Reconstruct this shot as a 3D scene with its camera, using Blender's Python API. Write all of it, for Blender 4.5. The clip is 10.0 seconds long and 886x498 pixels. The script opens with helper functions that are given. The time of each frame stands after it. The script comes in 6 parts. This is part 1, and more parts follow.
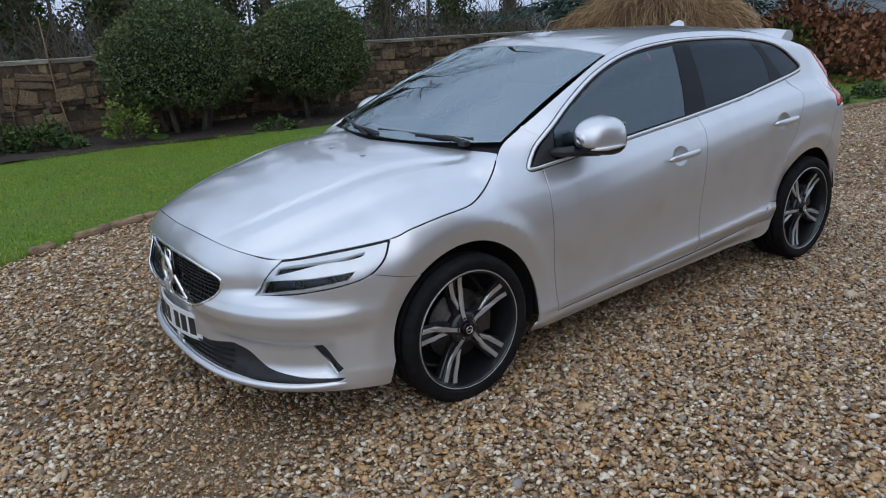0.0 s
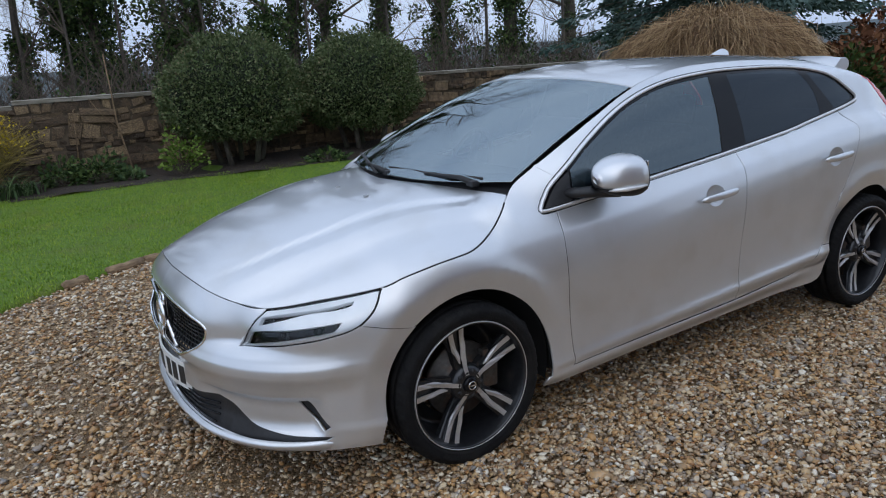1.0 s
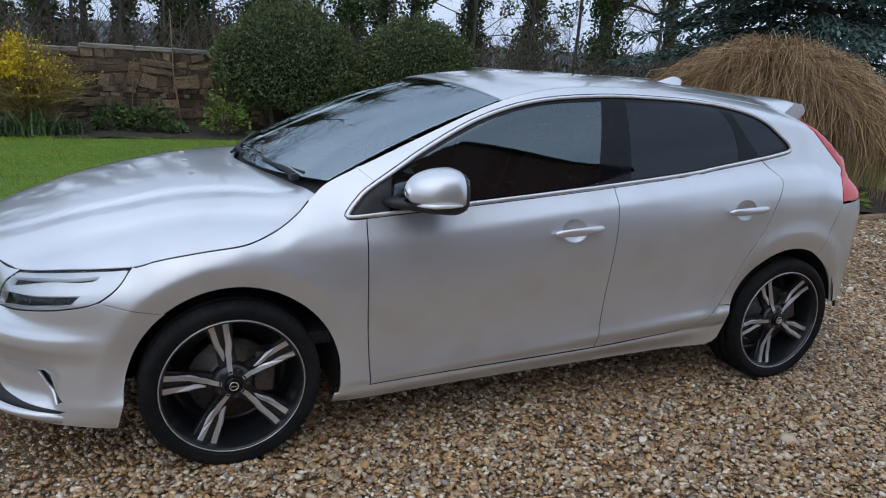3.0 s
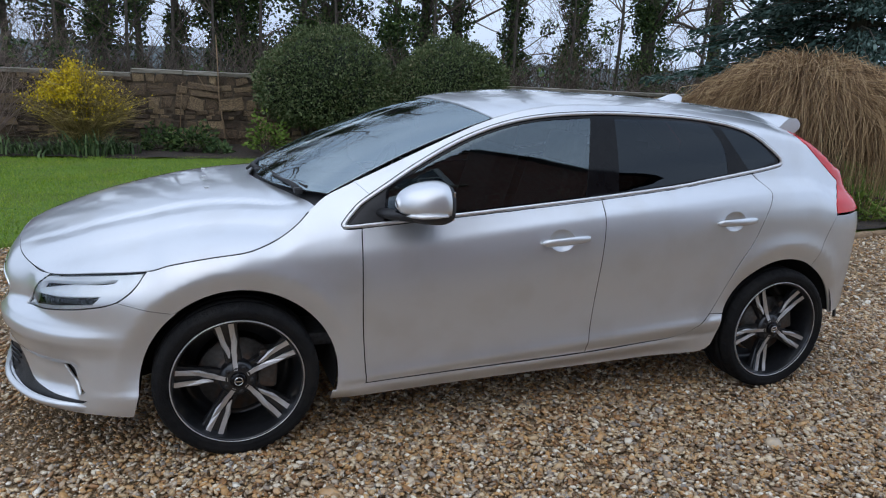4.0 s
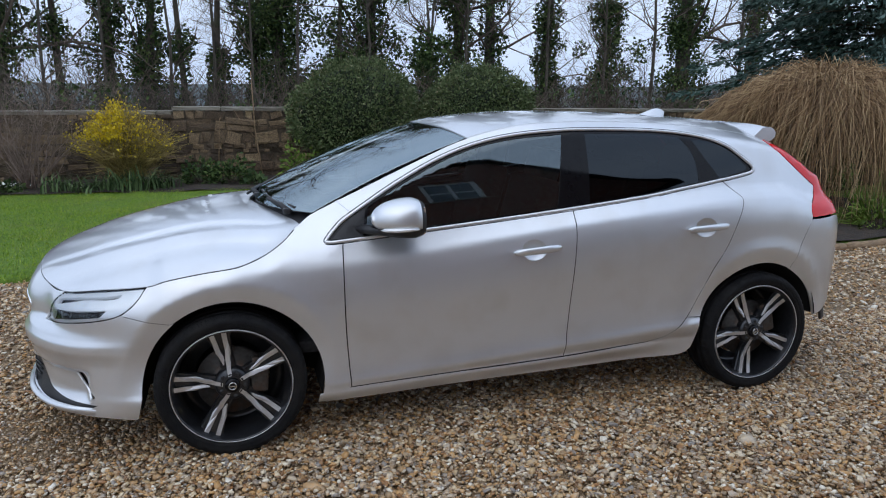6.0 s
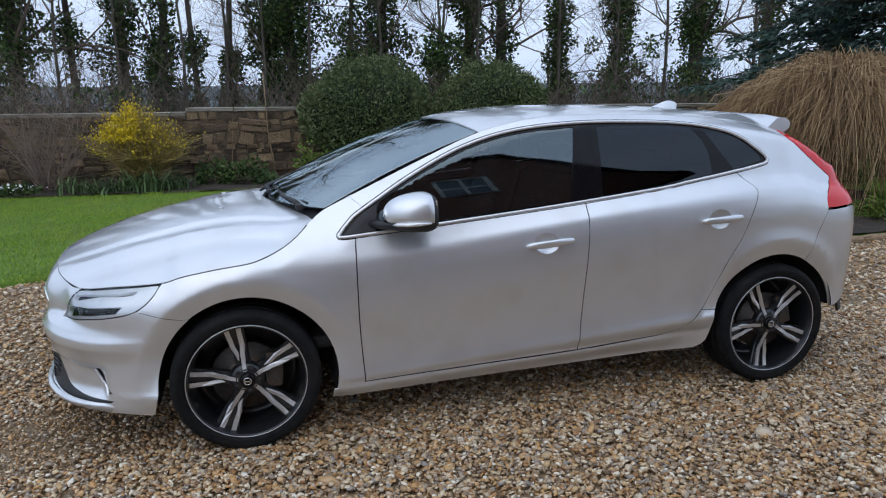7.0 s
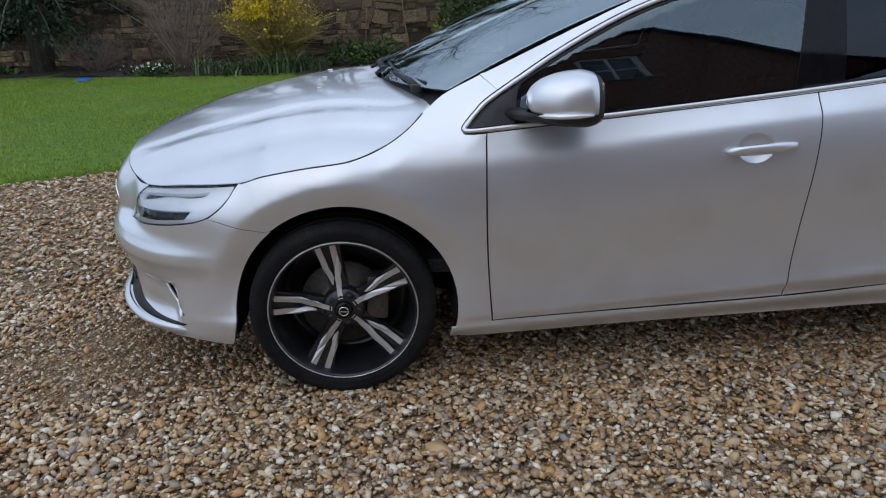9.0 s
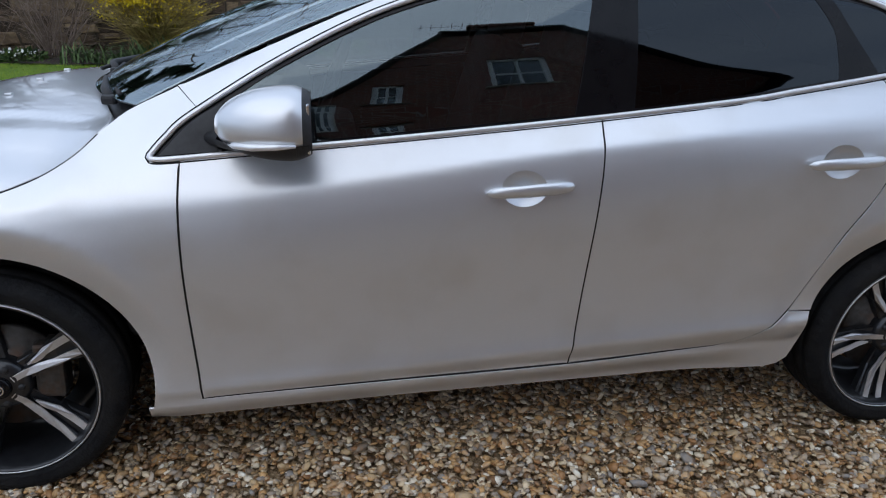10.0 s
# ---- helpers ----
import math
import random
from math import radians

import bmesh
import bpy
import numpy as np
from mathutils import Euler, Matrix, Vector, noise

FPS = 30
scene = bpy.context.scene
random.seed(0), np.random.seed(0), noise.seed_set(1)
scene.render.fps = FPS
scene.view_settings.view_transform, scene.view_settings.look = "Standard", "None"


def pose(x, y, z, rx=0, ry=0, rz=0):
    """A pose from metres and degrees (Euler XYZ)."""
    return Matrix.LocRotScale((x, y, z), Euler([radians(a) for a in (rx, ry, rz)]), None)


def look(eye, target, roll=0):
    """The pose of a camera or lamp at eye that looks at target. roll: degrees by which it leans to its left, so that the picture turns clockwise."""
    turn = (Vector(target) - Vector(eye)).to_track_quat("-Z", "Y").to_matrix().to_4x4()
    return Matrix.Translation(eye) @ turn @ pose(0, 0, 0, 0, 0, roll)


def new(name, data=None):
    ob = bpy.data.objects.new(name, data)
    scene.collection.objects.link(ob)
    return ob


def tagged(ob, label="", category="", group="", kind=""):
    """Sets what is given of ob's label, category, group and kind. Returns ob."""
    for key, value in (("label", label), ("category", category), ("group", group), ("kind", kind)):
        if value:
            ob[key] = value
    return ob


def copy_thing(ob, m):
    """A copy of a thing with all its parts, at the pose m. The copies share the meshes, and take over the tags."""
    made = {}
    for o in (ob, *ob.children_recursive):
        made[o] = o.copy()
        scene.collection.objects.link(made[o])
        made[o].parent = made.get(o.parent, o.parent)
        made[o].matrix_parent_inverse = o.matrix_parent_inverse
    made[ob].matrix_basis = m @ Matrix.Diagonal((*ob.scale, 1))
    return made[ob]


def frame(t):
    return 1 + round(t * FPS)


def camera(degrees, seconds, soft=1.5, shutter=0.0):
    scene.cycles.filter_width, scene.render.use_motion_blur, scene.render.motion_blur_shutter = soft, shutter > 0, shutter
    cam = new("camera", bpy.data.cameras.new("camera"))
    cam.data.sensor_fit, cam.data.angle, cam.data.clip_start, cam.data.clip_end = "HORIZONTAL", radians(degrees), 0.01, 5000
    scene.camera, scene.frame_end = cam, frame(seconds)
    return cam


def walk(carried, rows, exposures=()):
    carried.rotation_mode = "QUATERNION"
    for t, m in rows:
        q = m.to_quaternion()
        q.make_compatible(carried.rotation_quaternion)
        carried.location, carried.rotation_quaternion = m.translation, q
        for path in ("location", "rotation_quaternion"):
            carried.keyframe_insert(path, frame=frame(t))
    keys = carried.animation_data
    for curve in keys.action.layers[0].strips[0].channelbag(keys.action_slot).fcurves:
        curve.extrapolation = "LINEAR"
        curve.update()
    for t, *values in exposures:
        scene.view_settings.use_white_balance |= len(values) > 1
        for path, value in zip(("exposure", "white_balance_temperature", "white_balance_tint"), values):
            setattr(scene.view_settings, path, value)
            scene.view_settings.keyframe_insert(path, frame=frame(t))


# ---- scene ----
cam = camera(63.4, 10.0, 1.1)
PATH = [
    (0, (-1.656, -2.998, 1.517), (-0.538, -1.454, 0.912), -2.8),
    (0.5, (-1.533, -2.952, 1.524), (-0.471, -1.354, 0.958), -4.3),
    (1, (-1.338, -2.95, 1.515), (-0.346, -1.294, 0.995), -3.6),
    (1.5, (-1.039, -3.088, 1.513), (-0.15, -1.368, 1.012), -0.2),
    (2, (-0.817, -3.191, 1.514), (0.06, -1.491, 0.929), -0.2),
    (2.5, (-0.588, -3.185, 1.501), (0.268, -1.484, 0.89), 0.2),
    (3, (-0.302, -3.273, 1.511), (0.487, -1.515, 0.977), 3.9),
    (3.2, (-0.213, -3.301, 1.522), (0.524, -1.518, 0.995), 4.3),
    (4.3, (-0.142, -3.632, 1.539), (0.507, -1.802, 1.056), 2.5),
    (4.5, (-0.101, -3.673, 1.542), (0.522, -1.834, 1.062), 2.1),
    (5, (0.007, -3.772, 1.549), (0.565, -1.907, 1.088), 1.2),
    (5.5, (0.047, -3.843, 1.55), (0.599, -1.97, 1.118), 0.5),
    (7, (0.055, -3.866, 1.523), (0.568, -1.982, 1.09), -0.4),
    (7.5, (0.047, -3.768, 1.525), (0.429, -1.857, 1.072), -1.4),
    (8, (0.015, -3.604, 1.485), (0.242, -1.675, 1.007), -2.0),
    (8.5, (0.02, -3.303, 1.421), (0.179, -1.421, 0.764), -0.5),
    (9, (0.184, -3.083, 1.38), (0.316, -1.222, 0.659), -0.9),
    (9.5, (0.566, -2.883, 1.399), (0.696, -1.017, 0.69), 0.2),
    (10, (0.85, -2.622, 1.361), (1.173, -0.787, 0.634), 1.9),
]
walk(cam, [(t, look(eye, target, roll)) for t, eye, target, roll in PATH], ((0.0, -0.14), (2.0, -0.16), (3.0, -0.08), (4.5, 0.06), (7.0, 0.06), (8.0, -0.05), (9.5, -0.10), (10.0, -0.02)))

# ---- world and light: overcast early-spring afternoon ----
world = bpy.data.worlds.new("overcast_sky")
scene.world = world
world.use_nodes = True
wn, wl = world.node_tree.nodes, world.node_tree.links
wn.clear()
w_out = wn.new("ShaderNodeOutputWorld")
w_bg = wn.new("ShaderNodeBackground")
w_sky = wn.new("ShaderNodeTexSky")
w_sky.sky_type = "NISHITA"
w_sky.sun_disc = False
w_sky.sun_elevation, w_sky.sun_rotation = radians(38), radians(200)
w_sky.dust_density, w_sky.ozone_density = 4.0, 2.0
w_hsv = wn.new("ShaderNodeHueSaturation")
w_hsv.inputs["Saturation"].default_value = 0.45
w_tc = wn.new("ShaderNodeTexCoord")
w_map = wn.new("ShaderNodeMapping")
w_map.inputs["Scale"].default_value = (1.0, 1.0, 3.2)
w_noise = wn.new("ShaderNodeTexNoise")
w_noise.inputs["Scale"].default_value = 1.7
w_noise.inputs["Detail"].default_value = 6.0
w_noise.inputs["Roughness"].default_value = 0.55
w_ramp = wn.new("ShaderNodeValToRGB")
w_ramp.color_ramp.elements[0].position, w_ramp.color_ramp.elements[0].color = 0.3, (4.7, 6.0, 8.5, 1)
w_ramp.color_ramp.elements[1].position, w_ramp.color_ramp.elements[1].color = 0.72, (7.6, 8.9, 11.2, 1)
w_mix = wn.new("ShaderNodeMix")
w_mix.data_type = "RGBA"
w_mix.inputs[0].default_value = 0.86
wl.new(w_tc.outputs["Generated"], w_map.inputs["Vector"])
wl.new(w_map.outputs["Vector"], w_noise.inputs["Vector"])
wl.new(w_noise.outputs["Fac"], w_ramp.inputs["Fac"])
wl.new(w_sky.outputs["Color"], w_hsv.inputs["Color"])
wl.new(w_hsv.outputs["Color"], w_mix.inputs[6])
wl.new(w_ramp.outputs["Color"], w_mix.inputs[7])
# an overcast sky is brighter overhead than at the horizon
w_sep = wn.new("ShaderNodeSeparateXYZ")
w_zen = wn.new("ShaderNodeMapRange")
w_zen.inputs[1].default_value, w_zen.inputs[2].default_value, w_zen.inputs[3].default_value, w_zen.inputs[4].default_value = 0.05, 1.0, 0.97, 1.15
w_mul = wn.new("ShaderNodeVectorMath")
w_mul.operation = "SCALE"
wl.new(w_tc.outputs["Generated"], w_sep.inputs[0])
wl.new(w_sep.outputs["Z"], w_zen.inputs[0])
wl.new(w_mix.outputs[2], w_mul.inputs[0])
wl.new(w_zen.outputs[0], w_mul.inputs["Scale"])
wl.new(w_mul.outputs["Vector"], w_bg.inputs["Color"])
w_bg.inputs["Strength"].default_value = 0.12
wl.new(w_bg.outputs["Background"], w_out.inputs["Surface"])

sun = new("sun", bpy.data.lights.new("sun", "SUN"))
sun.data.energy, sun.data.angle, sun.data.color = 0.5, radians(75), (1.0, 0.97, 0.92)
sun.matrix_world = look((-4, -3, 14), (0, 0, 0))
scene.view_settings.exposure = 0.0

# ---- materials ----
def mat(name, stops, scale=8.0, rough=0.6, metal=0.0, bump=0.0, bump_scale=None, detail=5.0, island=0.0, obj=0.0,
        coat=0.0, spec=0.5, rough_var=0.0, stretch=(1, 1, 1), stain=None, sheen=0.0, trans=0.0):
    """A principled material: noise through a colour ramp, a second scale of stains, bump, per-piece variation."""
    m = bpy.data.materials.new(name)
    m.use_nodes = True
    n, l = m.node_tree.nodes, m.node_tree.links
    b = n["Principled BSDF"]
    b.inputs["Roughness"].default_value, b.inputs["Metallic"].default_value = rough, metal
    b.inputs["Coat Weight"].default_value, b.inputs["Coat Roughness"].default_value = coat, 0.03
    b.inputs["Specular IOR Level"].default_value = spec
    b.inputs["Transmission Weight"].default_value = trans
    tc, mp = n.new("ShaderNodeTexCoord"), n.new("ShaderNodeMapping")
    mp.inputs["Scale"].default_value = stretch
    l.new(tc.outputs["Object"], mp.inputs["Vector"])
    vec = mp.outputs["Vector"]
    if obj:
        info, add = n.new("ShaderNodeObjectInfo"), n.new("ShaderNodeVectorMath")
        add.operation = "MULTIPLY_ADD"
        l.new(info.outputs["Random"], add.inputs[0])
        add.inputs[1].default_value = (37.0, 19.0, 53.0)
        l.new(vec, add.inputs[2])
        vec = add.outputs["Vector"]
    nz = n.new("ShaderNodeTexNoise")
    nz.inputs["Scale"].default_value, nz.inputs["Detail"].default_value = scale, detail
    l.new(vec, nz.inputs["Vector"])
    fac = nz.outputs["Fac"]
    if island or obj:
        rnd = n.new("ShaderNodeNewGeometry").outputs["Random Per Island"] if island else info.outputs["Random"]
        amount = island or obj
        mx = n.new("ShaderNodeMix")
        mx.inputs[0].default_value = amount
        l.new(fac, mx.inputs[2])
        l.new(rnd, mx.inputs[3])
        fac = mx.outputs[0]
    ramp = n.new("ShaderNodeValToRGB")
    els = ramp.color_ramp.elements
    while len(els) < len(stops):
        els.new(0.5)
    for e, (p, c) in zip(els, stops):
        e.position, e.color = p, (*c, 1)
    l.new(fac, ramp.inputs["Fac"])
    col = ramp.outputs["Color"]
    if stain:
        sc, tint, amount = stain
        n2, r2, mx2 = n.new("ShaderNodeTexNoise"), n.new("ShaderNodeMapRange"), n.new("ShaderNodeMix")
        n2.inputs["Scale"].default_value, n2.inputs["Detail"].default_value = sc, 6.0
        l.new(tc.outputs["Object"], n2.inputs["Vector"])
        r2.inputs[1].default_value, r2.inputs[2].default_value, r2.inputs[4].default_value = 0.48, 0.68, amount
        l.new(n2.outputs["Fac"], r2.inputs[0])
        mx2.data_type = "RGBA"
        l.new(r2.outputs[0], mx2.inputs[0])
        l.new(col, mx2.inputs[6])
        mx2.inputs[7].default_value = (*tint, 1)
        col = mx2.outputs[2]
    l.new(col, b.inputs["Base Color"])
    if rough_var:
        rr = n.new("ShaderNodeMapRange")
        rr.inputs[3].default_value, rr.inputs[4].default_value = rough - rough_var, rough + rough_var
        l.new(nz.outputs["Fac"], rr.inputs[0])
        l.new(rr.outputs[0], b.inputs["Roughness"])
    if bump:
        n3, bp = n.new("ShaderNodeTexNoise"), n.new("ShaderNodeBump")
        n3.inputs["Scale"].default_value, n3.inputs["Detail"].default_value = bump_scale or scale * 3, 4.0
        l.new(vec, n3.inputs["Vector"])
        l.new(n3.outputs["Fac"], bp.inputs["Height"])
        bp.inputs["Strength"].default_value, bp.inputs["Distance"].default_value = bump, 0.02
        l.new(bp.outputs["Normal"], b.inputs["Normal"])
    return m


def glass_mat(name, tint, ior=1.85, gloss=(0.88, 0.95, 1.0)):
    """Thin pane: clear or tinted, mirror-like at its surface by Fresnel."""
    m = bpy.data.materials.new(name)
    m.use_nodes = True
    n, l = m.node_tree.nodes, m.node_tree.links
    n.clear()
    out, mx, fr = n.new("ShaderNodeOutputMaterial"), n.new("ShaderNodeMixShader"), n.new("ShaderNodeFresnel")
    tr, gl = n.new("ShaderNodeBsdfTransparent"), n.new("ShaderNodeBsdfGlossy")
    fr.inputs["IOR"].default_value = ior
    tr.inputs["Color"].default_value = (*tint, 1)
    gl.inputs["Roughness"].default_value = 0.0
    gl.inputs["Color"].default_value = (*gloss, 1)
    l.new(fr.outputs[0], mx.inputs[0])
    l.new(tr.outputs[0], mx.inputs[1])
    l.new(gl.outputs[0], mx.inputs[2])
    l.new(mx.outputs[0], out.inputs["Surface"])
    return m


M = {}
M["paint"] = mat("silver_paint", [(0.35, (0.67, 0.685, 0.705)), (0.65, (0.75, 0.765, 0.785))], 900, 0.35, 0.74, coat=1.0, detail=2,
                 stain=(5.0, (0.585, 0.57, 0.54), 0.35))
M["black_plastic"] = mat("black_plastic", [(0.3, (0.012, 0.012, 0.013)), (0.7, (0.022, 0.022, 0.024))], 60, 0.5, bump=0.1, bump_scale=500)
M["gloss_black"] = mat("gloss_black", [(0.3, (0.005, 0.005, 0.006)), (0.7, (0.008, 0.008, 0.009))], 20, 0.06, spec=0.22)
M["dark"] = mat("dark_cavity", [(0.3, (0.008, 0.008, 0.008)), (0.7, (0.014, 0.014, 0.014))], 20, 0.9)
M["rubber"] = mat("tyre_rubber", [(0.3, (0.006, 0.006, 0.007)), (0.7, (0.012, 0.012, 0.012))], 25, 0.75, bump=0.25, bump_scale=120, spec=0.18, stain=(6, (0.02, 0.018, 0.016), 0.5))
M["rim_dark"] = mat("dark_painted_alloy", [(0.3, (0.018, 0.019, 0.022)), (0.7, (0.03, 0.031, 0.034))], 40, 0.35, 0.5, coat=0.5)
M["rim_bright"] = mat("machined_alloy", [(0.3, (0.58, 0.58, 0.59)), (0.7, (0.66, 0.66, 0.66))], 150, 0.42, 0.8, bump=0.05, bump_scale=600)
M["chrome"] = mat("satin_chrome", [(0.3, (0.84, 0.84, 0.85)), (0.7, (0.9, 0.9, 0.91))], 60, 0.24, 1.0)
M["strip"] = mat("satin_aluminium", [(0.3, (0.80, 0.80, 0.81)), (0.7, (0.86, 0.86, 0.87))], 60, 0.36, 0.65)
M["disc"] = mat("brake_disc", [(0.3, (0.05, 0.045, 0.04)), (0.7, (0.09, 0.085, 0.08))], 60, 0.5, 0.6, stain=(20, (0.12, 0.06, 0.03), 0.6))
M["glass"] = glass_mat("clear_glass", (0.62, 0.66, 0.66))
M["screen_glass"] = glass_mat("windscreen_glass", (0.6, 0.66, 0.66), 4.2, (0.82, 0.95, 1.0))
M["front_glass"] = glass_mat("tinted_side_glass", (0.42, 0.48, 0.49), 2.15, (0.80, 0.94, 1.0))
M["privacy"] = glass_mat("privacy_glass", (0.03, 0.035, 0.042), 1.52, (0.82, 0.92, 1.0))
M["lamp_glass"] = glass_mat("lamp_cover", (0.95, 0.96, 0.97), 1.4)
M["tail_red"] = mat("red_lens", [(0.3, (0.68, 0.010, 0.012)), (0.7, (0.78, 0.016, 0.016))], 12, 0.2, spec=0.2, coat=0.3)
M["trim_cloth"] = mat("seat_fabric", [(0.3, (0.03, 0.03, 0.032)), (0.7, (0.06, 0.06, 0.065))], 60, 0.8, bump=0.2)
M["seat_light"] = mat("seat_back_panel", [(0.3, (0.12, 0.12, 0.125)), (0.7, (0.18, 0.18, 0.185))], 60, 0.7, bump=0.2)
M["plate"] = mat("number_plate_face", [(0.3, (0.72, 0.72, 0.7)), (0.7, (0.8, 0.8, 0.78))], 30, 0.3)
M["white_lamp"] = mat("lamp_silver", [(0.3, (0.80, 0.81, 0.82)), (0.7, (0.86, 0.87, 0.88))], 30, 0.28, 0.45)

# ---- building tools ----
from mathutils.geometry import delaunay_2d_cdt


def spline(pts):
    """A smooth curve through points keyed by their first number."""
    k = np.array([p[0] for p in pts], float)
    v = np.array([p[1:] for p in pts], float)
    h = np.diff(k)
    sl = np.diff(v, axis=0) / h[:, None]
    m = np.zeros_like(v)
    m[0], m[-1] = sl[0], sl[-1]
    for i in range(1, len(k) - 1):
        for j in range(v.shape[1]):
            a, b = sl[i - 1, j], sl[i, j]
            if a * b > 0:
                w1, w2 = 2 * h[i] + h[i - 1], h[i] + 2 * h[i - 1]
                m[i, j] = (w1 + w2) / (w1 / a + w2 / b)

    def f(x):
        x = min(max(x, k[0]), k[-1])
        i = min(max(int(np.searchsorted(k, x)) - 1, 0), len(k) - 2)
        t = (x - k[i]) / h[i]
        r = ((2 * t**3 - 3 * t**2 + 1) * v[i] + (t**3 - 2 * t**2 + t) * h[i] * m[i] + (3 * t**2 - 2 * t**3) * v[i + 1] + (t**3 - t**2) * h[i] * m[i + 1])
        return r if len(r) > 1 else float(r[0])
    return f


def curve_through(pts, n):
    """n points along a Catmull-Rom curve through pts."""
    p = [np.array(q, float) for q in pts]
    p = [2 * p[0] - p[1]] + p + [2 * p[-1] - p[-2]]
    out = []
    seg = len(p) - 3
    for i in range(n):
        s = i / (n - 1) * seg
        k = min(int(s), seg - 1)
        t = s - k
        a, b, c, d = p[k:k + 4]
        out.append(0.5 * ((2 * b) + (c - a) * t + (2 * a - 5 * b + 4 * c - d) * t**2 + (3 * b - a - 3 * c + d) * t**3))
    return out


def finish(name, verts, faces, material, parent=None, label="", smooth=True, normals=None):
    me = bpy.data.meshes.new(name)
    me.from_pydata([tuple(v) for v in verts], [], faces)
    me.materials.append(material)
    if smooth:
        me.polygons.foreach_set("use_smooth", [True] * len(me.polygons))
    if normals is not None:
        me.normals_split_custom_set_from_vertices([tuple(n) for n in normals])
    me.update()
    ob = new(name, me)
    if parent is not None:
        ob.parent = parent
    if label:
        ob["label"] = label
    return ob


def part(name, bm, material, parent=None, label="", smooth=False):
    me = bpy.data.meshes.new(name)
    bm.normal_update()
    bm.to_mesh(me)
    bm.free()
    me.materials.append(material)
    if smooth:
        me.polygons.foreach_set("use_smooth", [True] * len(me.polygons))
        me.set_sharp_from_angle(angle=radians(40))
    ob = new(name, me)
    if parent is not None:
        ob.parent = parent
    if label:
        ob["label"] = label
    return ob


def box(bm, c, s, bevel=0.0, rot=None, seg=2):
    """A bevelled block in a bmesh: centre, size."""
    m = Matrix.Translation(c) @ (rot.to_4x4() if rot else Matrix()) @ Matrix.Diagonal((*s, 1))
    r = bmesh.ops.create_cube(bm, size=1, matrix=m)
    if bevel:
        es = list({e for v in r["verts"] for e in v.link_edges})
        bmesh.ops.bevel(bm, geom=es, offset=bevel, segments=seg, affect="EDGES", profile=0.6)
    return bm


def tube(points, radii, sides=8, closed=False, caps=True):
    """Verts and faces of a tube along points; radii: one or one each."""
    pts = [Vector(p) for p in points]
    n = len(pts)
    if not hasattr(radii, "__len__"):
        radii = [radii] * n
    radii = [float(r) for r in radii]
    verts, faces = [], []
    ref = None
    for i in range(n):
        a = pts[(i - 1) % n] if (closed or i) else pts[0]
        b = pts[(i + 1) % n] if (closed or i < n - 1) else pts[-1]
        d = (b - a).normalized()
        if ref is None:
            ref = d.orthogonal().normalized()
        ref = (ref - d * ref.dot(d)).normalized()
        o = d.cross(ref)
        for j in range(sides):
            t = 2 * math.pi * j / sides
            verts.append(pts[i] + radii[i] * (ref * math.cos(t) + o * math.sin(t)))
    for i in range(n if closed else n - 1):
        for j in range(sides):
            k, q = (j + 1) % sides, (i + 1) % n
            faces.append((i * sides + j, i * sides + k, q * sides + k, q * sides + j))
    if caps and not closed:
        faces.append(tuple(reversed(range(sides))))
        faces.append(tuple((n - 1) * sides + j for j in range(sides)))
    return verts, faces


class Soup:
    """Many small pieces gathered into one mesh."""
    def __init__(self):
        self.v, self.f, self.n = [], [], 0

    def add(self, verts, faces):
        base = self.n
        self.v.extend(verts)
        self.f.extend([tuple(i + base for i in f) for f in faces])
        self.n += len(verts)
        return self

    def done(self, name, material, parent=None, label="", smooth=True):
        return finish(name, self.v, self.f, material, parent, label, smooth)


def arrays(name, verts, faces, material, parent=None, smooth=True):
    """A mesh from numpy arrays: verts (n,3), faces (m,3 or 4)."""
    me = bpy.data.meshes.new(name)
    k = faces.shape[1]
    me.vertices.add(len(verts))
    me.vertices.foreach_set("co", np.ascontiguousarray(verts, np.float32).ravel())
    me.loops.add(faces.size)
    me.loops.foreach_set("vertex_index", np.ascontiguousarray(faces, np.int32).ravel())
    me.polygons.add(len(faces))
    me.polygons.foreach_set("loop_start", np.arange(0, faces.size, k, dtype=np.int32))
    me.polygons.foreach_set("loop_total", np.full(len(faces), k, np.int32))
    if smooth:
        me.polygons.foreach_set("use_smooth", np.ones(len(faces), bool))
    me.update(calc_edges=True)
    me.materials.append(material)
    ob = new(name, me)
    if parent is not None:
        ob.parent = parent
    return ob


def inside(p, poly):
    x, y = p
    c = False
    for i in range(len(poly)):
        (x1, y1), (x2, y2) = poly[i - 1], poly[i]
        if (y1 > y) != (y2 > y) and x < (x2 - x1) * (y - y1) / (y2 - y1) + x1:
            c = not c
    return c


def resample(poly, step, closed=True):
    out = []
    n = len(poly)
    for i in range(n if closed else n - 1):
        a, b = np.array(poly[i]), np.array(poly[(i + 1) % n])
        k = max(1, int(np.ceil(np.linalg.norm(b - a) / step)))
        out += [tuple(a + (b - a) * j / k) for j in range(k)]
    if not closed:
        out.append(tuple(poly[-1]))
    return out


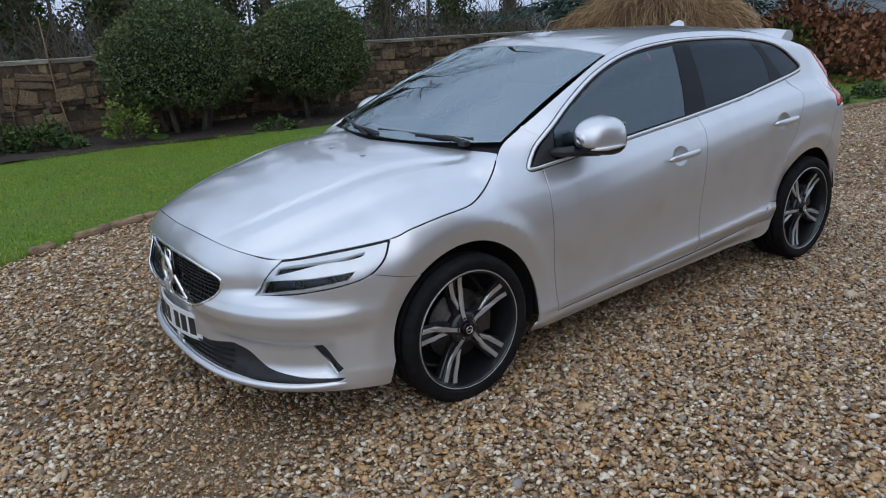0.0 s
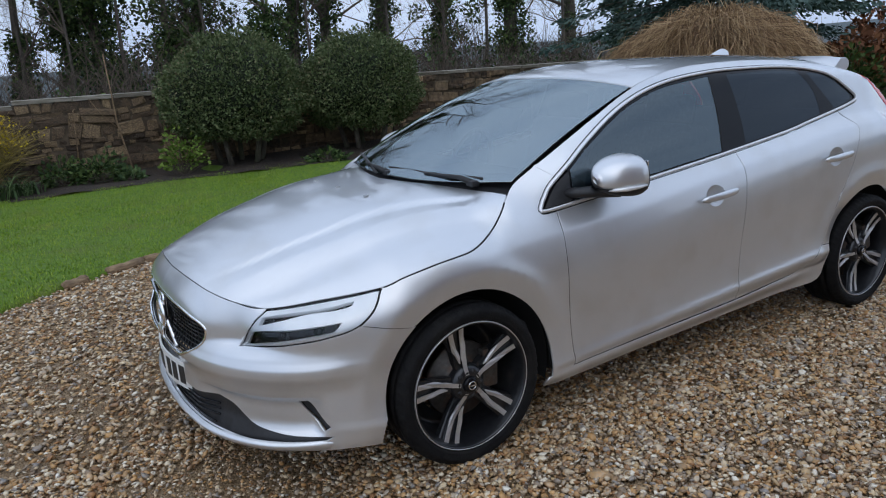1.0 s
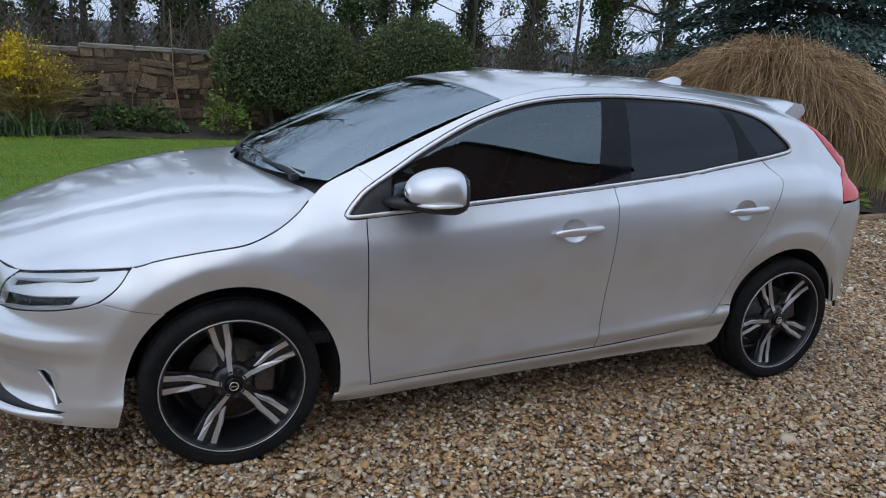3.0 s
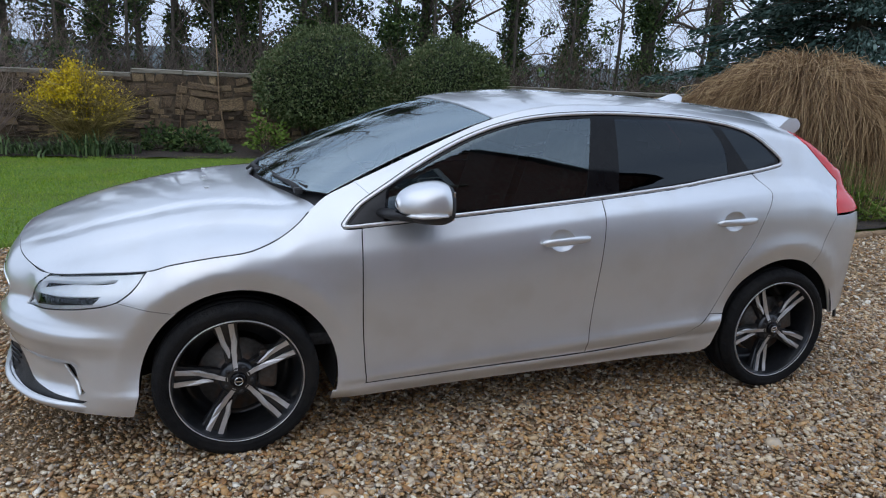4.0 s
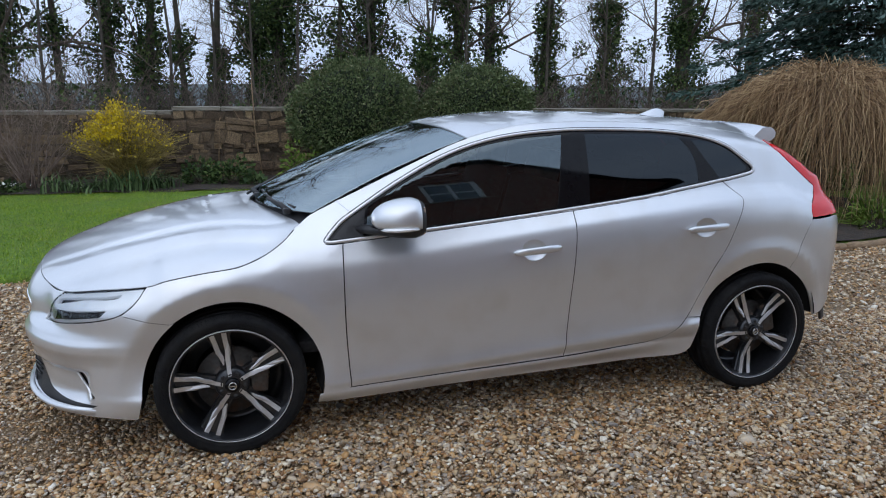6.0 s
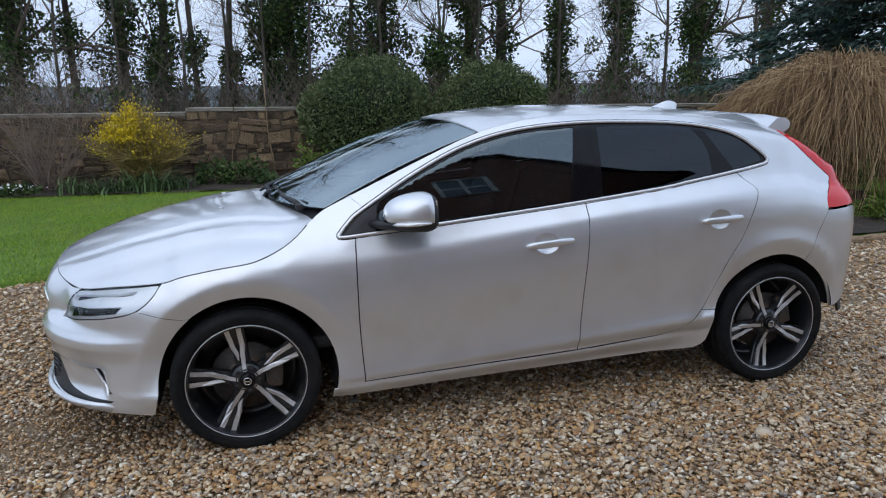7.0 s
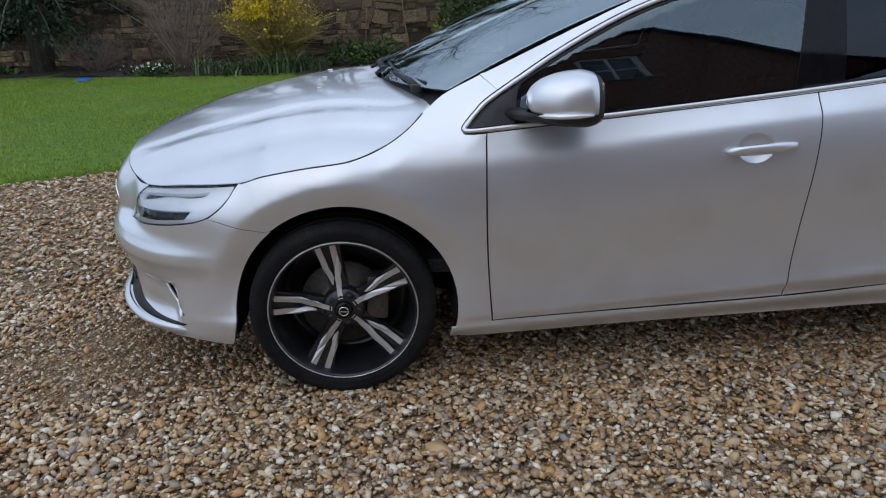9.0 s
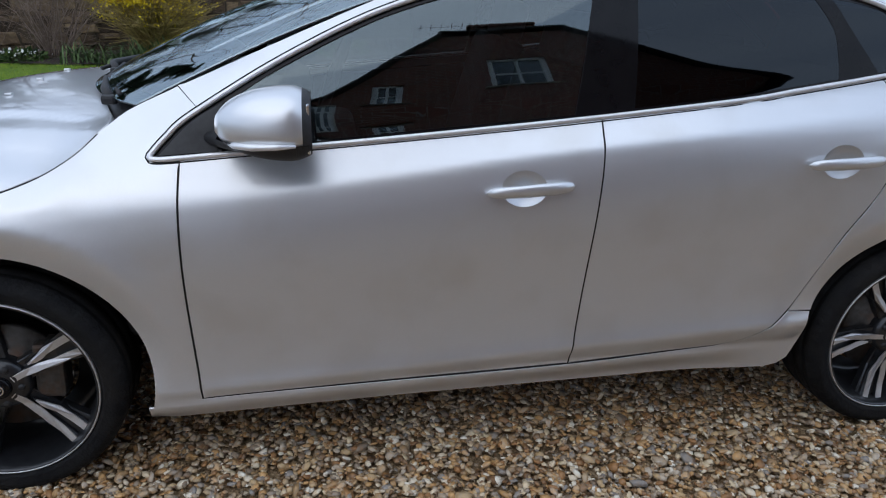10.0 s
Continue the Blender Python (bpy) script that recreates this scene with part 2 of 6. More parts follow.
def smooth_outline(pts, step=0.02, corners=()):
    """A closed outline that is curved between the corner indices and sharp at them."""
    n = len(pts)
    cs = sorted(corners) or [0]
    out = []
    for a, b in zip(cs, cs[1:] + [cs[0] + n]):
        run = [pts[i % n] for i in range(a, b + 1)]
        length = sum(math.dist(run[i], run[i + 1]) for i in range(len(run) - 1))
        if len(run) == 2:
            out += resample(run, step, False)[:-1]
        else:
            out += [tuple(p) for p in curve_through(run, max(3, int(length / step) + 1))][:-1]
    return out


def shrink(poly, d):
    """The outline moved inwards by d (a little gap between panels)."""
    p = [np.array(q) for q in poly]
    area = sum(p[i - 1][0] * p[i][1] - p[i][0] * p[i - 1][1] for i in range(len(p)))
    s = 1 if area > 0 else -1
    out = []
    for i in range(len(p)):
        t = p[(i + 1) % len(p)] - p[i - 1]
        t = t / (np.linalg.norm(t) + 1e-9)
        out.append(tuple(p[i] + s * d * np.array((-t[1], t[0]))))
    return out


def surf_normal(surf, a, b, e=0.009):
    p = surf(a, b)
    n = np.cross(surf(a + e, b) - surf(a - e, b), surf(a, b + e) - surf(a, b - e))
    return p, n / (np.linalg.norm(n) + 1e-12)


YC = 0.03


def panel(name, surf, outline, holes=(), material=None, parent=None, step=0.035, thick=0.012, off=0.0, label="", mirror=False, both=False, out_sign=1, lip=0.0025, step_b=None):
    """A sheet on surf(a, b) inside the outline, with rolled edges of its own thickness. mirror: on the other side; both: one sheet across the middle."""
    rings = [list(outline)] + [list(h) for h in holes]
    pts, edges = [], []
    for r in rings:
        s = len(pts)
        pts += r
        edges += [(s + i, s + (i + 1) % len(r)) for i in range(len(r))]
    nb = len(pts)
    xs, ys = [p[0] for p in rings[0]], [p[1] for p in rings[0]]
    step_b = step_b or step
    scale = np.array((step, step_b))
    bnd = np.array(pts) / scale
    b = min(ys) + step_b / 2
    row = 0
    while b < max(ys):
        a = min(xs) + (step / 2 if row % 2 else 0)
        while a < max(xs):
            if inside((a, b), rings[0]) and not any(inside((a, b), h) for h in rings[1:]) and np.min(np.sum((bnd - np.array((a, b)) / scale)**2, axis=1)) > 0.16:
                pts.append((a, b))
            a += step
        b += step_b
        row += 1
    vs, _, fs, *_ = delaunay_2d_cdt([Vector((p[0] / step, p[1] / step_b)) for p in pts], edges, [], 0, 1e-7)
    vs = [(v[0] * step, v[1] * step_b) for v in vs]
    tri = []
    for f in fs:
        c = (sum(vs[i][0] for i in f) / len(f), sum(vs[i][1] for i in f) / len(f))
        if inside(c, rings[0]) and not any(inside(c, h) for h in rings[1:]):
            tri.append(tuple(f))
    P, N = [], []
    for v in vs:
        p, n = surf_normal(surf, v[0], v[1])
        P.append(p + n * out_sign * off)
        N.append(n * out_sign)
    verts, norms, faces = [tuple(p) for p in P], [tuple(n) for n in N], []
    for f in tri:
        p0, p1, p2 = (P[i] for i in f[:3])
        if np.dot(np.cross(p1 - p0, p2 - p0), N[f[0]]) < 0:
            f = tuple(reversed(f))
        faces.append(f)
    # rolled rim: border edges are those used once
    count = {}
    for f in faces:
        for i in range(len(f)):
            e = (f[i - 1], f[i])
            count[tuple(sorted(e))] = None if tuple(sorted(e)) in count else e
    rim = [e for e in count.values() if e]
    low = {}
    for e in rim:
        for i in e:
            if i not in low:
                low[i] = len(verts)
                verts += [tuple(P[i] - N[i] * lip), tuple(P[i] - N[i] * thick)]
                norms += [tuple(N[i]), tuple(N[i])]
    side = {}
    for i, j in rim:
        if both and abs(P[i][1] - YC) < 0.004 and abs(P[j][1] - YC) < 0.004:
            continue
        t = np.array(P[j]) - np.array(P[i])
        o = np.cross(t, N[i])
        o = o / (np.linalg.norm(o) + 1e-12)
        for q in (i, j):
            side.setdefault(q, []).append(o)
    for q, os in side.items():
        o = sum(os)
        o = o / (np.linalg.norm(o) + 1e-12)
        # a soft edge: surface normal leans outwards at the lip
        norms[low[q]] = tuple((o + np.array(N[q])) / 1.4142)
        norms[low[q] + 1] = tuple(o)
    for i, j in rim:
        if i in side and j in side:
            faces.append((j, i, low[i], low[j]))
            faces.append((low[j], low[i], low[i] + 1, low[j] + 1))
    V, Nn = np.array(verts), np.array(norms)
    if mirror or both:
        V2, N2 = V.copy(), Nn.copy()
        V2[:, 1], N2[:, 1] = 2 * YC - V[:, 1], -Nn[:, 1]
        F2 = [tuple(reversed(f)) for f in faces]
        if mirror:
            V, Nn, faces = V2, N2, F2
        else:
            k = len(V)
            V, Nn = np.vstack((V, V2)), np.vstack((Nn, N2))
            faces = faces + [tuple(i + k for i in f) for f in F2]
    return finish(name, V, faces, material, parent, label, True, Nn)


# ---- ground: gravel drive, lawn, beds ----
def smooth_n(t):
    t = min(max(t, 0.0), 1.0)
    return t * t * (3 - 2 * t)


def ground_z(x, y):
    return -0.2 * smooth_n((y - 2.6) / 7.0)


EDGE = [(-14.0, 0.6), (-6.0, 1.2), (-3.4, 1.8), (-2.6, 2.12), (-2.0, 2.38), (-1.6, 2.58), (-1.2, 2.9), (-0.8, 3.15), (-0.3, 3.38), (0.5, 3.5), (3.0, 3.2), (4.6, 2.2), (5.6, 1.85), (7.0, 2.0), (9.4, 2.06), (11.0, 1.95), (15.0, 1.8)]
edge_f = spline(EDGE)
EX = np.linspace(-14, 15, 300)
EY = np.array([edge_f(x) for x in EX])


def edge_y(x):
    return float(np.interp(x, EX, EY))


M["gravel_bed"] = mat("gravel_fines", [(0.2, (0.09, 0.056, 0.026)), (0.45, (0.25, 0.165, 0.085)), (0.6, (0.38, 0.265, 0.150)), (0.8, (0.52, 0.40, 0.26))], 90, 0.75, bump=1.0, bump_scale=110,
                      stain=(0.9, (0.30, 0.205, 0.115), 0.5))
M["pebble"] = mat("gravel_stones", [(0.06, (0.075, 0.045, 0.024)), (0.15, (0.38, 0.185, 0.065)), (0.22, (0.22, 0.17, 0.12)), (0.31, (0.54, 0.30, 0.11)), (0.39, (0.34, 0.225, 0.115)), (0.46, (0.28, 0.26, 0.24)), (0.53, (0.57, 0.38, 0.18)), (0.60, (0.42, 0.33, 0.235)), (0.67, (0.62, 0.35, 0.13)), (0.74, (0.52, 0.43, 0.33)), (0.82, (0.70, 0.54, 0.33)), (0.92, (0.84, 0.77, 0.64))],
                  70, 0.40, island=0.86, bump=0.12, bump_scale=300, rough_var=0.14)
M["lawn"] = mat("lawn_turf", [(0.3, (0.06, 0.115, 0.006)), (0.7, (0.125, 0.215, 0.014))], 14, 0.9, bump=0.6, bump_scale=90, stain=(1.3, (0.12, 0.13, 0.02), 0.6))
M["blade"] = mat("grass_blades", [(0.12, (0.062, 0.13, 0.005)), (0.42, (0.15, 0.275, 0.010)), (0.62, (0.25, 0.37, 0.018)), (0.85, (0.41, 0.43, 0.055))], 1.6, 0.5, island=0.5)
# field colour is shifted to blue-grey to carry the haze of distance
M["field"] = mat("far_fields_haze", [(0.3, (0.045, 0.07, 0.075)), (0.7, (0.075, 0.10, 0.10))], 0.02, 0.95, stain=(0.006, (0.07, 0.075, 0.075), 0.7))
M["soil"] = mat("bed_soil", [(0.3, (0.014, 0.010, 0.007)), (0.7, (0.042, 0.030, 0.020))], 25, 0.95, bump=0.8, bump_scale=60, stain=(7, (0.085, 0.052, 0.028), 0.5))

# land out to the horizon, rising to low hills far off
vs, fs = [], []
rings = [0, 16, 20, 30, 60, 120, 250, 450, 700, 1100, 1600, 2400]
SEG = 72
for r in rings:
    for k in range(SEG):
        a = 2 * math.pi * k / SEG
        x, y = 2 + r * math.cos(a), 3 + r * math.sin(a)
        z = -0.5 - 0.006 * max(0, r - 20) if r < 450 else -3.0 + 0.016 * (r - 450) * (0.8 + 0.5 * noise.noise((x * 0.002, y * 0.002, 0.3)))
        vs.append((x, y, z))
for i in range(len(rings) - 1):
    for k in range(SEG):
        fs.append((i * SEG + k, i * SEG + (k + 1) % SEG, (i + 1) * SEG + (k + 1) % SEG, (i + 1) * SEG + k))
tagged(finish("ground", vs, [tuple(f) for f in fs], M["field"]), "muted green farmland, tinted blue for distance haze, running out to low hills", "ground", kind="structure")

# gravel base
xs = np.linspace(-14, 15, 120)
vs, fs = [], []
for x in xs:
    for s in np.linspace(0, 1, 30):
        y = -11 + (edge_y(x) + 0.02 + 11) * s
        vs.append((x, y, -0.012 + 0.006 * noise.noise((x * 1.3, y * 1.3, 0))))
fs = [(i * 30 + j, (i + 1) * 30 + j, (i + 1) * 30 + j + 1, i * 30 + j + 1) for i in range(119) for j in range(29)]
tagged(finish("gravel_drive", vs, fs, M["gravel_bed"]), "drive of loose brown, tan and grey gravel", "gravel drive", kind="structure")

# loose stones
rng = np.random.default_rng(5)
ico = bmesh.new()
bmesh.ops.create_icosphere(ico, subdivisions=1, radius=1)
STONE_V = np.array([v.co[:] for v in ico.verts])
STONE_F = np.array([[v.index for v in f.verts] for f in ico.faces])
ico.free()
CHIP = (np.array([(1, 0, 0), (0.1, 1, 0), (-1, 0.1, 0), (0, -1, 0.1), (0.25, 0.2, 0.95), (-0.2, 0.1, -0.9), (-0.35, -0.3, 0.85)]),
        np.array([(0, 1, 4), (1, 2, 4), (2, 6, 4), (2, 3, 6), (3, 0, 6), (0, 4, 6), (1, 0, 5), (2, 1, 5), (3, 2, 5), (0, 3, 5)]))


def scatter(name, n, x0, x1, y0, y1, size, keep=None, seed=0, shape=None):
    IV, IF = shape or (STONE_V, STONE_F)
    g = np.random.default_rng(seed)
    p = np.column_stack((g.uniform(x0, x1, n), g.uniform(y0, y1, n)))
    ok = p[:, 1] < np.interp(p[:, 0], EX, EY) - 0.01
    # finer, sandy patch in front of the car's nose
    q = ((p[:, 0] + 0.95) / 0.6)**2 + ((p[:, 1] + 0.50) / 0.42)**2 + g.normal(0, 0.25, n)
    ok &= (q > 1) | (g.uniform(0, 1, n) < 0.72)
    if keep is not None:
        ok &= keep(p)
    p, q = p[ok], q[ok]
    n = len(p)
    s = size * np.exp(g.normal(0, 0.28, n)) * np.clip(0.55 + 0.45 * q, 0.62, 1.0)
    sc = np.column_stack((s * g.uniform(0.85, 1.45, n), s * g.uniform(0.7, 1.0, n), s * g.uniform(0.36, 0.62, n)))
    a, tx, ty = g.uniform(0, 6.283, n), g.normal(0, 0.28, n), g.normal(0, 0.28, n)
    jit = 1 + g.normal(0, 0.13, (n, len(IV)))
    v = IV[None] * jit[:, :, None] * sc[:, None]
    z = v[:, :, 2] + v[:, :, 0] * tx[:, None] + v[:, :, 1] * ty[:, None]
    x = v[:, :, 0] * np.cos(a)[:, None] - v[:, :, 1] * np.sin(a)[:, None]
    y = v[:, :, 0] * np.sin(a)[:, None] + v[:, :, 1] * np.cos(a)[:, None]
    lift = g.uniform(-0.004, 0.008, n)
    out = np.stack((x + p[:, 0, None], y + p[:, 1, None], z + lift[:, None]), axis=2).reshape(-1, 3)
    f = (IF[None] + (np.arange(n) * len(IV))[:, None, None]).reshape(-1, 3)
    return tagged(arrays(name, out, f, M["pebble"]), "loose rounded gravel stones in tan, brown and grey", "gravel", kind="stuff")


hidden = lambda p: ~((p[:, 0] > 0.5) & (p[:, 0] < 2.2) & (p[:, 1] > -0.35) & (p[:, 1] < 1.2))
scatter("gravel", 80000, -2.6, 4.6, -2.35, 0.1, 0.0101, hidden, 1)
scatter("gravel_chips", 24000, -2.6, 4.6, -2.35, 0.1, 0.0066, hidden, 4, CHIP)
scatter("gravel_behind", 20000, -5.0, 7.0, -6.0, -2.35, 0.015, None, 6, CHIP)
scatter("gravel_beyond", 27000, -3.8, 0.6, 0.1, 3.5, 0.0125, None, 2, CHIP)
scatter("gravel_far", 34000, 2.3, 10.5, -1.6, 2.3, 0.0145, lambda p: (p[:, 0] > 4.4) | (p[:, 1] > 0.1), 3, CHIP)

# lawn sheet with a cut edge, then blades
vs, fs = [], []
xs = np.linspace(-14, 15, 140)
for x in xs:
    e = edge_y(x)
    vs.append((x, e, -0.03))
    vs.append((x, e + 0.015, 0.018))
    for s in np.linspace(0, 1, 30)[1:]:
        y = e + (13 - e) * s
        vs.append((x, y, ground_z(x, y) + 0.02 + 0.008 * noise.noise((x * 0.8, y * 0.8, 2))))
R_ = 31
fs = [(i * R_ + j, (i + 1) * R_ + j, (i + 1) * R_ + j + 1, i * R_ + j + 1) for i in range(139) for j in range(R_ - 1)]
tagged(finish("lawn", vs, fs, M["lawn"]), "mown green lawn with a cut edge along the gravel", "lawn", kind="structure")


def blades(name, n, x0, x1, y0, y1, h, seed, label, test=None):
    g = np.random.default_rng(seed)
    p = np.column_stack((g.uniform(x0, x1, n), g.uniform(y0, y1, n)))
    ok = p[:, 1] > np.interp(p[:, 0], EX, EY) - 0.005
    if test is not None:
        ok &= test(p)
    p = p[ok]
    n = len(p)
    z0 = np.array([ground_z(x, y) for x, y in p]) + 0.012
    a, b = g.uniform(0, 6.283, n), g.uniform(0, 6.283, n)
    hh, w = h * g.uniform(0.5, 1.3, n), g.uniform(0.003, 0.0055, n)
    lean = hh * g.uniform(0.1, 0.8, n)
    d = np.column_stack((np.cos(a), np.sin(a)))
    v = np.zeros((n, 3, 3))
    v[:, 0, :2], v[:, 1, :2] = p - d * w[:, None], p + d * w[:, None]
    v[:, 0, 2] = v[:, 1, 2] = z0
    v[:, 2, :2] = p + np.column_stack((np.cos(b), np.sin(b))) * lean[:, None]
    v[:, 2, 2] = z0 + hh
    return tagged(arrays(name, v.reshape(-1, 3), np.arange(n * 3).reshape(-1, 3), M["blade"], smooth=False), label, "grass", kind="stuff")


blades("grass", 170000, -6.5, 3.6, 1.0, 9.4, 0.031, 7, "short green mown grass blades")
blades("grass_beyond", 30000, 4.5, 14.5, 1.8, 9.4, 0.05, 8, "short green grass beside the drive", lambda p: p[:, 1] > np.where(p[:, 0] < 9.0, 5.2, 2.3))

# planting bed below the wall, and the bed round the weeping tree
def bed(name, outline, label, rise=0.035):
    bm = bmesh.new()
    vs_ = [bm.verts.new((x, y, ground_z(x, y) + rise)) for x, y in resample(outline, 0.3)]
    f = bm.faces.new(vs_)
    r = bmesh.ops.triangulate(bm, faces=[f])
    bmesh.ops.subdivide_edges(bm, edges=bm.edges, cuts=1)
    for v in bm.verts:
        v.co.z += 0.03 * noise.noise(v.co * 2.3)
    tagged(part(name, bm, M["soil"], smooth=True), label, "flower bed", kind="structure")


bed("wall_bed", [(-12, 9.9), (-6, 9.7), (-3.5, 9.35), (-1, 9.15), (1.0, 9.2), (2.2, 8.9), (4, 8.7), (6.5, 8.8), (12, 9.6), (14.5, 9.6), (14.5, 11.4), (-12, 11.4)], "dark soil bed with leaf litter below the wall")
bed("tree_bed", [(4.7, 2.35), (5.6, 1.97), (7.0, 2.12), (9.0, 2.17), (9.3, 4.5), (8.5, 6.0), (6, 6.0), (4.9, 4.5)], "bare soil bed under the weeping tree", 0.05)
M["log"] = mat("edging_timber", [(0.3, (0.16, 0.10, 0.055)), (0.7, (0.34, 0.23, 0.13))], 6, 0.8, bump=0.4, stretch=(2, 2, 12), stain=(5, (0.07, 0.05, 0.035), 0.6))


def log(x0, x1, r=0.045):
    a, b = Vector((x0, edge_y(x0) - 0.01, 0.012)), Vector((x1, edge_y(x1) - 0.01, 0.012))
    v, f = tube([a + (b - a) * t + Vector((0, 0, 0.004 * math.sin(9 * t))) for t in np.linspace(0, 1, 7)], [r * (0.94 + 0.08 * math.sin(3 * t + x0 * 7)) for t in range(7)], 10)
    tagged(finish("edging_log", v, f, M["log"]), "weathered half-round timber edging log beside the lawn", "timber edging", "lawn edging logs")


for x0, x1 in ((-1.13, -0.97), (-0.80, -0.52), (-0.50, -0.22), (-0.20, 0.12), (0.14, 0.46)):
    log(x0, x1)
for k in range(9):
    log(5.3 + 0.72 * k, 5.3 + 0.72 * k + 0.70, 0.05)

# ---- garden wall: rubble stones, coping ----
M["stone"] = mat("wall_stone", [(0.26, (0.040, 0.028, 0.019)), (0.40, (0.105, 0.070, 0.044)), (0.51, (0.165, 0.112, 0.068)), (0.62, (0.25, 0.170, 0.098)), (0.76, (0.42, 0.30, 0.17))], 13, 0.92, bump=0.9, bump_scale=22, obj=0.42,
                 stain=(9.0, (0.05, 0.042, 0.034), 0.7))
M["stone_far"] = mat("wall_stone_joined", [(0.26, (0.040, 0.028, 0.019)), (0.40, (0.105, 0.070, 0.044)), (0.51, (0.165, 0.112, 0.068)), (0.62, (0.25, 0.170, 0.098)), (0.76, (0.42, 0.30, 0.17))], 13, 0.92, bump=0.9, bump_scale=22, island=0.42,
                     stain=(1.6, (0.06, 0.058, 0.036), 0.65))
M["mortar"] = mat("wall_joints", [(0.3, (0.055, 0.040, 0.028)), (0.7, (0.15, 0.11, 0.072))], 11, 0.95, bump=0.6, stain=(1.2, (0.05, 0.042, 0.03), 0.7))
M["coping"] = mat("coping_stone", [(0.2, (0.14, 0.12, 0.095)), (0.6, (0.28, 0.25, 0.2)), (0.9, (0.42, 0.39, 0.34))], 9, 0.9, bump=0.5, obj=0.4, stain=(3, (0.09, 0.09, 0.05), 0.6))


def stone_shape(seed):
    """A rough-faced stone, 1 x 1 x 1: front face bulging towards -y."""
    g = random.Random(seed)
    bm = bmesh.new()
    bmesh.ops.create_cube(bm, size=1)
    bmesh.ops.bevel(bm, geom=[e for e in bm.edges if all(v.co.y < 0 for v in e.verts)], offset=0.11, segments=1, affect="EDGES")
    for v in bm.verts:
        if v.co.y < 0.4:
            v.co += Vector((g.uniform(-0.10, 0.10), g.uniform(-0.16, 0.08), g.uniform(-0.15, 0.15)))
    bmesh.ops.triangulate(bm, faces=bm.faces)
    me = bpy.data.meshes.new("stone")
    bm.to_mesh(me)
    bm.free()
    return me


SHAPES = [stone_shape(i) for i in range(12)]
for me in SHAPES:
    me.materials.append(M["stone"])
WALL_Y = 11.3


def wall_top(x):
    return 1.13 if x < -1.05 else 1.21 - 0.004 * (x + 1)


bm = bmesh.new()
for x0, x1 in ((-12.0, -1.05), (-1.05, 15.0)):
    box(bm, ((x0 + x1) / 2, WALL_Y + 0.22, (wall_top((x0 + x1) / 2) - 0.55) / 2), (x1 - x0, 0.40, wall_top((x0 + x1) / 2) + 0.4))
box(bm, (15.2, 5.8, 0.3), (0.4, 12, 1.9))
garden_wall = tagged(part("garden_wall", bm, M["mortar"]), "old dark brown sandstone rubble garden wall with a stone coping", "wall", kind="structure")
g = random.Random(3)
near, far = [], []
z = -0.32
while z < 1.12:
    h = g.choice((0.10, 0.13, 0.17, 0.21, 0.24))
    x = -12 + g.uniform(0, 0.3)
    while x < 15:
        w = max(0.13, h * g.uniform(0.8, 2.6))
        hh = min(h, wall_top(x) - 0.07 - z)
        if hh > 0.05:
            m = Matrix.Translation((x + w / 2, WALL_Y + 0.075 + g.uniform(-0.015, 0.015), z + hh / 2)) @ Matrix.Rotation(g.gauss(0, 0.10), 4, "Y") @ Matrix.Diagonal((w * g.uniform(0.9, 1.0) - 0.012, g.uniform(0.12, 0.19), hh * g.uniform(0.80, 1.14) - 0.010, 1))
            split = g.random()
            cells = [m]
            if split < 0.22 and hh > 0.14:
                # two thin stones one on the other
                cells = [m @ Matrix.Translation((0, 0, dz)) @ Matrix.Diagonal((1, 1, 0.47, 1)) for dz in (-0.25, 0.26)]
            elif split < 0.34 and w > 0.3:
                k_ = g.uniform(0.35, 0.65)
                cells = [m @ Matrix.Translation((k_ / 2 - 0.5, 0, 0)) @ Matrix.Diagonal((k_ - 0.03, 1, 1, 1)), m @ Matrix.Translation((k_ / 2, 0, 0)) @ Matrix.Diagonal((0.97 - k_, 1, 1, 1))]
            for c_ in cells:
                (near if -3.3 < x < 1.35 and len(near) < 300 else far).append((g.randrange(12), c_))
        x += w
    z += h
joined = Soup()
for k, m in far:
    me = SHAPES[k]
    joined.add([tuple(m @ v.co) for v in me.vertices], [tuple(p.vertices) for p in me.polygons])
ws = joined.done("wall_stones", M["stone_far"], garden_wall, smooth=False)
ws["kind"] = "stuff"
joined = Soup()
for zz in np.arange(-0.3, 1.1, 0.16):
    y = 0.0 + g.uniform(0, 0.2)
    while y < 11.2:
        w = g.uniform(0.18, 0.5)
        m = Matrix.Translation((14.98, y + w / 2, zz + 0.08)) @ Matrix.Rotation(radians(-90), 4, "Z") @ Matrix.Diagonal((w - 0.02, 0.12, 0.145, 1))
        me = SHAPES[g.randrange(12)]
        joined.add([tuple(m @ v.co) for v in me.vertices], [tuple(p.vertices) for p in me.polygons])
        y += w
wz = joined.done("wall_stones_return", M["stone_far"], garden_wall, smooth=False)
wz["kind"] = "stuff"
cop = bmesh.new()
box(cop, (0, 0, 0), (1, 1, 1), 0.06)
for v in cop.verts:
    v.co += Vector((0, g.uniform(-0.02, 0.02), g.uniform(-0.08, 0.08)))
cop_me = bpy.data.meshes.new("coping_slab")
cop.to_mesh(cop_me)
cop.free()
cop_me.materials.append(M["coping"])
x = -12.0
while x < 14.9:
    w = g.uniform(0.55, 0.95)
    if x < -1.05 < x + w:
        w = -1.05 - x
    ob = new("coping_slab", cop_me)
    ob.parent = garden_wall
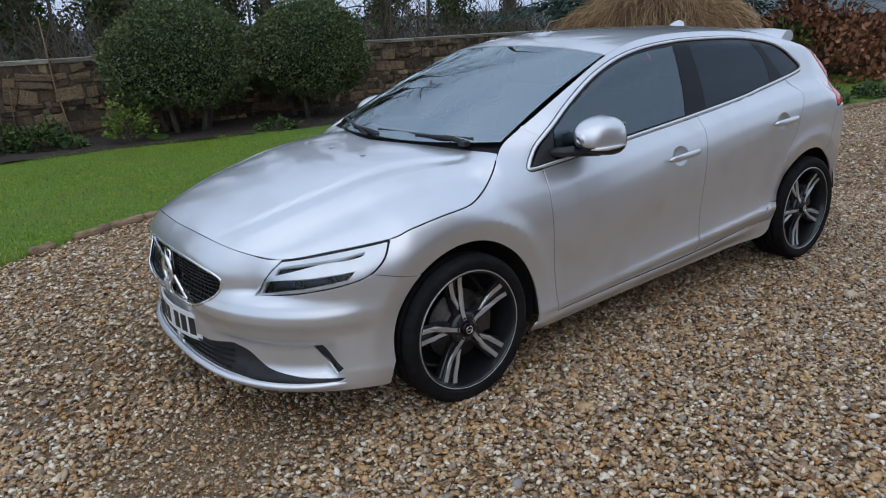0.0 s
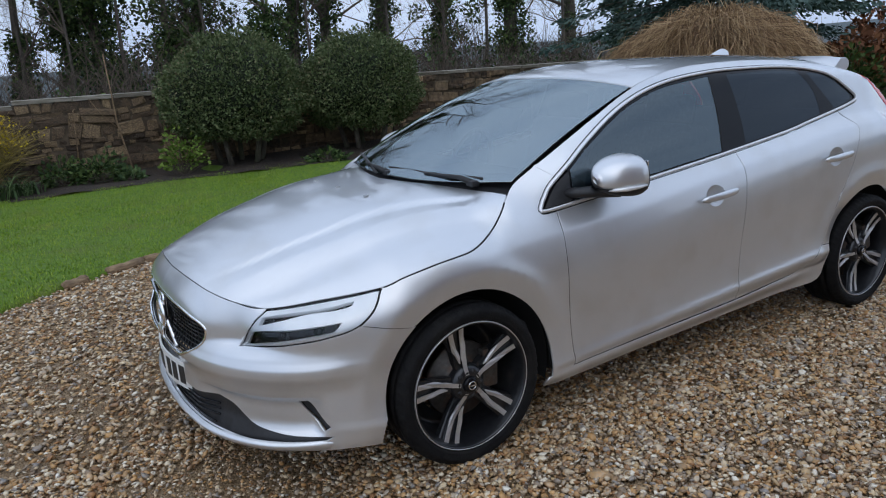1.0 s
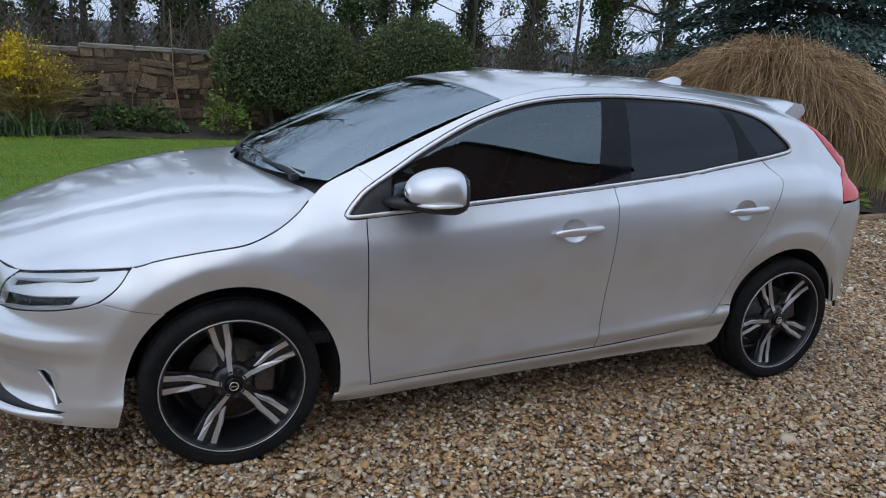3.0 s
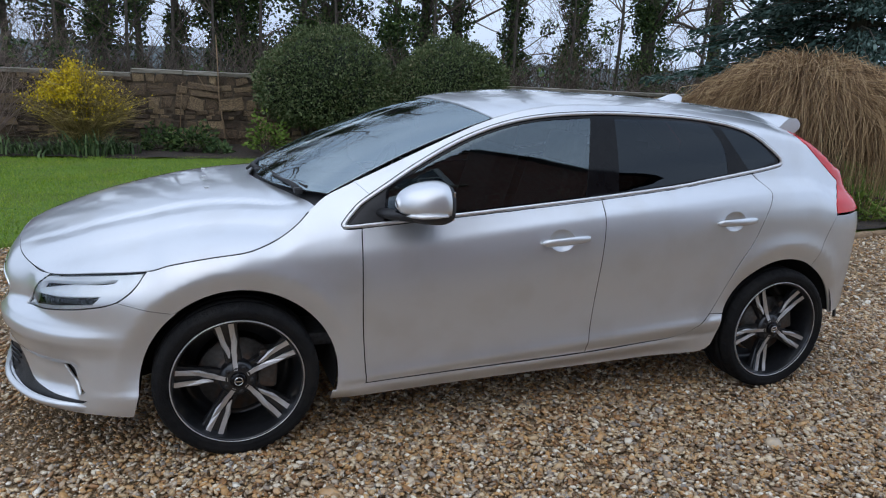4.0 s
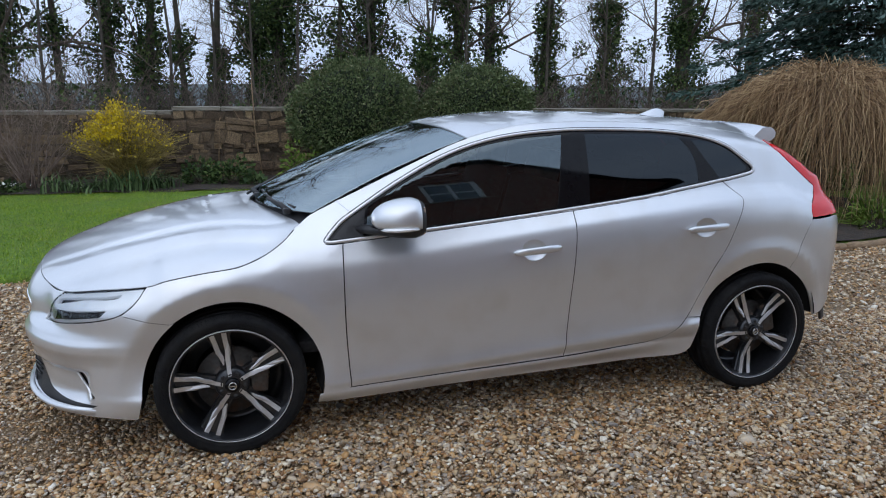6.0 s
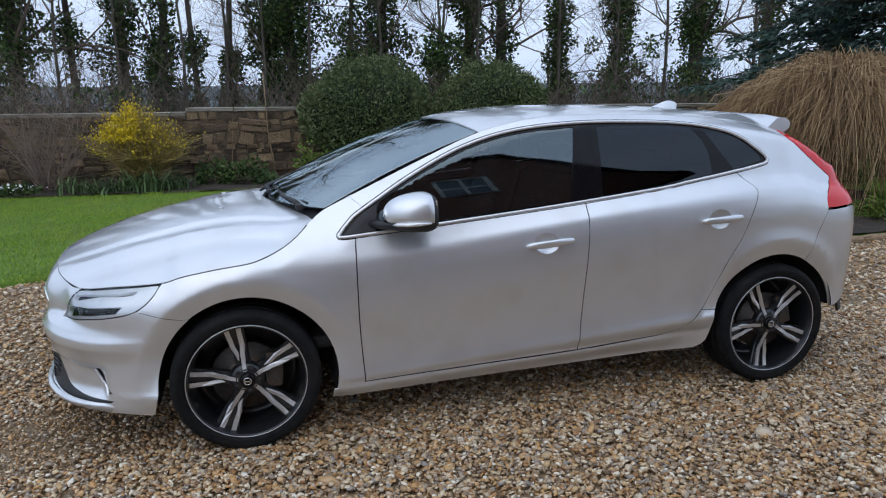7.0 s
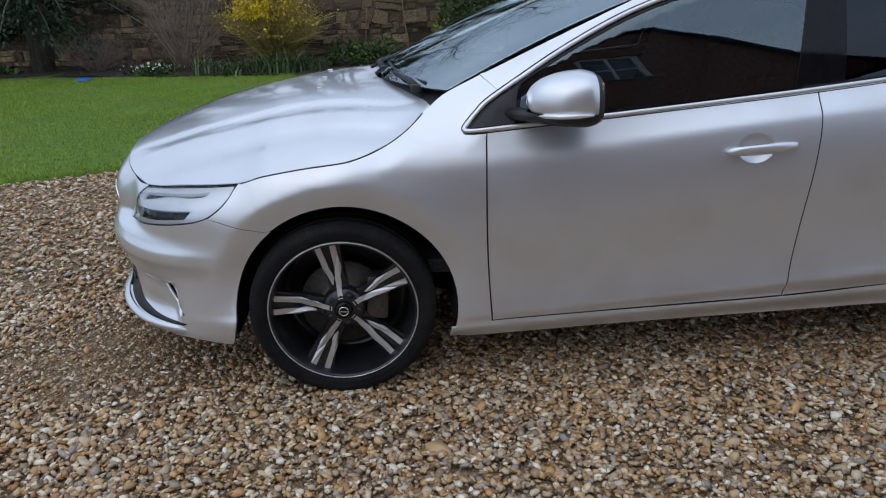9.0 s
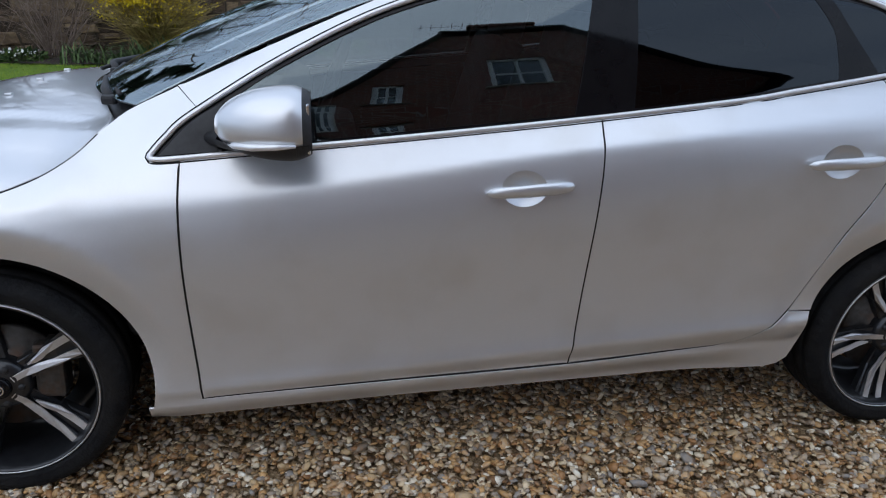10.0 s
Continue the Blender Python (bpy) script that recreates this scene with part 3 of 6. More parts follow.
    ob.matrix_basis = Matrix.Translation((x + w / 2, WALL_Y + 0.22, wall_top(x + 0.01) - 0.035)) @ Matrix.Diagonal((w - 0.012, 0.47, 0.065, 1))
    x += w
# the 300 nearest stones, last
WALL_NEAR = near

# ---- plants ----
def leaf_mat(name, stops, rough=0.65, island=0.7, scale=0.8):
    return mat(name, stops, scale, rough, island=island, spec=0.22)


M["bark"] = mat("tree_bark", [(0.3, (0.05, 0.042, 0.034)), (0.7, (0.12, 0.10, 0.08))], 9, 0.95, bump=0.7, stretch=(2, 2, 0.6), stain=(2, (0.06, 0.075, 0.03), 0.6))
M["twig"] = mat("bare_twigs", [(0.2, (0.06, 0.045, 0.035)), (0.8, (0.15, 0.115, 0.085))], 2, 0.9, island=0.6)
M["twig_red"] = mat("bare_shrub_twigs", [(0.2, (0.16, 0.11, 0.085)), (0.8, (0.33, 0.25, 0.20))], 2, 0.9, island=0.6)
M["straw"] = mat("straw_twigs", [(0.1, (0.14, 0.10, 0.03)), (0.5, (0.30, 0.22, 0.07)), (0.9, (0.46, 0.36, 0.12))], 3, 0.8, island=0.7)
M["willow"] = mat("weeping_stems", [(0.1, (0.10, 0.055, 0.026)), (0.5, (0.29, 0.175, 0.082)), (0.9, (0.58, 0.41, 0.22))], 3, 0.75, island=0.75)
M["yew"] = leaf_mat("yew_leaves", [(0.1, (0.034, 0.056, 0.020)), (0.45, (0.092, 0.128, 0.050)), (0.75, (0.165, 0.195, 0.088)), (0.93, (0.23, 0.18, 0.11))])
M["yew_core"] = mat("yew_inner_shade", [(0.3, (0.008, 0.014, 0.006)), (0.7, (0.02, 0.026, 0.012))], 9, 0.95, bump=0.5)
M["ivy"] = leaf_mat("ivy_leaves", [(0.1, (0.016, 0.032, 0.010)), (0.5, (0.045, 0.082, 0.024)), (0.85, (0.12, 0.17, 0.045))])
M["spruce"] = leaf_mat("spruce_needles", [(0.1, (0.022, 0.045, 0.036)), (0.5, (0.055, 0.098, 0.082)), (0.9, (0.14, 0.20, 0.175))])
M["cypress"] = leaf_mat("dark_conifer", [(0.1, (0.010, 0.022, 0.012)), (0.5, (0.022, 0.045, 0.024)), (0.9, (0.05, 0.075, 0.035))])
M["flower"] = leaf_mat("yellow_flowers", [(0.1, (0.55, 0.38, 0.01)), (0.9, (0.80, 0.62, 0.03))])
M["white_flower"] = leaf_mat("white_flowers", [(0.1, (0.6, 0.6, 0.58)), (0.9, (0.8, 0.8, 0.78))])
M["strap"] = leaf_mat("strap_leaves", [(0.1, (0.035, 0.065, 0.025)), (0.5, (0.08, 0.13, 0.05)), (0.9, (0.18, 0.25, 0.10))])
M["fresh"] = leaf_mat("fresh_leaves", [(0.1, (0.05, 0.09, 0.015)), (0.5, (0.12, 0.19, 0.03)), (0.9, (0.22, 0.30, 0.06))])
M["copper"] = leaf_mat("copper_leaves", [(0.1, (0.10, 0.04, 0.02)), (0.5, (0.24, 0.10, 0.05)), (0.9, (0.38, 0.18, 0.09))])


def leaves(centres, normals, size, seed, aspect=0.6, spread=0.9):
    """Folded leaf quads at the given places: verts and faces as arrays."""
    g = np.random.default_rng(seed)
    c, nrm = np.asarray(centres, float), np.asarray(normals, float)
    n = len(c)
    d = nrm + g.normal(0, spread, (n, 3))
    d /= np.linalg.norm(d, axis=1)[:, None] + 1e-9
    r = g.normal(0, 1, (n, 3))
    s = np.cross(d, r)
    s /= np.linalg.norm(s, axis=1)[:, None] + 1e-9
    up = np.cross(s, d)
    L = size * g.uniform(0.6, 1.4, n)[:, None]
    v = np.stack((c, c + d * L * 0.5 + s * L * aspect * 0.5 + up * L * 0.12, c + d * L, c + d * L * 0.5 - s * L * aspect * 0.5 + up * L * 0.12), axis=1)
    return v.reshape(-1, 3), np.arange(n * 4).reshape(-1, 4)


def topiary(centre, rx, ry, rz, seed, label):
    """A clipped evergreen: a dark core for the shade within, short stems, dense leaf tips in an uneven shell."""
    g = np.random.default_rng(seed)
    n = 33000
    d = g.normal(0, 1, (n, 3))
    d /= np.linalg.norm(d, axis=1)[:, None]
    d = d[d[:, 2] > -0.75]
    lump = np.array([1 + 0.12 * noise.noise(Vector(q) * 2.1 + Vector((seed, 0, 0))) + 0.10 * noise.noise(Vector(q) * 6.5) for q in d])
    low = np.where(d[:, 2] < -0.1, 1 + 0.28 * (d[:, 2] + 0.1), 1.0)
    rad = (lump * low * np.minimum(g.uniform(0.84, 1.04, len(d)), 1.0 + g.exponential(0.02, len(d))))[:, None]
    c = np.array(centre) + d * rad * (rx, ry, rz)
    v, f = leaves(c, d * 0.8 + (0, 0, 0.25), 0.053, seed, 0.55, 0.8)
    thing = new("clipped_bush", None)
    thing.location = (centre[0], centre[1], ground_z(centre[0], centre[1]))
    off = np.array(thing.location)
    crown = arrays("foliage", v - off, f, M["yew"], thing, smooth=False)
    # solid core, coloured near black to stand for shade behind the leaves
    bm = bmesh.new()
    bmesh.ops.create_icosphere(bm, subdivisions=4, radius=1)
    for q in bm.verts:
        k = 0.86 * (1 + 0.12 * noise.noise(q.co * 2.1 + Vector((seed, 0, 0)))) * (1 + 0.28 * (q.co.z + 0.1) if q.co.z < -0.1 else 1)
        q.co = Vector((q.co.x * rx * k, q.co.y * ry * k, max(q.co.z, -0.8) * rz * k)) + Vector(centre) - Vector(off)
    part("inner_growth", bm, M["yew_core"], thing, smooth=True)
    for k in range(5):
        a = 1.3 * k
        tv, tf = tube([(0.35 * math.cos(a), 0.35 * math.sin(a), -0.05), (0.5 * math.cos(a), 0.5 * math.sin(a), 0.5)], [0.06, 0.04], 7)
        finish("stem", tv, tf, M["bark"], thing)
    tagged(thing, label, "bush", "clipped bushes by the wall")


topiary((2.42, 10.35, 0.98), 1.28, 1.1, 1.15, 11, "large rounded dark green clipped evergreen bush before the wall")
topiary((4.9, 10.2, 0.94), 1.22, 1.05, 1.10, 12, "rounded dark green clipped evergreen bush with a flattened top")


def branch(soup, p, d, length, r, depth, g, sag=0.0, wig=0.25, kids=(2, 4), tips=None, sides=5, twigs=False):
    """A wandering limb that splits again and again."""
    n = 4 if depth else 3
    pts, q, dd = [Vector(p)], Vector(p), Vector(d).normalized()
    for i in range(n):
        dd = (dd + Vector((g.gauss(0, wig), g.gauss(0, wig), g.gauss(0, wig * 0.6) - sag))).normalized()
        q = q + dd * length / n
        pts.append(q.copy())
    soup.add(*tube(pts, [r * (1 - 0.65 * i / n) for i in range(n + 1)], sides if depth > 1 else 3, caps=False))
    if tips is not None:
        tips.extend(pts[1:])
    if not depth and twigs:
        for k in range(3):
            b = pts[g.randint(1, n)]
            e = b + (dd + Vector((g.gauss(0, 0.6), g.gauss(0, 0.6), g.gauss(0.1, 0.5)))).normalized() * length * g.uniform(0.5, 1.0)
            soup.add(*tube([b, e], [r * 0.35, r * 0.12], 3, caps=False))
    if depth:
        for k in range(g.randint(*kids)):
            i = g.randint(1, n)
            side = Vector((g.gauss(0, 1), g.gauss(0, 1), g.gauss(0.15, 0.6)))
            nd = (dd * 0.7 + side.normalized() * 0.9).normalized()
            branch(soup, pts[i], nd, length * g.uniform(0.5, 0.75), r * 0.40, depth - 1, g, sag, wig, kids, tips, sides, twigs)


def ivy_tree(x, y, height, r, seed, ivy=4000, ivy_h=0.75, ivy_r=0.6, lean=(0, 0), limbs=7, depth=3, side_ivy=0.14):
    """A bare winter tree with ivy up its trunk and limbs."""
    g = random.Random(seed)
    thing = new("ivy_tree", None)
    thing.location = (x, y, -0.5)
    wood, tips = Soup(), []
    pts = [Vector((lean[0] * t + 0.18 * noise.noise((seed, t * 3, 0)), lean[1] * t + 0.18 * noise.noise((seed, 5, t * 3)), height * t)) for t in np.linspace(0, 1, 9)]
    tv, tf = tube(pts, [r * (1.0 - 0.85 * t**0.8) + 0.015 for t in np.linspace(0, 1, 9)], 9)
    finish("trunk", tv, tf, M["bark"], thing)
    for k in range(limbs):
        i = g.randint(2, 8)
        a = g.uniform(0, 6.283)
        branch(wood, pts[i], (math.cos(a), math.sin(a), g.uniform(0.3, 1.5)), height * g.uniform(0.2, 0.36), r * 0.25, depth, g, wig=0.24, kids=(3, 5), tips=tips, twigs=True)
    wood.done("branch_mass", M["twig"], thing)
    gg = np.random.default_rng(seed)
    P = np.array([p[:] for p in pts])
    along = lambda t: np.column_stack([np.interp(t, np.linspace(0, 1, 9), P[:, j]) for j in range(3)])
    # a close sleeve round the trunk, then dense rounded clumps that stand out from it
    ivy = int(ivy * 2.5)
    k0 = int(ivy * 0.28)
    t = gg.uniform(0.02, ivy_h, k0)
    a = gg.uniform(0, 6.283, k0)
    out = np.column_stack((np.cos(a), np.sin(a), gg.normal(-0.1, 0.3, k0)))
    c = along(t) + out * (r * 1.1 + ivy_r * 0.22 * gg.uniform(0, 1, k0))[:, None]
    nc = max(7, int(ivy / 300))
    tc_ = gg.uniform(0.04, 1.0, nc) * ivy_h * 1.05
    ac = gg.uniform(0, 6.283, nc)
    rc = gg.uniform(0.3, 0.75, nc) * min(1.1, 0.5 + 0.45 * ivy_r)
    cc = along(tc_) + np.column_stack((np.cos(ac), np.sin(ac), np.zeros(nc))) * (ivy_r * gg.uniform(0.1, 0.85, nc) * (1.1 - 0.5 * tc_))[:, None]
    pick_ = gg.choice(nc, ivy - k0, p=rc**2 / np.sum(rc**2))
    dd_ = gg.normal(0, 1, (ivy - k0, 3))
    dd_ /= np.linalg.norm(dd_, axis=1)[:, None]
    ball = gg.uniform(0.05, 1, ivy - k0)**0.5
    c = np.vstack((c, cc[pick_] + dd_ * (rc[pick_] * ball)[:, None] * (1, 1, 1.25)))
    out = np.vstack((out, dd_))
    if tips and side_ivy:
        tt = np.array([q[:] for q in tips])
        low = tt[tt[:, 2] < height * 0.6]
        if len(low):
            # tight clumps of leaf on some limbs
            pick = low[gg.integers(0, len(low), int(ivy * 0.001) + 1)]
            k = int(ivy * side_ivy * 0.7)
            q = gg.normal(0, 1, (k, 3))
            q /= np.linalg.norm(q, axis=1)[:, None]
            cl = pick[gg.integers(0, len(pick), k)] + q * (0.33 * gg.uniform(0, 1, k)**0.5)[:, None]
            c, out = np.vstack((c, cl)), np.vstack((out, q))
    v, f = leaves(c, out, 0.112, seed, 0.8, 0.8)
    arrays("ivy", v, f, M["ivy"], thing, smooth=False)
    tagged(thing, "tall bare tree with dark ivy climbing its trunk beyond the wall", "tree", "trees beyond the wall")


for k, (x, y, h, r, ivy, ih, ir, lean) in enumerate([
        (-6.9, 22.5, 13, 0.28, 4600, 0.85, 1.3, (0.2, 0)), (-5.2, 23, 12, 0.14, 600, 0.5, 0.4, (-0.3, 0)), (-3.9, 24, 13, 0.24, 3000, 0.85, 0.8, (0.1, 0)), (-2.6, 23.5, 12, 0.2, 2800, 0.85, 0.75, (0.5, 0)),
        (-1.3, 23, 10, 0.13, 1000, 0.45, 0.45, (-0.5, 0)), (-0.4, 23.5, 11, 0.15, 1300, 0.4, 0.5, (0.4, 0)), (0.9, 23, 11, 0.14, 1600, 0.5, 0.55, (0.2, 0)), (1.9, 22.5, 13, 0.24, 7600, 0.9, 1.6, (-0.4, 0)),
        (5.0, 22.5, 13, 0.26, 6400, 0.85, 1.45, (0.1, 0)), (8.3, 22.5, 13, 0.24, 4600, 0.9, 0.75, (0.1, 0)), (9.7, 23, 14, 0.26, 3800, 0.9, 0.6, (0.1, 0)), (3.6, 21.5, 7, 0.15, 1500, 0.7, 0.7, (0.3, 0)), (6.9, 21, 5, 0.14, 2200, 0.9, 1.2, (-0.2, 0)), (12.1, 23, 14, 0.26, 3400, 0.85, 0.5, (0.05, 0)),
        (13.9, 22, 6.5, 0.16, 3200, 1.0, 0.95, (0.5, 0)), (17.9, 22.5, 15, 0.36, 4600, 0.65, 0.95, (0.1, 0)), (21.6, 23, 15, 0.34, 2400, 0.75, 0.5, (0, 0)), (26, 24, 14, 0.3, 3000, 0.7, 0.8, (0, 0)), (-10.5, 23, 13, 0.25, 4000, 0.8, 1.1, (0, 0))]):
    ivy_tree(x, y, h, r, 40 + k, int(ivy * 0.95), ih * 0.8, ir, lean, limbs=9 if r > 0.22 else 6, depth=3)

def bare_tree(x, y, height, r, seed):
    """A slender leafless tree with fine ascending branches."""
    g = random.Random(seed)
    thing = new("bare_tree", None)
    thing.location = (x, y, -0.5)
    pts = [Vector((0.12 * noise.noise((seed, t * 4, 0)) + 0.5 * t * g.uniform(-1, 1) * 0.2, 0.12 * noise.noise((seed, 7, t * 4)), height * t)) for t in np.linspace(0, 1, 8)]
    finish("trunk", *tube(pts, [0.62 * r * (1 - 0.85 * t) + 0.008 for t in np.linspace(0, 1, 8)], 7), M["bark"], thing)
    wood = Soup()
    for k in range(13):
        a, i = g.uniform(0, 6.283), g.randint(1, 7)
        branch(wood, pts[i], (math.cos(a), math.sin(a), g.uniform(0.6, 1.8)), height * g.uniform(0.16, 0.3), r * 0.24, 2, g, wig=0.26, kids=(4, 6), twigs=True)
    wood.done("branch_mass", M["twig"], thing)
    tagged(thing, "slender leafless tree with fine bare branches beyond the wall", "tree", "trees beyond the wall")


for k, (x, y, h, r) in enumerate(((-8.4, 21, 9, 0.10), (-7.4, 24, 10, 0.11), (-5.2, 20.5, 8, 0.09), (-3.6, 21, 9, 0.09), (-1.6, 20, 8, 0.09), (-0.4, 21.5, 9, 0.10), (0.8, 20.5, 7.5, 0.08), (2.3, 21, 9, 0.10),
                                  (4.5, 20, 8, 0.09), (6.9, 21, 9, 0.10), (7.8, 20, 8, 0.08), (11.0, 20.5, 9, 0.10), (13.0, 20, 8, 0.09), (15.6, 21, 10, 0.12), (19.5, 21, 10, 0.12), (23.5, 21, 9, 0.10))):
    bare_tree(x, y, h, r, 90 + k)

# bare scrub beyond the wall
g = random.Random(77)
scrub = Soup()
for k in range(3000):
    x, y = g.uniform(-12, 28), g.uniform(13, 24)
    h = g.uniform(1.2, 3.4) * (0.8 + 0.5 * noise.noise((x * 0.4, y * 0.3, 0)))
    q = Vector((x, y, -0.5))
    pts = [q + Vector((g.gauss(0, 0.16) * i, g.gauss(0, 0.16) * i, h * i / 3)) for i in range(4)]
    scrub.add(*tube(pts, [0.018, 0.014, 0.010, 0.004], 3, caps=False))
    for j in range(3):
        b = pts[g.randint(1, 2)]
        e = b + Vector((g.gauss(0, 0.5), g.gauss(0, 0.5), g.uniform(0.3, 1.1)))
        scrub.add(*tube([b, (b + e) / 2 + Vector((g.gauss(0, 0.06), 0, 0.05)), e], [0.009, 0.007, 0.003], 3, caps=False))
tagged(scrub.done("scrub", M["twig"]), "tangle of bare brown scrub twigs beyond the wall", "scrub", kind="stuff")
gg = np.random.default_rng(9)
n = 14000
c = np.column_stack((gg.uniform(-12, 28, n), gg.uniform(14, 21, n), gg.uniform(-0.5, 1.7, n)))
dens = np.array([noise.noise((p[0] * 0.5, p[2] * 0.8, 3.0)) for p in c])
c = c[dens > 0.08]
v, f = leaves(c, gg.normal(0, 1, (len(c), 3)), 0.14, 3, 0.6)
tagged(arrays("undergrowth", v, f, M["ivy"], smooth=False), "dark green leafy undergrowth beyond the wall", "undergrowth", kind="stuff")


def weeping_tree(x, y, r, h, seed):
    g = random.Random(seed)
    thing = new("weeping_tree", None)
    thing.location = (x, y, 0)
    tv, tf = tube([(0, 0, -0.05), (0.05, 0, 0.6), (0, 0.03, h * 0.82)], [0.11, 0.085, 0.10], 9)
    finish("trunk", tv, tf, M["bark"], thing)
    stems = Soup()
    for k in range(4700):
        a = g.uniform(0, 6.283)
        reach = r * math.sqrt(g.uniform(0.02, 1.0)) * (1 + 0.12 * math.sin(3 * a + 1) + 0.08 * math.sin(7 * a))
        top = h * (1.0 - 0.30 * (reach / r)**2.2) + g.gauss(0, 0.05)
        end = max(0.05, top - h * g.uniform(0.25, 1.0) * (0.35 + 0.75 * reach / r))
        tw = g.gauss(0, 0.22)
        pts = []
        s0 = g.uniform(0.0, 0.25)
        for t in (0, 0.3, 0.6, 0.8, 1.0):
            q = s0 + (1 - s0) * min(1, t * 1.35)
            rr = reach * q
            z = h * 0.80 + (top - h * 0.80) * math.sin(min(1, t * 1.5) * math.pi / 2) if t < 0.6 else top + (end - top) * ((t - 0.5) / 0.5)**1.25
            pts.append((rr * math.cos(a + tw * t) + g.gauss(0, 0.05), rr * math.sin(a + tw * t) + g.gauss(0, 0.05), z + g.gauss(0, 0.045)))
        w = g.uniform(0.0018, 0.0042)
        stems.add(*tube(pts, [w * 1.5, w * 1.3, w * 1.1, w, w * 0.5], 3, caps=False))
    stems.done("hanging_stem_mass", M["willow"], thing)
    tagged(thing, "brown leafless weeping tree with stems hanging in a dome", "weeping tree")


weeping_tree(7.95, 4.35, 1.82, 2.0, 5)


def flowering_shrub(x, y, r, h, seed):
    g = random.Random(seed)
    thing = new("flowering_shrub", None)
    thing.location = (x, y, ground_z(x, y))
    stems, spots = Soup(), []
    for k in range(620):
        a, lean = g.uniform(0, 6.283), g.uniform(0.1, 1.0)
        hh = h * g.uniform(0.65, 1.05) * (1 - 0.25 * lean * lean)
        pts = []
        for t in (0, 0.35, 0.7, 1.0):
            pts.append((r * lean * t**1.2 * math.cos(a) + g.gauss(0, 0.06), r * 0.8 * lean * t**1.2 * math.sin(a) + g.gauss(0, 0.06), hh * (t - 0.30 * lean * t**3) + g.gauss(0, 0.03)))
        stems.add(*tube(pts, [0.008, 0.006, 0.005, 0.0025], 3, caps=False))
        for j in range(3):
            b = Vector(pts[g.randint(1, 2)])
            e = b + Vector((g.gauss(0, 0.26), g.gauss(0, 0.26), g.uniform(-0.1, 0.38)))
            stems.add(*tube([b, e], [0.005, 0.002], 3, caps=False))
            spots.append((b, e))
        spots.append((Vector(pts[2]), Vector(pts[3])))
        spots.append((Vector(pts[1]), Vector(pts[2])))
    stems.done("twig_mass", M["straw"], thing)
    c = []
    while len(c) < 8600:
        b, e = g.choice(spots)
        q = b + (e - b) * g.uniform(0, 1)
        # flowers crowd the upper, older side and thin out over the rest
        k = 0.13 * smooth_n((q.z / h - 0.30) / 0.4) + (0.75 if q.x < -0.02 + 0.2 * (q.z / h - 0.7) and q.z > h * 0.56 else 0)
        if g.random() < k:
            c.append((q.x + g.gauss(0, 0.015), q.y + g.gauss(0, 0.015), q.z + g.gauss(0, 0.015)))
    v, f = leaves(c, np.random.default_rng(seed).normal(0, 1, (len(c), 3)), 0.037, seed, 0.8)
    arrays("blossom", v, f, M["flower"], thing, smooth=False)
    tagged(thing, "yellow flowering shrub with bare arching twigs by the wall", "shrub")


flowering_shrub(-1.75, 10.05, 1.02, 1.64, 4)


def bare_shrub(x, y, r, h, seed, material, label):
    g = random.Random(seed)
    thing = new("bare_shrub", None)
    thing.location = (x, y, ground_z(x, y))
    s = Soup()
    for k in range(46):
        a, l = g.uniform(0, 6.283), g.uniform(0.2, 0.95)
        branch(s, (0.1 * math.cos(a), 0.1 * math.sin(a), 0), (l * r * math.cos(a), l * r * math.sin(a), h), h * g.uniform(0.7, 1.1), 0.010, 3, g, wig=0.24, kids=(3, 4), sides=3)
    s.done("twig_mass", material, thing)
    tagged(thing, label, "shrub")


bare_shrub(-3.35, 10.2, 1.15, 1.62, 1, M["twig_red"], "leafless reddish brown twiggy shrub before the wall")
bare_shrub(-5.0, 10.4, 0.7, 0.55, 2, M["twig_red"], "low leafless brown twiggy shrub below the wall")


def leaf_clump(name, x, y, r, h, n, size, material, label, seed, category="plant", kind_leaf=0.6, z0=0.0):
    g = np.random.default_rng(seed)
    d = g.normal(0, 1, (n, 3))
    d /= np.linalg.norm(d, axis=1)[:, None]
    d[:, 2] = np.abs(d[:, 2])
    q = d * (g.uniform(0.35, 1, n)**0.6)[:, None] * (r, r * 0.8, h)
    q *= np.array([0.8 + 0.5 * noise.noise(Vector(a) * 1.7 + Vector((seed, 1, 1))) for a in d])[:, None]
    q[:, 2] += z0
    thing = new(name, None)
    thing.location = (x, y, ground_z(x, y) + 0.02)
    v, f = leaves(q, d, size, seed, kind_leaf)
    arrays("leaf_mass", v, f, material, thing, smooth=False)
    s = Soup()
    gg_ = random.Random(seed)
    for k in range(14):
        t = q[gg_.randrange(n)]
        s.add(*tube([(0.1 * t[0], 0.1 * t[1], 0), (0.6 * t[0], 0.6 * t[1], 0.6 * t[2]), tuple(t)], [0.008, 0.006, 0.003], 3, caps=False))
    s.done("stalk_mass", M["twig"], thing)
    tagged(thing, label, category)


leaf_clump("leafy_shrub", 1.25, 9.75, 0.42, 0.75, 500, 0.07, M["fresh"], "small fresh green leafy shrub beside a clipped bush", 21, z0=0.1)
leaf_clump("leafy_shrub", 0.02, 10.3, 0.55, 0.55, 800, 0.08, M["ivy"], "low dark green leafy shrub below the wall", 22)
leaf_clump("leafy_shrub", -0.55, 10.4, 0.45, 0.5, 500, 0.08, M["ivy"], "low straggly green shrub below the wall", 23)
leaf_clump("leafy_shrub", 0.45, 10.0, 0.25, 0.2, 160, 0.10, M["strap"], "small tuft of broad green leaves in the bed", 24)
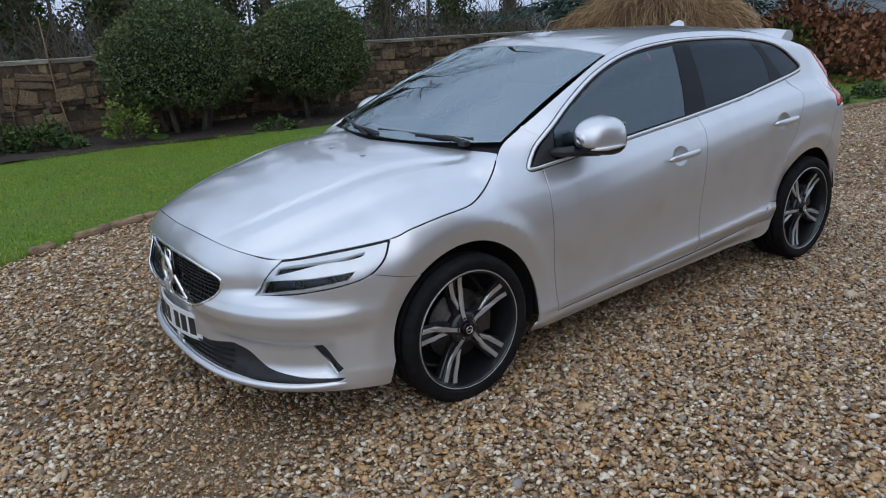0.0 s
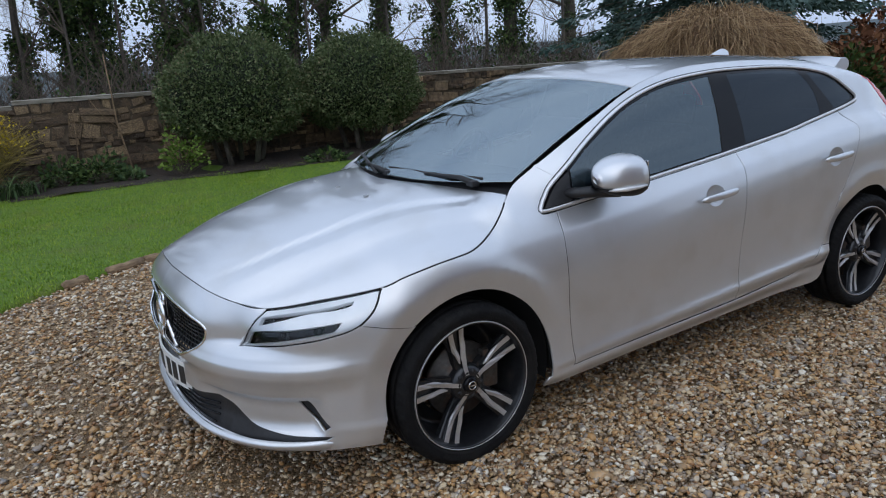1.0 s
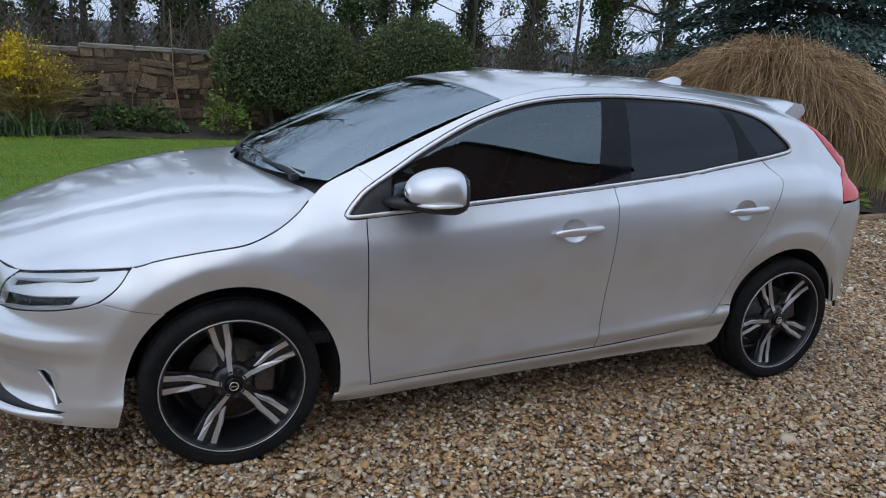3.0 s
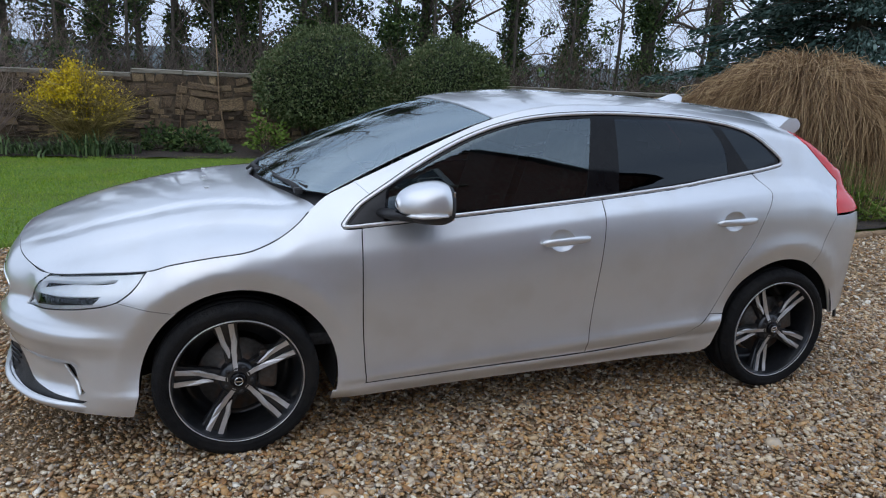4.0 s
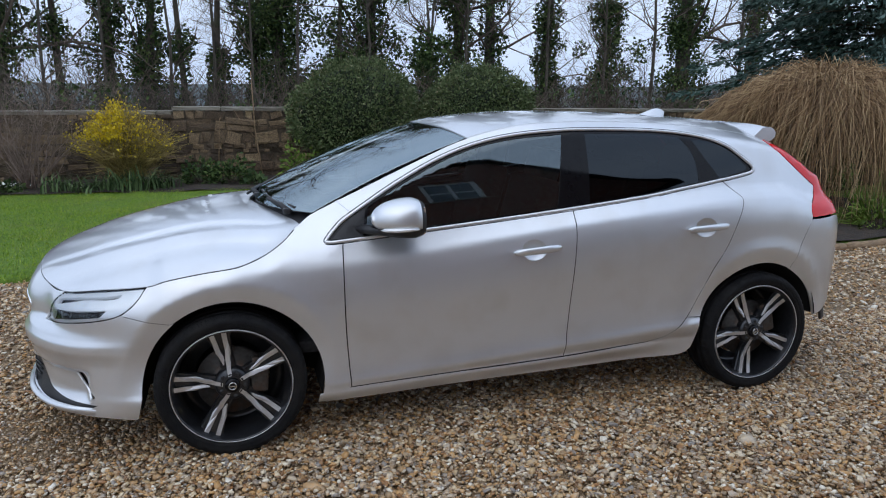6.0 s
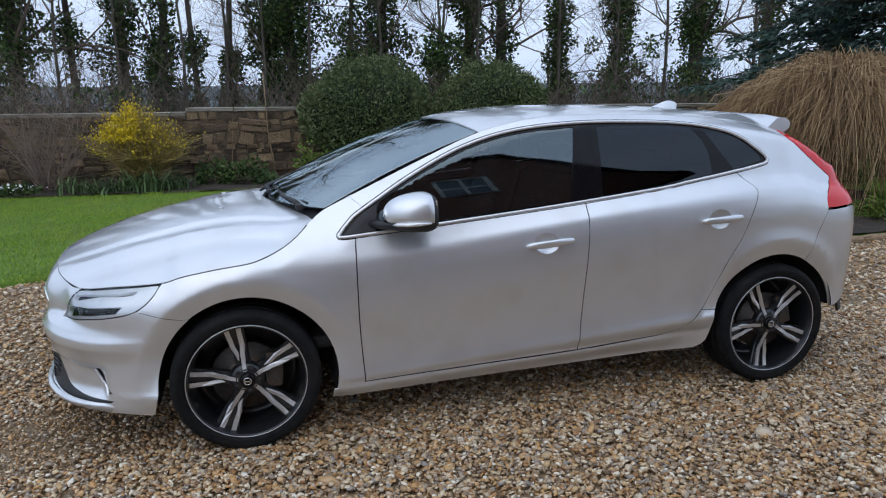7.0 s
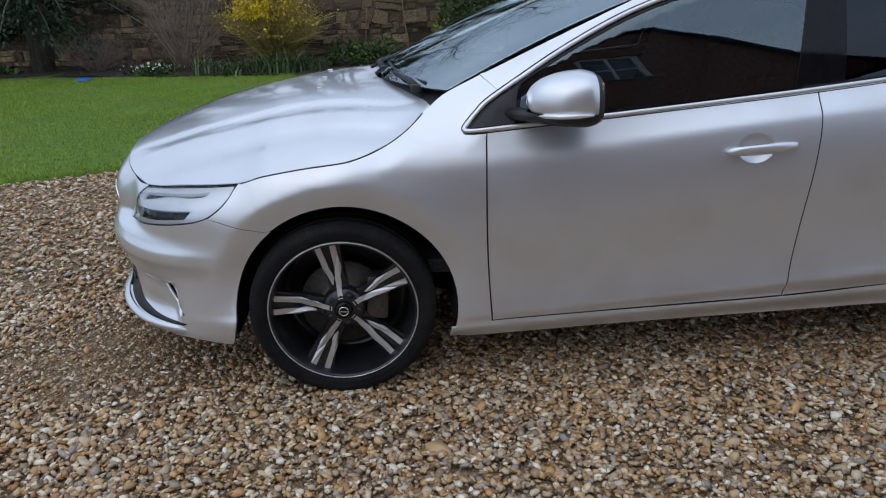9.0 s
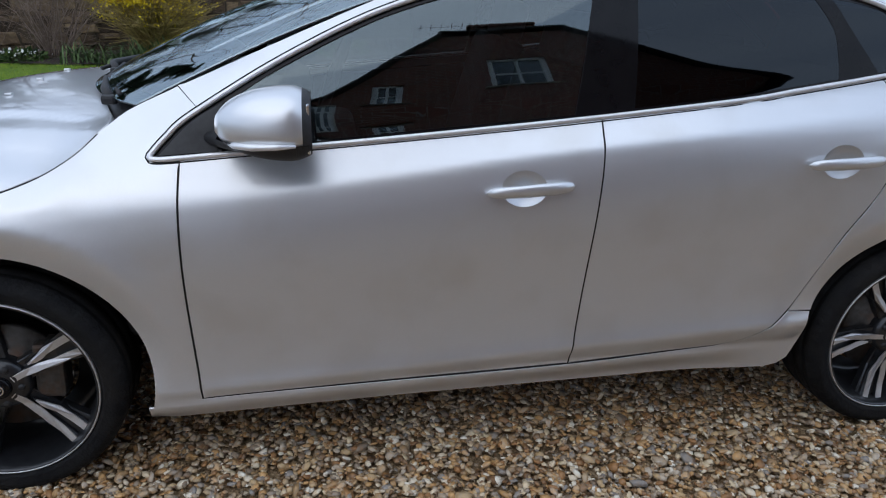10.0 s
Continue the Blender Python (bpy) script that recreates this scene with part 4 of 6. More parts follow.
leaf_clump("ground_cover", -3.75, 9.75, 0.5, 0.16, 420, 0.08, M["ivy"], "low green ground cover with white flowers", 25)
leaf_clump("ground_cover", -6.6, 10.2, 0.5, 0.15, 300, 0.08, M["ivy"], "low green ground cover in the bed", 26)
leaf_clump("leafy_shrub", 3.6, 9.1, 0.5, 0.22, 260, 0.09, M["ivy"], "low green plants under the clipped bushes", 27)
gg = np.random.default_rng(31)
c = np.column_stack((gg.normal(-3.75, 0.25, 60), gg.normal(9.65, 0.1, 60), gg.uniform(-0.1, 0.0, 60)))
v, f = leaves(c, gg.normal(0, 1, (60, 3)), 0.04, 4, 0.8)
tagged(arrays("snowdrops", v, f, M["white_flower"], smooth=False), "small white spring flowers in the bed", "flowers", kind="stuff")


def strap_clump(x, y, n, h, seed):
    g = random.Random(seed)
    thing = new("strap_leaf_plant", None)
    thing.location = (x, y, ground_z(x, y))
    for part_no in range(1):
        vs, fs = [], []
        for k in range(n):
            a, l = g.uniform(0, 6.283), g.uniform(0.3, 1.5)
            bx, by = g.gauss(0, 0.16), g.gauss(0, 0.12)
            w, hh = g.uniform(0.010, 0.018), h * g.uniform(0.6, 1.1)
            s = len(vs)
            for t in (0, 0.4, 0.75, 1.0):
                ox, oy = bx + math.cos(a) * l * hh * 0.8 * t * t, by + math.sin(a) * l * hh * 0.8 * t * t
                z = hh * (t - 0.35 * l * t**3)
                ww = w * (1 - 0.8 * t * t)
                vs += [(ox - math.sin(a) * ww, oy + math.cos(a) * ww, z), (ox + math.sin(a) * ww, oy - math.cos(a) * ww, z)]
            fs += [(s + 2 * i, s + 2 * i + 1, s + 2 * i + 3, s + 2 * i + 2) for i in range(3)]
        finish("leaf_mass", vs, fs, M["strap"], thing, smooth=False)
    tagged(thing, "clump of arching strap-shaped green leaves in the bed", "plant", "strap-leaved clumps in the bed")


for k, (x, y) in enumerate(((-2.75, 9.6), (-2.4, 9.45), (-2.15, 9.75), (-1.8, 9.5), (-1.55, 9.65), (-1.2, 9.75))):
    strap_clump(x, y, 60, 0.42 + 0.14 * math.sin(5 * k), 50 + k)


def conifer(x, y, h, r, z0, seed, material, label, n=170, droop=0.35, size=0.16, per=60):
    g = random.Random(seed)
    thing = new("conifer", None)
    thing.location = (x, y, ground_z(x, y) - 0.05)
    tv, tf = tube([(0, 0, -0.1), (0.04, 0, h * 0.5), (0, 0, h)], [0.20, 0.13, 0.02], 10)
    finish("trunk", tv, tf, M["bark"], thing)
    boughs, c, nn = Soup(), [], []
    for k in range(n):
        t = k / n
        z = z0 + (h - z0) * t**1.15
        a = g.uniform(0, 6.283)
        reach = r * (1 - 0.9 * t) * g.uniform(0.6, 1.1)
        pts = [Vector((reach * s * math.cos(a), reach * s * math.sin(a), z + reach * (0.10 * s - droop * s * s))) for s in (0, 0.35, 0.7, 1.0)]
        boughs.add(*tube(pts, [0.03, 0.022, 0.014, 0.004], 4, caps=False))
        for j in range(per):
            s = g.uniform(0.12, 1.0)
            i = min(int(s * 3), 2)
            q = pts[i] + (pts[i + 1] - pts[i]) * (s * 3 - i)
            side = g.choice((-1, 1)) * abs(g.gauss(0, 0.5)) * reach * 0.5 * (1.05 - s)
            jig = g.gauss(0, 0.05)
            c.append((q.x - math.sin(a) * side + jig, q.y + math.cos(a) * side + g.gauss(0, 0.05), q.z - 0.25 * abs(side) - abs(g.gauss(0, 0.07))))
            nn.append((math.cos(a) - math.sin(a) * side * 1.5, math.sin(a) + math.cos(a) * side * 1.5, -0.45))
    boughs.done("bough_mass", M["bark"], thing)
    v, f = leaves(c, nn, size, seed, 0.4, 0.45)
    arrays("needle_mass", v, f, material, thing, smooth=False)
    tagged(thing, label, "conifer")


conifer(11.4, 6.8, 11, 3.6, 2.0, 3, M["spruce"], "tall blue-green spruce with a bare lower trunk", 250, 0.2, 0.125, 340)
conifer(-5.9, 10.45, 9, 1.9, 1.0, 4, M["cypress"], "dark green drooping conifer before the wall", 170, 0.5, 0.10, 200)


def copper_shrub(x, y, r, h, seed):
    g = np.random.default_rng(seed)
    n = 5200
    thing = new("copper_shrub", None)
    thing.location = (x, y, ground_z(x, y))
    d = g.normal(0, 1, (n, 3))
    d /= np.linalg.norm(d, axis=1)[:, None]
    d[:, 2] = np.abs(d[:, 2])
    q = d * (g.uniform(0.3, 1.0, n)**0.5)[:, None] * (r, r, h)
    lay = np.array([noise.noise((a[0] * 0.9, a[1] * 0.9, a[2] * 3.2 + seed)) for a in q])
    q = q[lay > -0.12]
    v, f = leaves(q, np.tile((0, 0, -0.6), (len(q), 1)), 0.13, seed, 0.6)
    arrays("leaf_mass", v, f, M["copper"], thing, smooth=False)
    s, gr_ = Soup(), random.Random(seed)
    for k in range(9):
        a = gr_.uniform(0, 6.283)
        branch(s, (0, 0, 0), (math.cos(a), math.sin(a), 1.4), h * 0.8, 0.035, 2, gr_, wig=0.2)
    s.done("branch_mass", M["twig"], thing)
    tagged(thing, "shrub still holding its copper-brown winter leaves", "shrub")


copper_shrub(14.0, 4.7, 1.7, 2.2, 6)
leaf_clump("evergreen_shrub", 12.6, 4.9, 0.9, 1.5, 1500, 0.11, M["ivy"], "dark green evergreen shrub beside copper leaves", 61)
leaf_clump("evergreen_shrub", 9.6, 6.4, 1.0, 1.5, 1800, 0.11, M["ivy"], "dark evergreen shrub under the spruce", 62)
leaf_clump("lavender_clump", 9.9, 2.5, 0.4, 0.25, 500, 0.07, M["strap"], "low grey-green clump by the timber edging", 63)
leaf_clump("lavender_clump", 11.0, 2.4, 0.4, 0.25, 500, 0.07, M["strap"], "low grey-green clump by the timber edging", 64)
leaf_clump("grass_tuft", 7.4, 2.75, 0.6, 0.35, 700, 0.12, M["fresh"], "yellow-green tufts at the foot of the weeping tree", 65, kind_leaf=0.2)

# climbing stems on the wall
def stem(pts, r, label):
    v, f = tube(pts, [r * (1 - 0.4 * i / (len(pts) - 1)) for i in range(len(pts))], 6)
    tagged(finish("climber_stem", v, f, M["log"]), label, "climber")


stem([(-0.23, 11.15, 0.0), (-0.19, 11.19, 0.5), (-0.16, 11.2, 0.98), (-0.13, 11.2, 1.0)], 0.014, "pale dry climber stem against the wall")
stem([(0.62, 10.9, -0.2), (0.56, 11.1, 0.3), (0.51, 11.19, 0.75), (0.50, 11.2, 1.2), (0.48, 11.25, 1.9)], 0.016, "pale dry climber stem against the wall")
stem([(0.52, 11.19, 0.6), (0.3, 11.2, 0.85), (0.12, 11.2, 1.15)], 0.009, "thin pale side stem against the wall")
M["blue"] = mat("blue_plastic", [(0.3, (0.01, 0.10, 0.42)), (0.7, (0.02, 0.14, 0.5))], 20, 0.4)
bm = bmesh.new()
bmesh.ops.create_cone(bm, cap_ends=True, segments=28, radius1=0.13, radius2=0.11, depth=0.03, matrix=Matrix.Translation((-4.73, 9.13, -0.155)))
bmesh.ops.bevel(bm, geom=[e for e in bm.edges if e.calc_face_angle(0) > 0.6], offset=0.008, segments=2, affect="EDGES")
tagged(part("flying_disc", bm, M["blue"], smooth=True), "bright blue plastic disc lying on the lawn", "disc")

for ob in bpy.data.objects:
    if ob.name.split(".")[0] in ("branch_mass", "twig_mass", "hanging_stem_mass", "leaf_mass", "bough_mass", "stalk_mass", "needle_mass", "blossom", "ivy", "foliage"):
        ob["kind"] = "stuff"

# ---- the house behind the camera, seen in the windows and the paint ----
def brick_mat():
    m = mat("red_brick", [(0.3, (0.16, 0.055, 0.035)), (0.7, (0.27, 0.10, 0.06))], 6, 0.9, bump=0.4)
    n, l = m.node_tree.nodes, m.node_tree.links
    br, tc = n.new("ShaderNodeTexBrick"), n.new("ShaderNodeTexCoord")
    mp = n.new("ShaderNodeMapping")
    mp.inputs["Rotation"].default_value = (radians(90), 0, 0)
    l.new(tc.outputs["Object"], mp.inputs["Vector"])
    l.new(mp.outputs["Vector"], br.inputs["Vector"])
    br.inputs["Scale"].default_value, br.inputs["Brick Width"].default_value, br.inputs["Row Height"].default_value, br.inputs["Mortar Size"].default_value = 1.0, 0.225, 0.075, 0.008
    br.inputs["Color1"].default_value, br.inputs["Color2"].default_value, br.inputs["Mortar"].default_value = (0.20, 0.065, 0.04, 1), (0.13, 0.045, 0.03, 1), (0.22, 0.19, 0.16, 1)
    l.new(br.outputs["Color"], n["Principled BSDF"].inputs["Base Color"])
    return m


M["brick"] = brick_mat()
M["slate"] = mat("roof_slate", [(0.3, (0.04, 0.04, 0.045)), (0.7, (0.09, 0.088, 0.09))], 5, 0.7, bump=0.4)
M["white_paint"] = mat("white_window_paint", [(0.3, (0.7, 0.7, 0.68)), (0.7, (0.8, 0.8, 0.78))], 10, 0.45)
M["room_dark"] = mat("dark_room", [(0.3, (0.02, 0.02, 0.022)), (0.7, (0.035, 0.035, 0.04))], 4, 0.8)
house = new("brick_house", None)
house.location = (0, -6.4, 0)
tagged(house, "red brick house with a slate roof, chimney and white sash windows", "house")
gable = [(-1.1, -0.1), (6.3, -0.1), (6.3, 2.7), (3.6, 8.0), (1.95, 8.0), (-1.1, 0.9)]
HOLES = [(2.8, 5.78, 0.75, 1.45), (1.25, 4.85, 0.34, 1.3), (0.62, 3.95, 0.26, 0.8), (4.6, 1.5, 1.2, 1.2)]


def gable_surf(a, b):
    return np.array((a, 0.0, b))


rects = [[(x - w / 2, z - h / 2), (x + w / 2, z - h / 2), (x + w / 2, z + h / 2), (x - w / 2, z + h / 2)] for x, z, w, h in HOLES]
panel("wall", gable_surf, resample(gable, 0.5), [resample(r, 0.3) for r in rects], M["brick"], house, step=0.7, thick=0.3, out_sign=-1, lip=0.01)
for x, z, w, h in HOLES:
    bm = bmesh.new()
    for cx, cz, sx, sz in ((x - w / 2 + 0.035, z, 0.07, h), (x + w / 2 - 0.035, z, 0.07, h), (x, z - h / 2 + 0.035, w, 0.07), (x, z + h / 2 - 0.035, w, 0.07), (x, z, w, 0.05), (x, z, 0.035, h)):
        box(bm, (cx, -0.08, cz), (sx, 0.07, sz), 0.006)
    win = part("window", bm, M["white_paint"], house)
    bm = bmesh.new()
    box(bm, (x, -0.10, z), (w - 0.1, 0.006, h - 0.1))
    part("pane", bm, M["glass"], win)
    # near-black sheet standing in for the unlit room behind the pane
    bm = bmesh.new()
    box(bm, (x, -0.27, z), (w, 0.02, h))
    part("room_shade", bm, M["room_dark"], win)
    bm = bmesh.new()
    box(bm, (x, 0.03, z - h / 2 - 0.05), (w + 0.2, 0.14, 0.08), 0.01)
    part("sill", bm, M["coping"], win)
for a, b in (((6.45, 2.5), (3.6, 8.12)), ((3.65, 8.1), (1.9, 8.12)), ((1.95, 8.12), (-1.25, 0.7))):
    bm = bmesh.new()
    vs_ = [(a[0], 0.15, a[1]), (b[0], 0.15, b[1]), (b[0], -8, b[1]), (a[0], -8, a[1])]
    q = [bm.verts.new(v) for v in vs_] + [bm.verts.new((x, y, z + 0.08)) for x, y, z in vs_]
    for f in ((0, 1, 2, 3), (7, 6, 5, 4), (0, 4, 5, 1), (1, 5, 6, 2), (2, 6, 7, 3), (3, 7, 4, 0)):
        bm.faces.new([q[i] for i in f])
    bmesh.ops.recalc_face_normals(bm, faces=bm.faces)
    part("roof_slope", bm, M["slate"], house)
for x, sz in ((-1.0, 0.8), (6.2, 2.7)):
    bm = bmesh.new()
    box(bm, (x, -4.2, sz / 2), (0.25, 7.6, sz))
    part("side_wall", bm, M["brick"], house)
bm = bmesh.new()
box(bm, (2.85, -0.5, 8.2), (0.9, 0.6, 1.3), 0.02)
box(bm, (2.85, -0.5, 8.8), (1.0, 0.7, 0.14), 0.02)
ch = part("chimney", bm, M["brick"], house)
for dx in (-0.22, 0.22):
    tv, tf = tube([(2.85 + dx, -0.5, 8.8), (2.85 + dx, -0.5, 9.15)], [0.12, 0.10], 12)
    finish("chimney_pot", tv, tf, M["brick"], ch)
tv, tf = tube([(2.46, -0.4, 8.0), (2.44, -0.4, 9.3)], 0.015, 6)
ae = finish("aerial", tv, tf, M["chrome"], house)
for k in range(5):
    tv, tf = tube([(1.72 + 0.15 * k, -0.55, 9.15), (1.72 + 0.15 * k, -0.25, 9.15)], 0.006, 5)
    finish("aerial_rod", tv, tf, M["chrome"], ae)
tv, tf = tube([(1.67, -0.4, 9.15), (2.47, -0.4, 9.15)], 0.008, 5)
finish("aerial_boom", tv, tf, M["chrome"], ae)

# ---- the car: body surfaces ----
# Plan outline at its widest (x, half-width from y = 0 outwards), nose to tail.
PLAN = curve_through([(-0.915, -0.03), (-0.905, 0.2), (-0.868, 0.42), (-0.785, 0.60), (-0.665, 0.735), (-0.52, 0.825), (-0.38, 0.868), (-0.2, 0.892),
                      (0, 0.90), (0.25, 0.888), (0.5, 0.878), (1.0, 0.876), (1.6, 0.878), (2.2, 0.885), (2.6, 0.892), (2.85, 0.876), (3.05, 0.84),
                      (3.2, 0.775), (3.33, 0.62), (3.40, 0.35), (3.42, -0.03)], 3600)
PLAN = np.array(PLAN)
ARC = np.concatenate(([0], np.cumsum(np.linalg.norm(np.diff(PLAN, axis=0), axis=1))))
ARC = ARC - np.interp(0.0, PLAN[:, 0], ARC)
TAN = np.gradient(PLAN, axis=0)
TAN /= np.linalg.norm(TAN, axis=1)[:, None]
U0, U1 = ARC[0], ARC[-1]


def plan_at(u):
    return np.interp(u, ARC, PLAN[:, 0]), np.interp(u, ARC, PLAN[:, 1]), np.interp(u, ARC, TAN[:, 0]), np.interp(u, ARC, TAN[:, 1])


def uw(x, w):
    """The place along the outline, and the inset from it, of a point in plan."""
    i = int(np.argmin((PLAN[:, 0] - x)**2 + (PLAN[:, 1] - w)**2))
    n = (-TAN[i, 1], TAN[i, 0])
    return ARC[i], -((x - PLAN[i, 0]) * n[0] + (w - PLAN[i, 1]) * n[1])


def ux(x):
    return float(np.interp(x, PLAN[:, 0], ARC))


def table(pts, lo, hi, n=1600):
    f = spline(pts)
    k = np.linspace(lo, hi, n)
    v = np.array([f(a) for a in k])
    return lambda x: float(np.interp(x, k, v))


# Bonnet: crown line, edge height and edge half-width by x.
bonnet_mid = table([(-0.93, 0.712), (-0.84, 0.762), (-0.8, 0.784), (-0.67, 0.838), (-0.54, 0.882), (-0.42, 0.913), (-0.3, 0.939), (-0.157, 0.962), (0, 0.977), (0.14, 0.986), (0.4, 1.0)], -0.93, 0.4)
bonnet_edge = table([(-0.93, 0.65), (-0.674, 0.713), (-0.5, 0.742), (-0.317, 0.766), (-0.236, 0.791), (-0.173, 0.803), (-0.111, 0.814), (-0.043, 0.823), (0.03, 0.830), (0.10, 0.835), (0.17, 0.845), (0.24, 0.872), (0.28, 0.901), (0.318, 0.943), (0.4, 0.99)], -0.93, 0.4)
bonnet_half = table([(-0.93, 0.48), (-0.674, 0.628), (-0.5, 0.75), (-0.317, 0.84), (-0.236, 0.862), (-0.111, 0.872), (0.0, 0.875), (0.4, 0.876)], -0.93, 0.4)
crease_in = table([(-0.93, 0.27), (-0.6, 0.40), (-0.4, 0.435), (-0.15, 0.455), (0.05, 0.50), (0.2, 0.58), (0.4, 0.66)], -0.93, 0.4)
crease_out = table([(-0.93, 0.38), (-0.6, 0.485), (-0.4, 0.53), (-0.05, 0.59), (0.1, 0.628), (0.21, 0.668), (0.318, 0.73), (0.4, 0.76)], -0.93, 0.4)


def smooth(t):
    t = min(max(t, 0.0), 1.0)
    return t * t * (3 - 2 * t)


def bonnet(x, y):
    a = abs(y - YC)
    t = min(a / bonnet_half(x), 1.15)
    ze, zc = bonnet_edge(x), bonnet_mid(x)
    z = ze + (zc - ze) * (1 - t**(2.6 + 0.8 * smooth((x + 0.35) / 0.55)))
    k1, k2 = crease_in(x), crease_out(x)
    fade = smooth((x + 0.86) / 0.30)
    rear = smooth((0.30 - x) / 0.14)
    # raised middle with a firm shoulder, a shallow hollow, then a sharp ridge towards the wing
    z += fade * rear * 0.012 * (smooth((k1 - a) / 0.034 + 0.5) - 1)
    ridge = max(0.0, 1 - abs(a - k2) / 0.085)
    z += fade * (0.35 + 0.65 * rear) * (0.0125 * ridge - 0.006 * math.exp(-((a - k2 - 0.12) / 0.05)**2)) * smooth((1.0 - t) / 0.12)
    return np.array((x, y, z))


# Upper edge of the side: nose, headlamp, bonnet side, pillar, roof, tail lamp, rear.
TOP = [(-0.842, -0.03), (-0.834, 0.14), (-0.814, 0.3), (-0.786, 0.41), (-0.742, 0.50), (-0.674, 0.598), (-0.5, 0.72), (-0.317, 0.81), (-0.236, 0.832), (-0.111, 0.842), (-0.03, 0.845), (0.04, 0.842), (0.10, 0.823), (0.17, 0.788), (0.24, 0.75), (0.28, 0.727), (0.318, 0.70)]
TOP = [(x, w, bonnet(x, -w)[2]) for x, w in TOP]
TOP += [(0.38, 0.672, 1.012), (0.55, 0.655, 1.088), (0.85, 0.62, 1.220), (1.122, 0.582, 1.326), (1.4, 0.562, 1.384), (1.7, 0.555, 1.400), (2.1, 0.55, 1.393), (2.5, 0.545, 1.362),
        (2.78, 0.54, 1.316), (2.9, 0.54, 1.27), (3.05, 0.57, 1.155), (3.16, 0.605, 1.06), (3.215, 0.64, 0.98), (3.24, 0.665, 0.90), (3.285, 0.66, 0.78), (3.345, 0.55, 0.72), (3.39, 0.3, 0.71), (3.40, -0.03, 0.71)]
top_pts = np.array(curve_through(TOP, 700))
top_uw = np.array([uw(x, w) for x, w, z in top_pts])
order = np.argsort(top_uw[:, 0], kind="stable")
TU, TD, TZ = top_uw[order, 0], top_uw[order, 1], top_pts[order, 2]
box_k = np.ones(9) / 9
TD[4:-4], TZ[4:-4] = np.convolve(TD, box_k, "valid"), np.convolve(TZ, box_k, "valid")

belt = table([(-1, 0.85), (-0.3, 0.862), (-0.1, 0.887), (0.05, 0.902), (0.14, 0.904), (0.25, 0.905), (0.43, 0.915), (0.9, 0.94), (1.6, 1.0), (2.07, 1.045), (2.5, 1.085), (2.75, 1.09), (3.0, 1.03), (3.45, 1.0)], -1, 3.45)
low_in = table([(0.1, 0.05), (0.18, 0.022), (0.235, 0.004), (0.272, 0.0), (0.31, 0.009), (0.36, 0.0145), (0.44, 0.0165), (0.53, 0.013), (0.64, 0.007), (0.75, 0.006), (1.6, 0.006)], 0.1, 1.6)
up_in = table([(-1, 0), (-0.35, 0.0), (-0.25, 0.004), (-0.18, 0.011), (-0.13, 0.0215), (-0.098, 0.0315), (-0.088, 0.0365), (-0.06, 0.0555), (-0.03, 0.0755), (0, 0.094), (0.1, 0.131), (0.2, 0.176), (0.3, 0.229), (0.42, 0.30)], -1, 0.42)
crease_drop = table([(-1, 0.09), (0.0, 0.10), (0.3, 0.116), (0.5, 0.116), (1.0, 0.094), (1.375, 0.076), (2.0, 0.058), (2.5, 0.052), (3.45, 0.06)], -1, 3.45)
front_in = table([(0.1, 0.06), (0.19, 0.014), (0.225, 0.006), (0.28, 0.008), (0.36, 0.010), (0.42, 0.012), (0.455, 0.004), (0.485, -0.008), (0.51, -0.008), (0.54, 0.006), (0.57, 0.013), (0.62, 0.014), (0.68, 0.022), (0.76, 0.05), (0.82, 0.08)], 0.1, 0.82)
pocket_in = table([(0.1, 0.0), (0.255, 0.0), (0.275, 0.020), (0.31, 0.030), (0.36, 0.030), (0.385, 0.026), (0.405, 0.006), (0.43, 0.0), (0.9, 0.0)], 0.1, 0.9)
bottom = table([(-1, 0.215), (-0.5, 0.205), (-0.39, 0.196), (0.4, 0.183), (1.0, 0.197), (1.6, 0.21), (2.3, 0.233), (3.0, 0.27), (3.45, 0.30)], -1, 3.45)
rear_low = table([(2.9, 0.36), (3.05, 0.367), (3.2, 0.41), (3.3, 0.44), (3.45, 0.45)], 2.9, 3.45)
WF, WR, RW = (0.006, 0.312), (2.652, 0.32), 0.368


LAMP_SINK = 0.05


def inset(u, z, x):
    f = smooth((-0.33 - x) / 0.32)
    xs_ = min(max(x, 0.3), 2.25)
    sill_z = 0.25 + (xs_ - 0.51) * 0.0445
    rise = 0.069 * (xs_ - 0.51)
    on_doors = smooth((x - 0.36) / 0.12) * smooth((2.50 - x) / 0.16)
    zl = z + on_doors * (max(z, sill_z) - rise - z)
    rel = z - belt(x)
    if rel < 0:
        rel *= 0.092 / crease_drop(x)
    d = (1 - f) * (low_in(zl) + up_in(max(rel, -1.0))) + f * front_in(z)
    if x < -0.4:
        w = float(np.interp(u, ARC, PLAN[:, 1]))
        d += pocket_in(z) * smooth((-0.56 - x) / 0.05) * smooth((w - 0.3) / 0.15)
        # the face sinks between grille and headlamp, over a ledge
        d += LAMP_SINK * math.exp(-((w - 0.575) / 0.115)**2) * smooth((z - 0.545) / 0.045)
    if 0.3 < x < 2.5:
        sz = sill_z
        under = 0.273 + rise - max(z, sz)
        d += 0.30 * (0.5 * (under + math.hypot(under, 0.004))) * on_doors - (0.005 * smooth((sz - 0.002 - z) / 0.008) - 0.034 * smooth((sz - 0.014 - z) / 0.07)) * smooth((2.25 - x) / 0.35) * smooth((x - 0.30) / 0.06)
    for (cx, cz), amount in ((WF, 0.009), (WR, 0.009)):
        r = math.hypot(x - cx, z - cz)
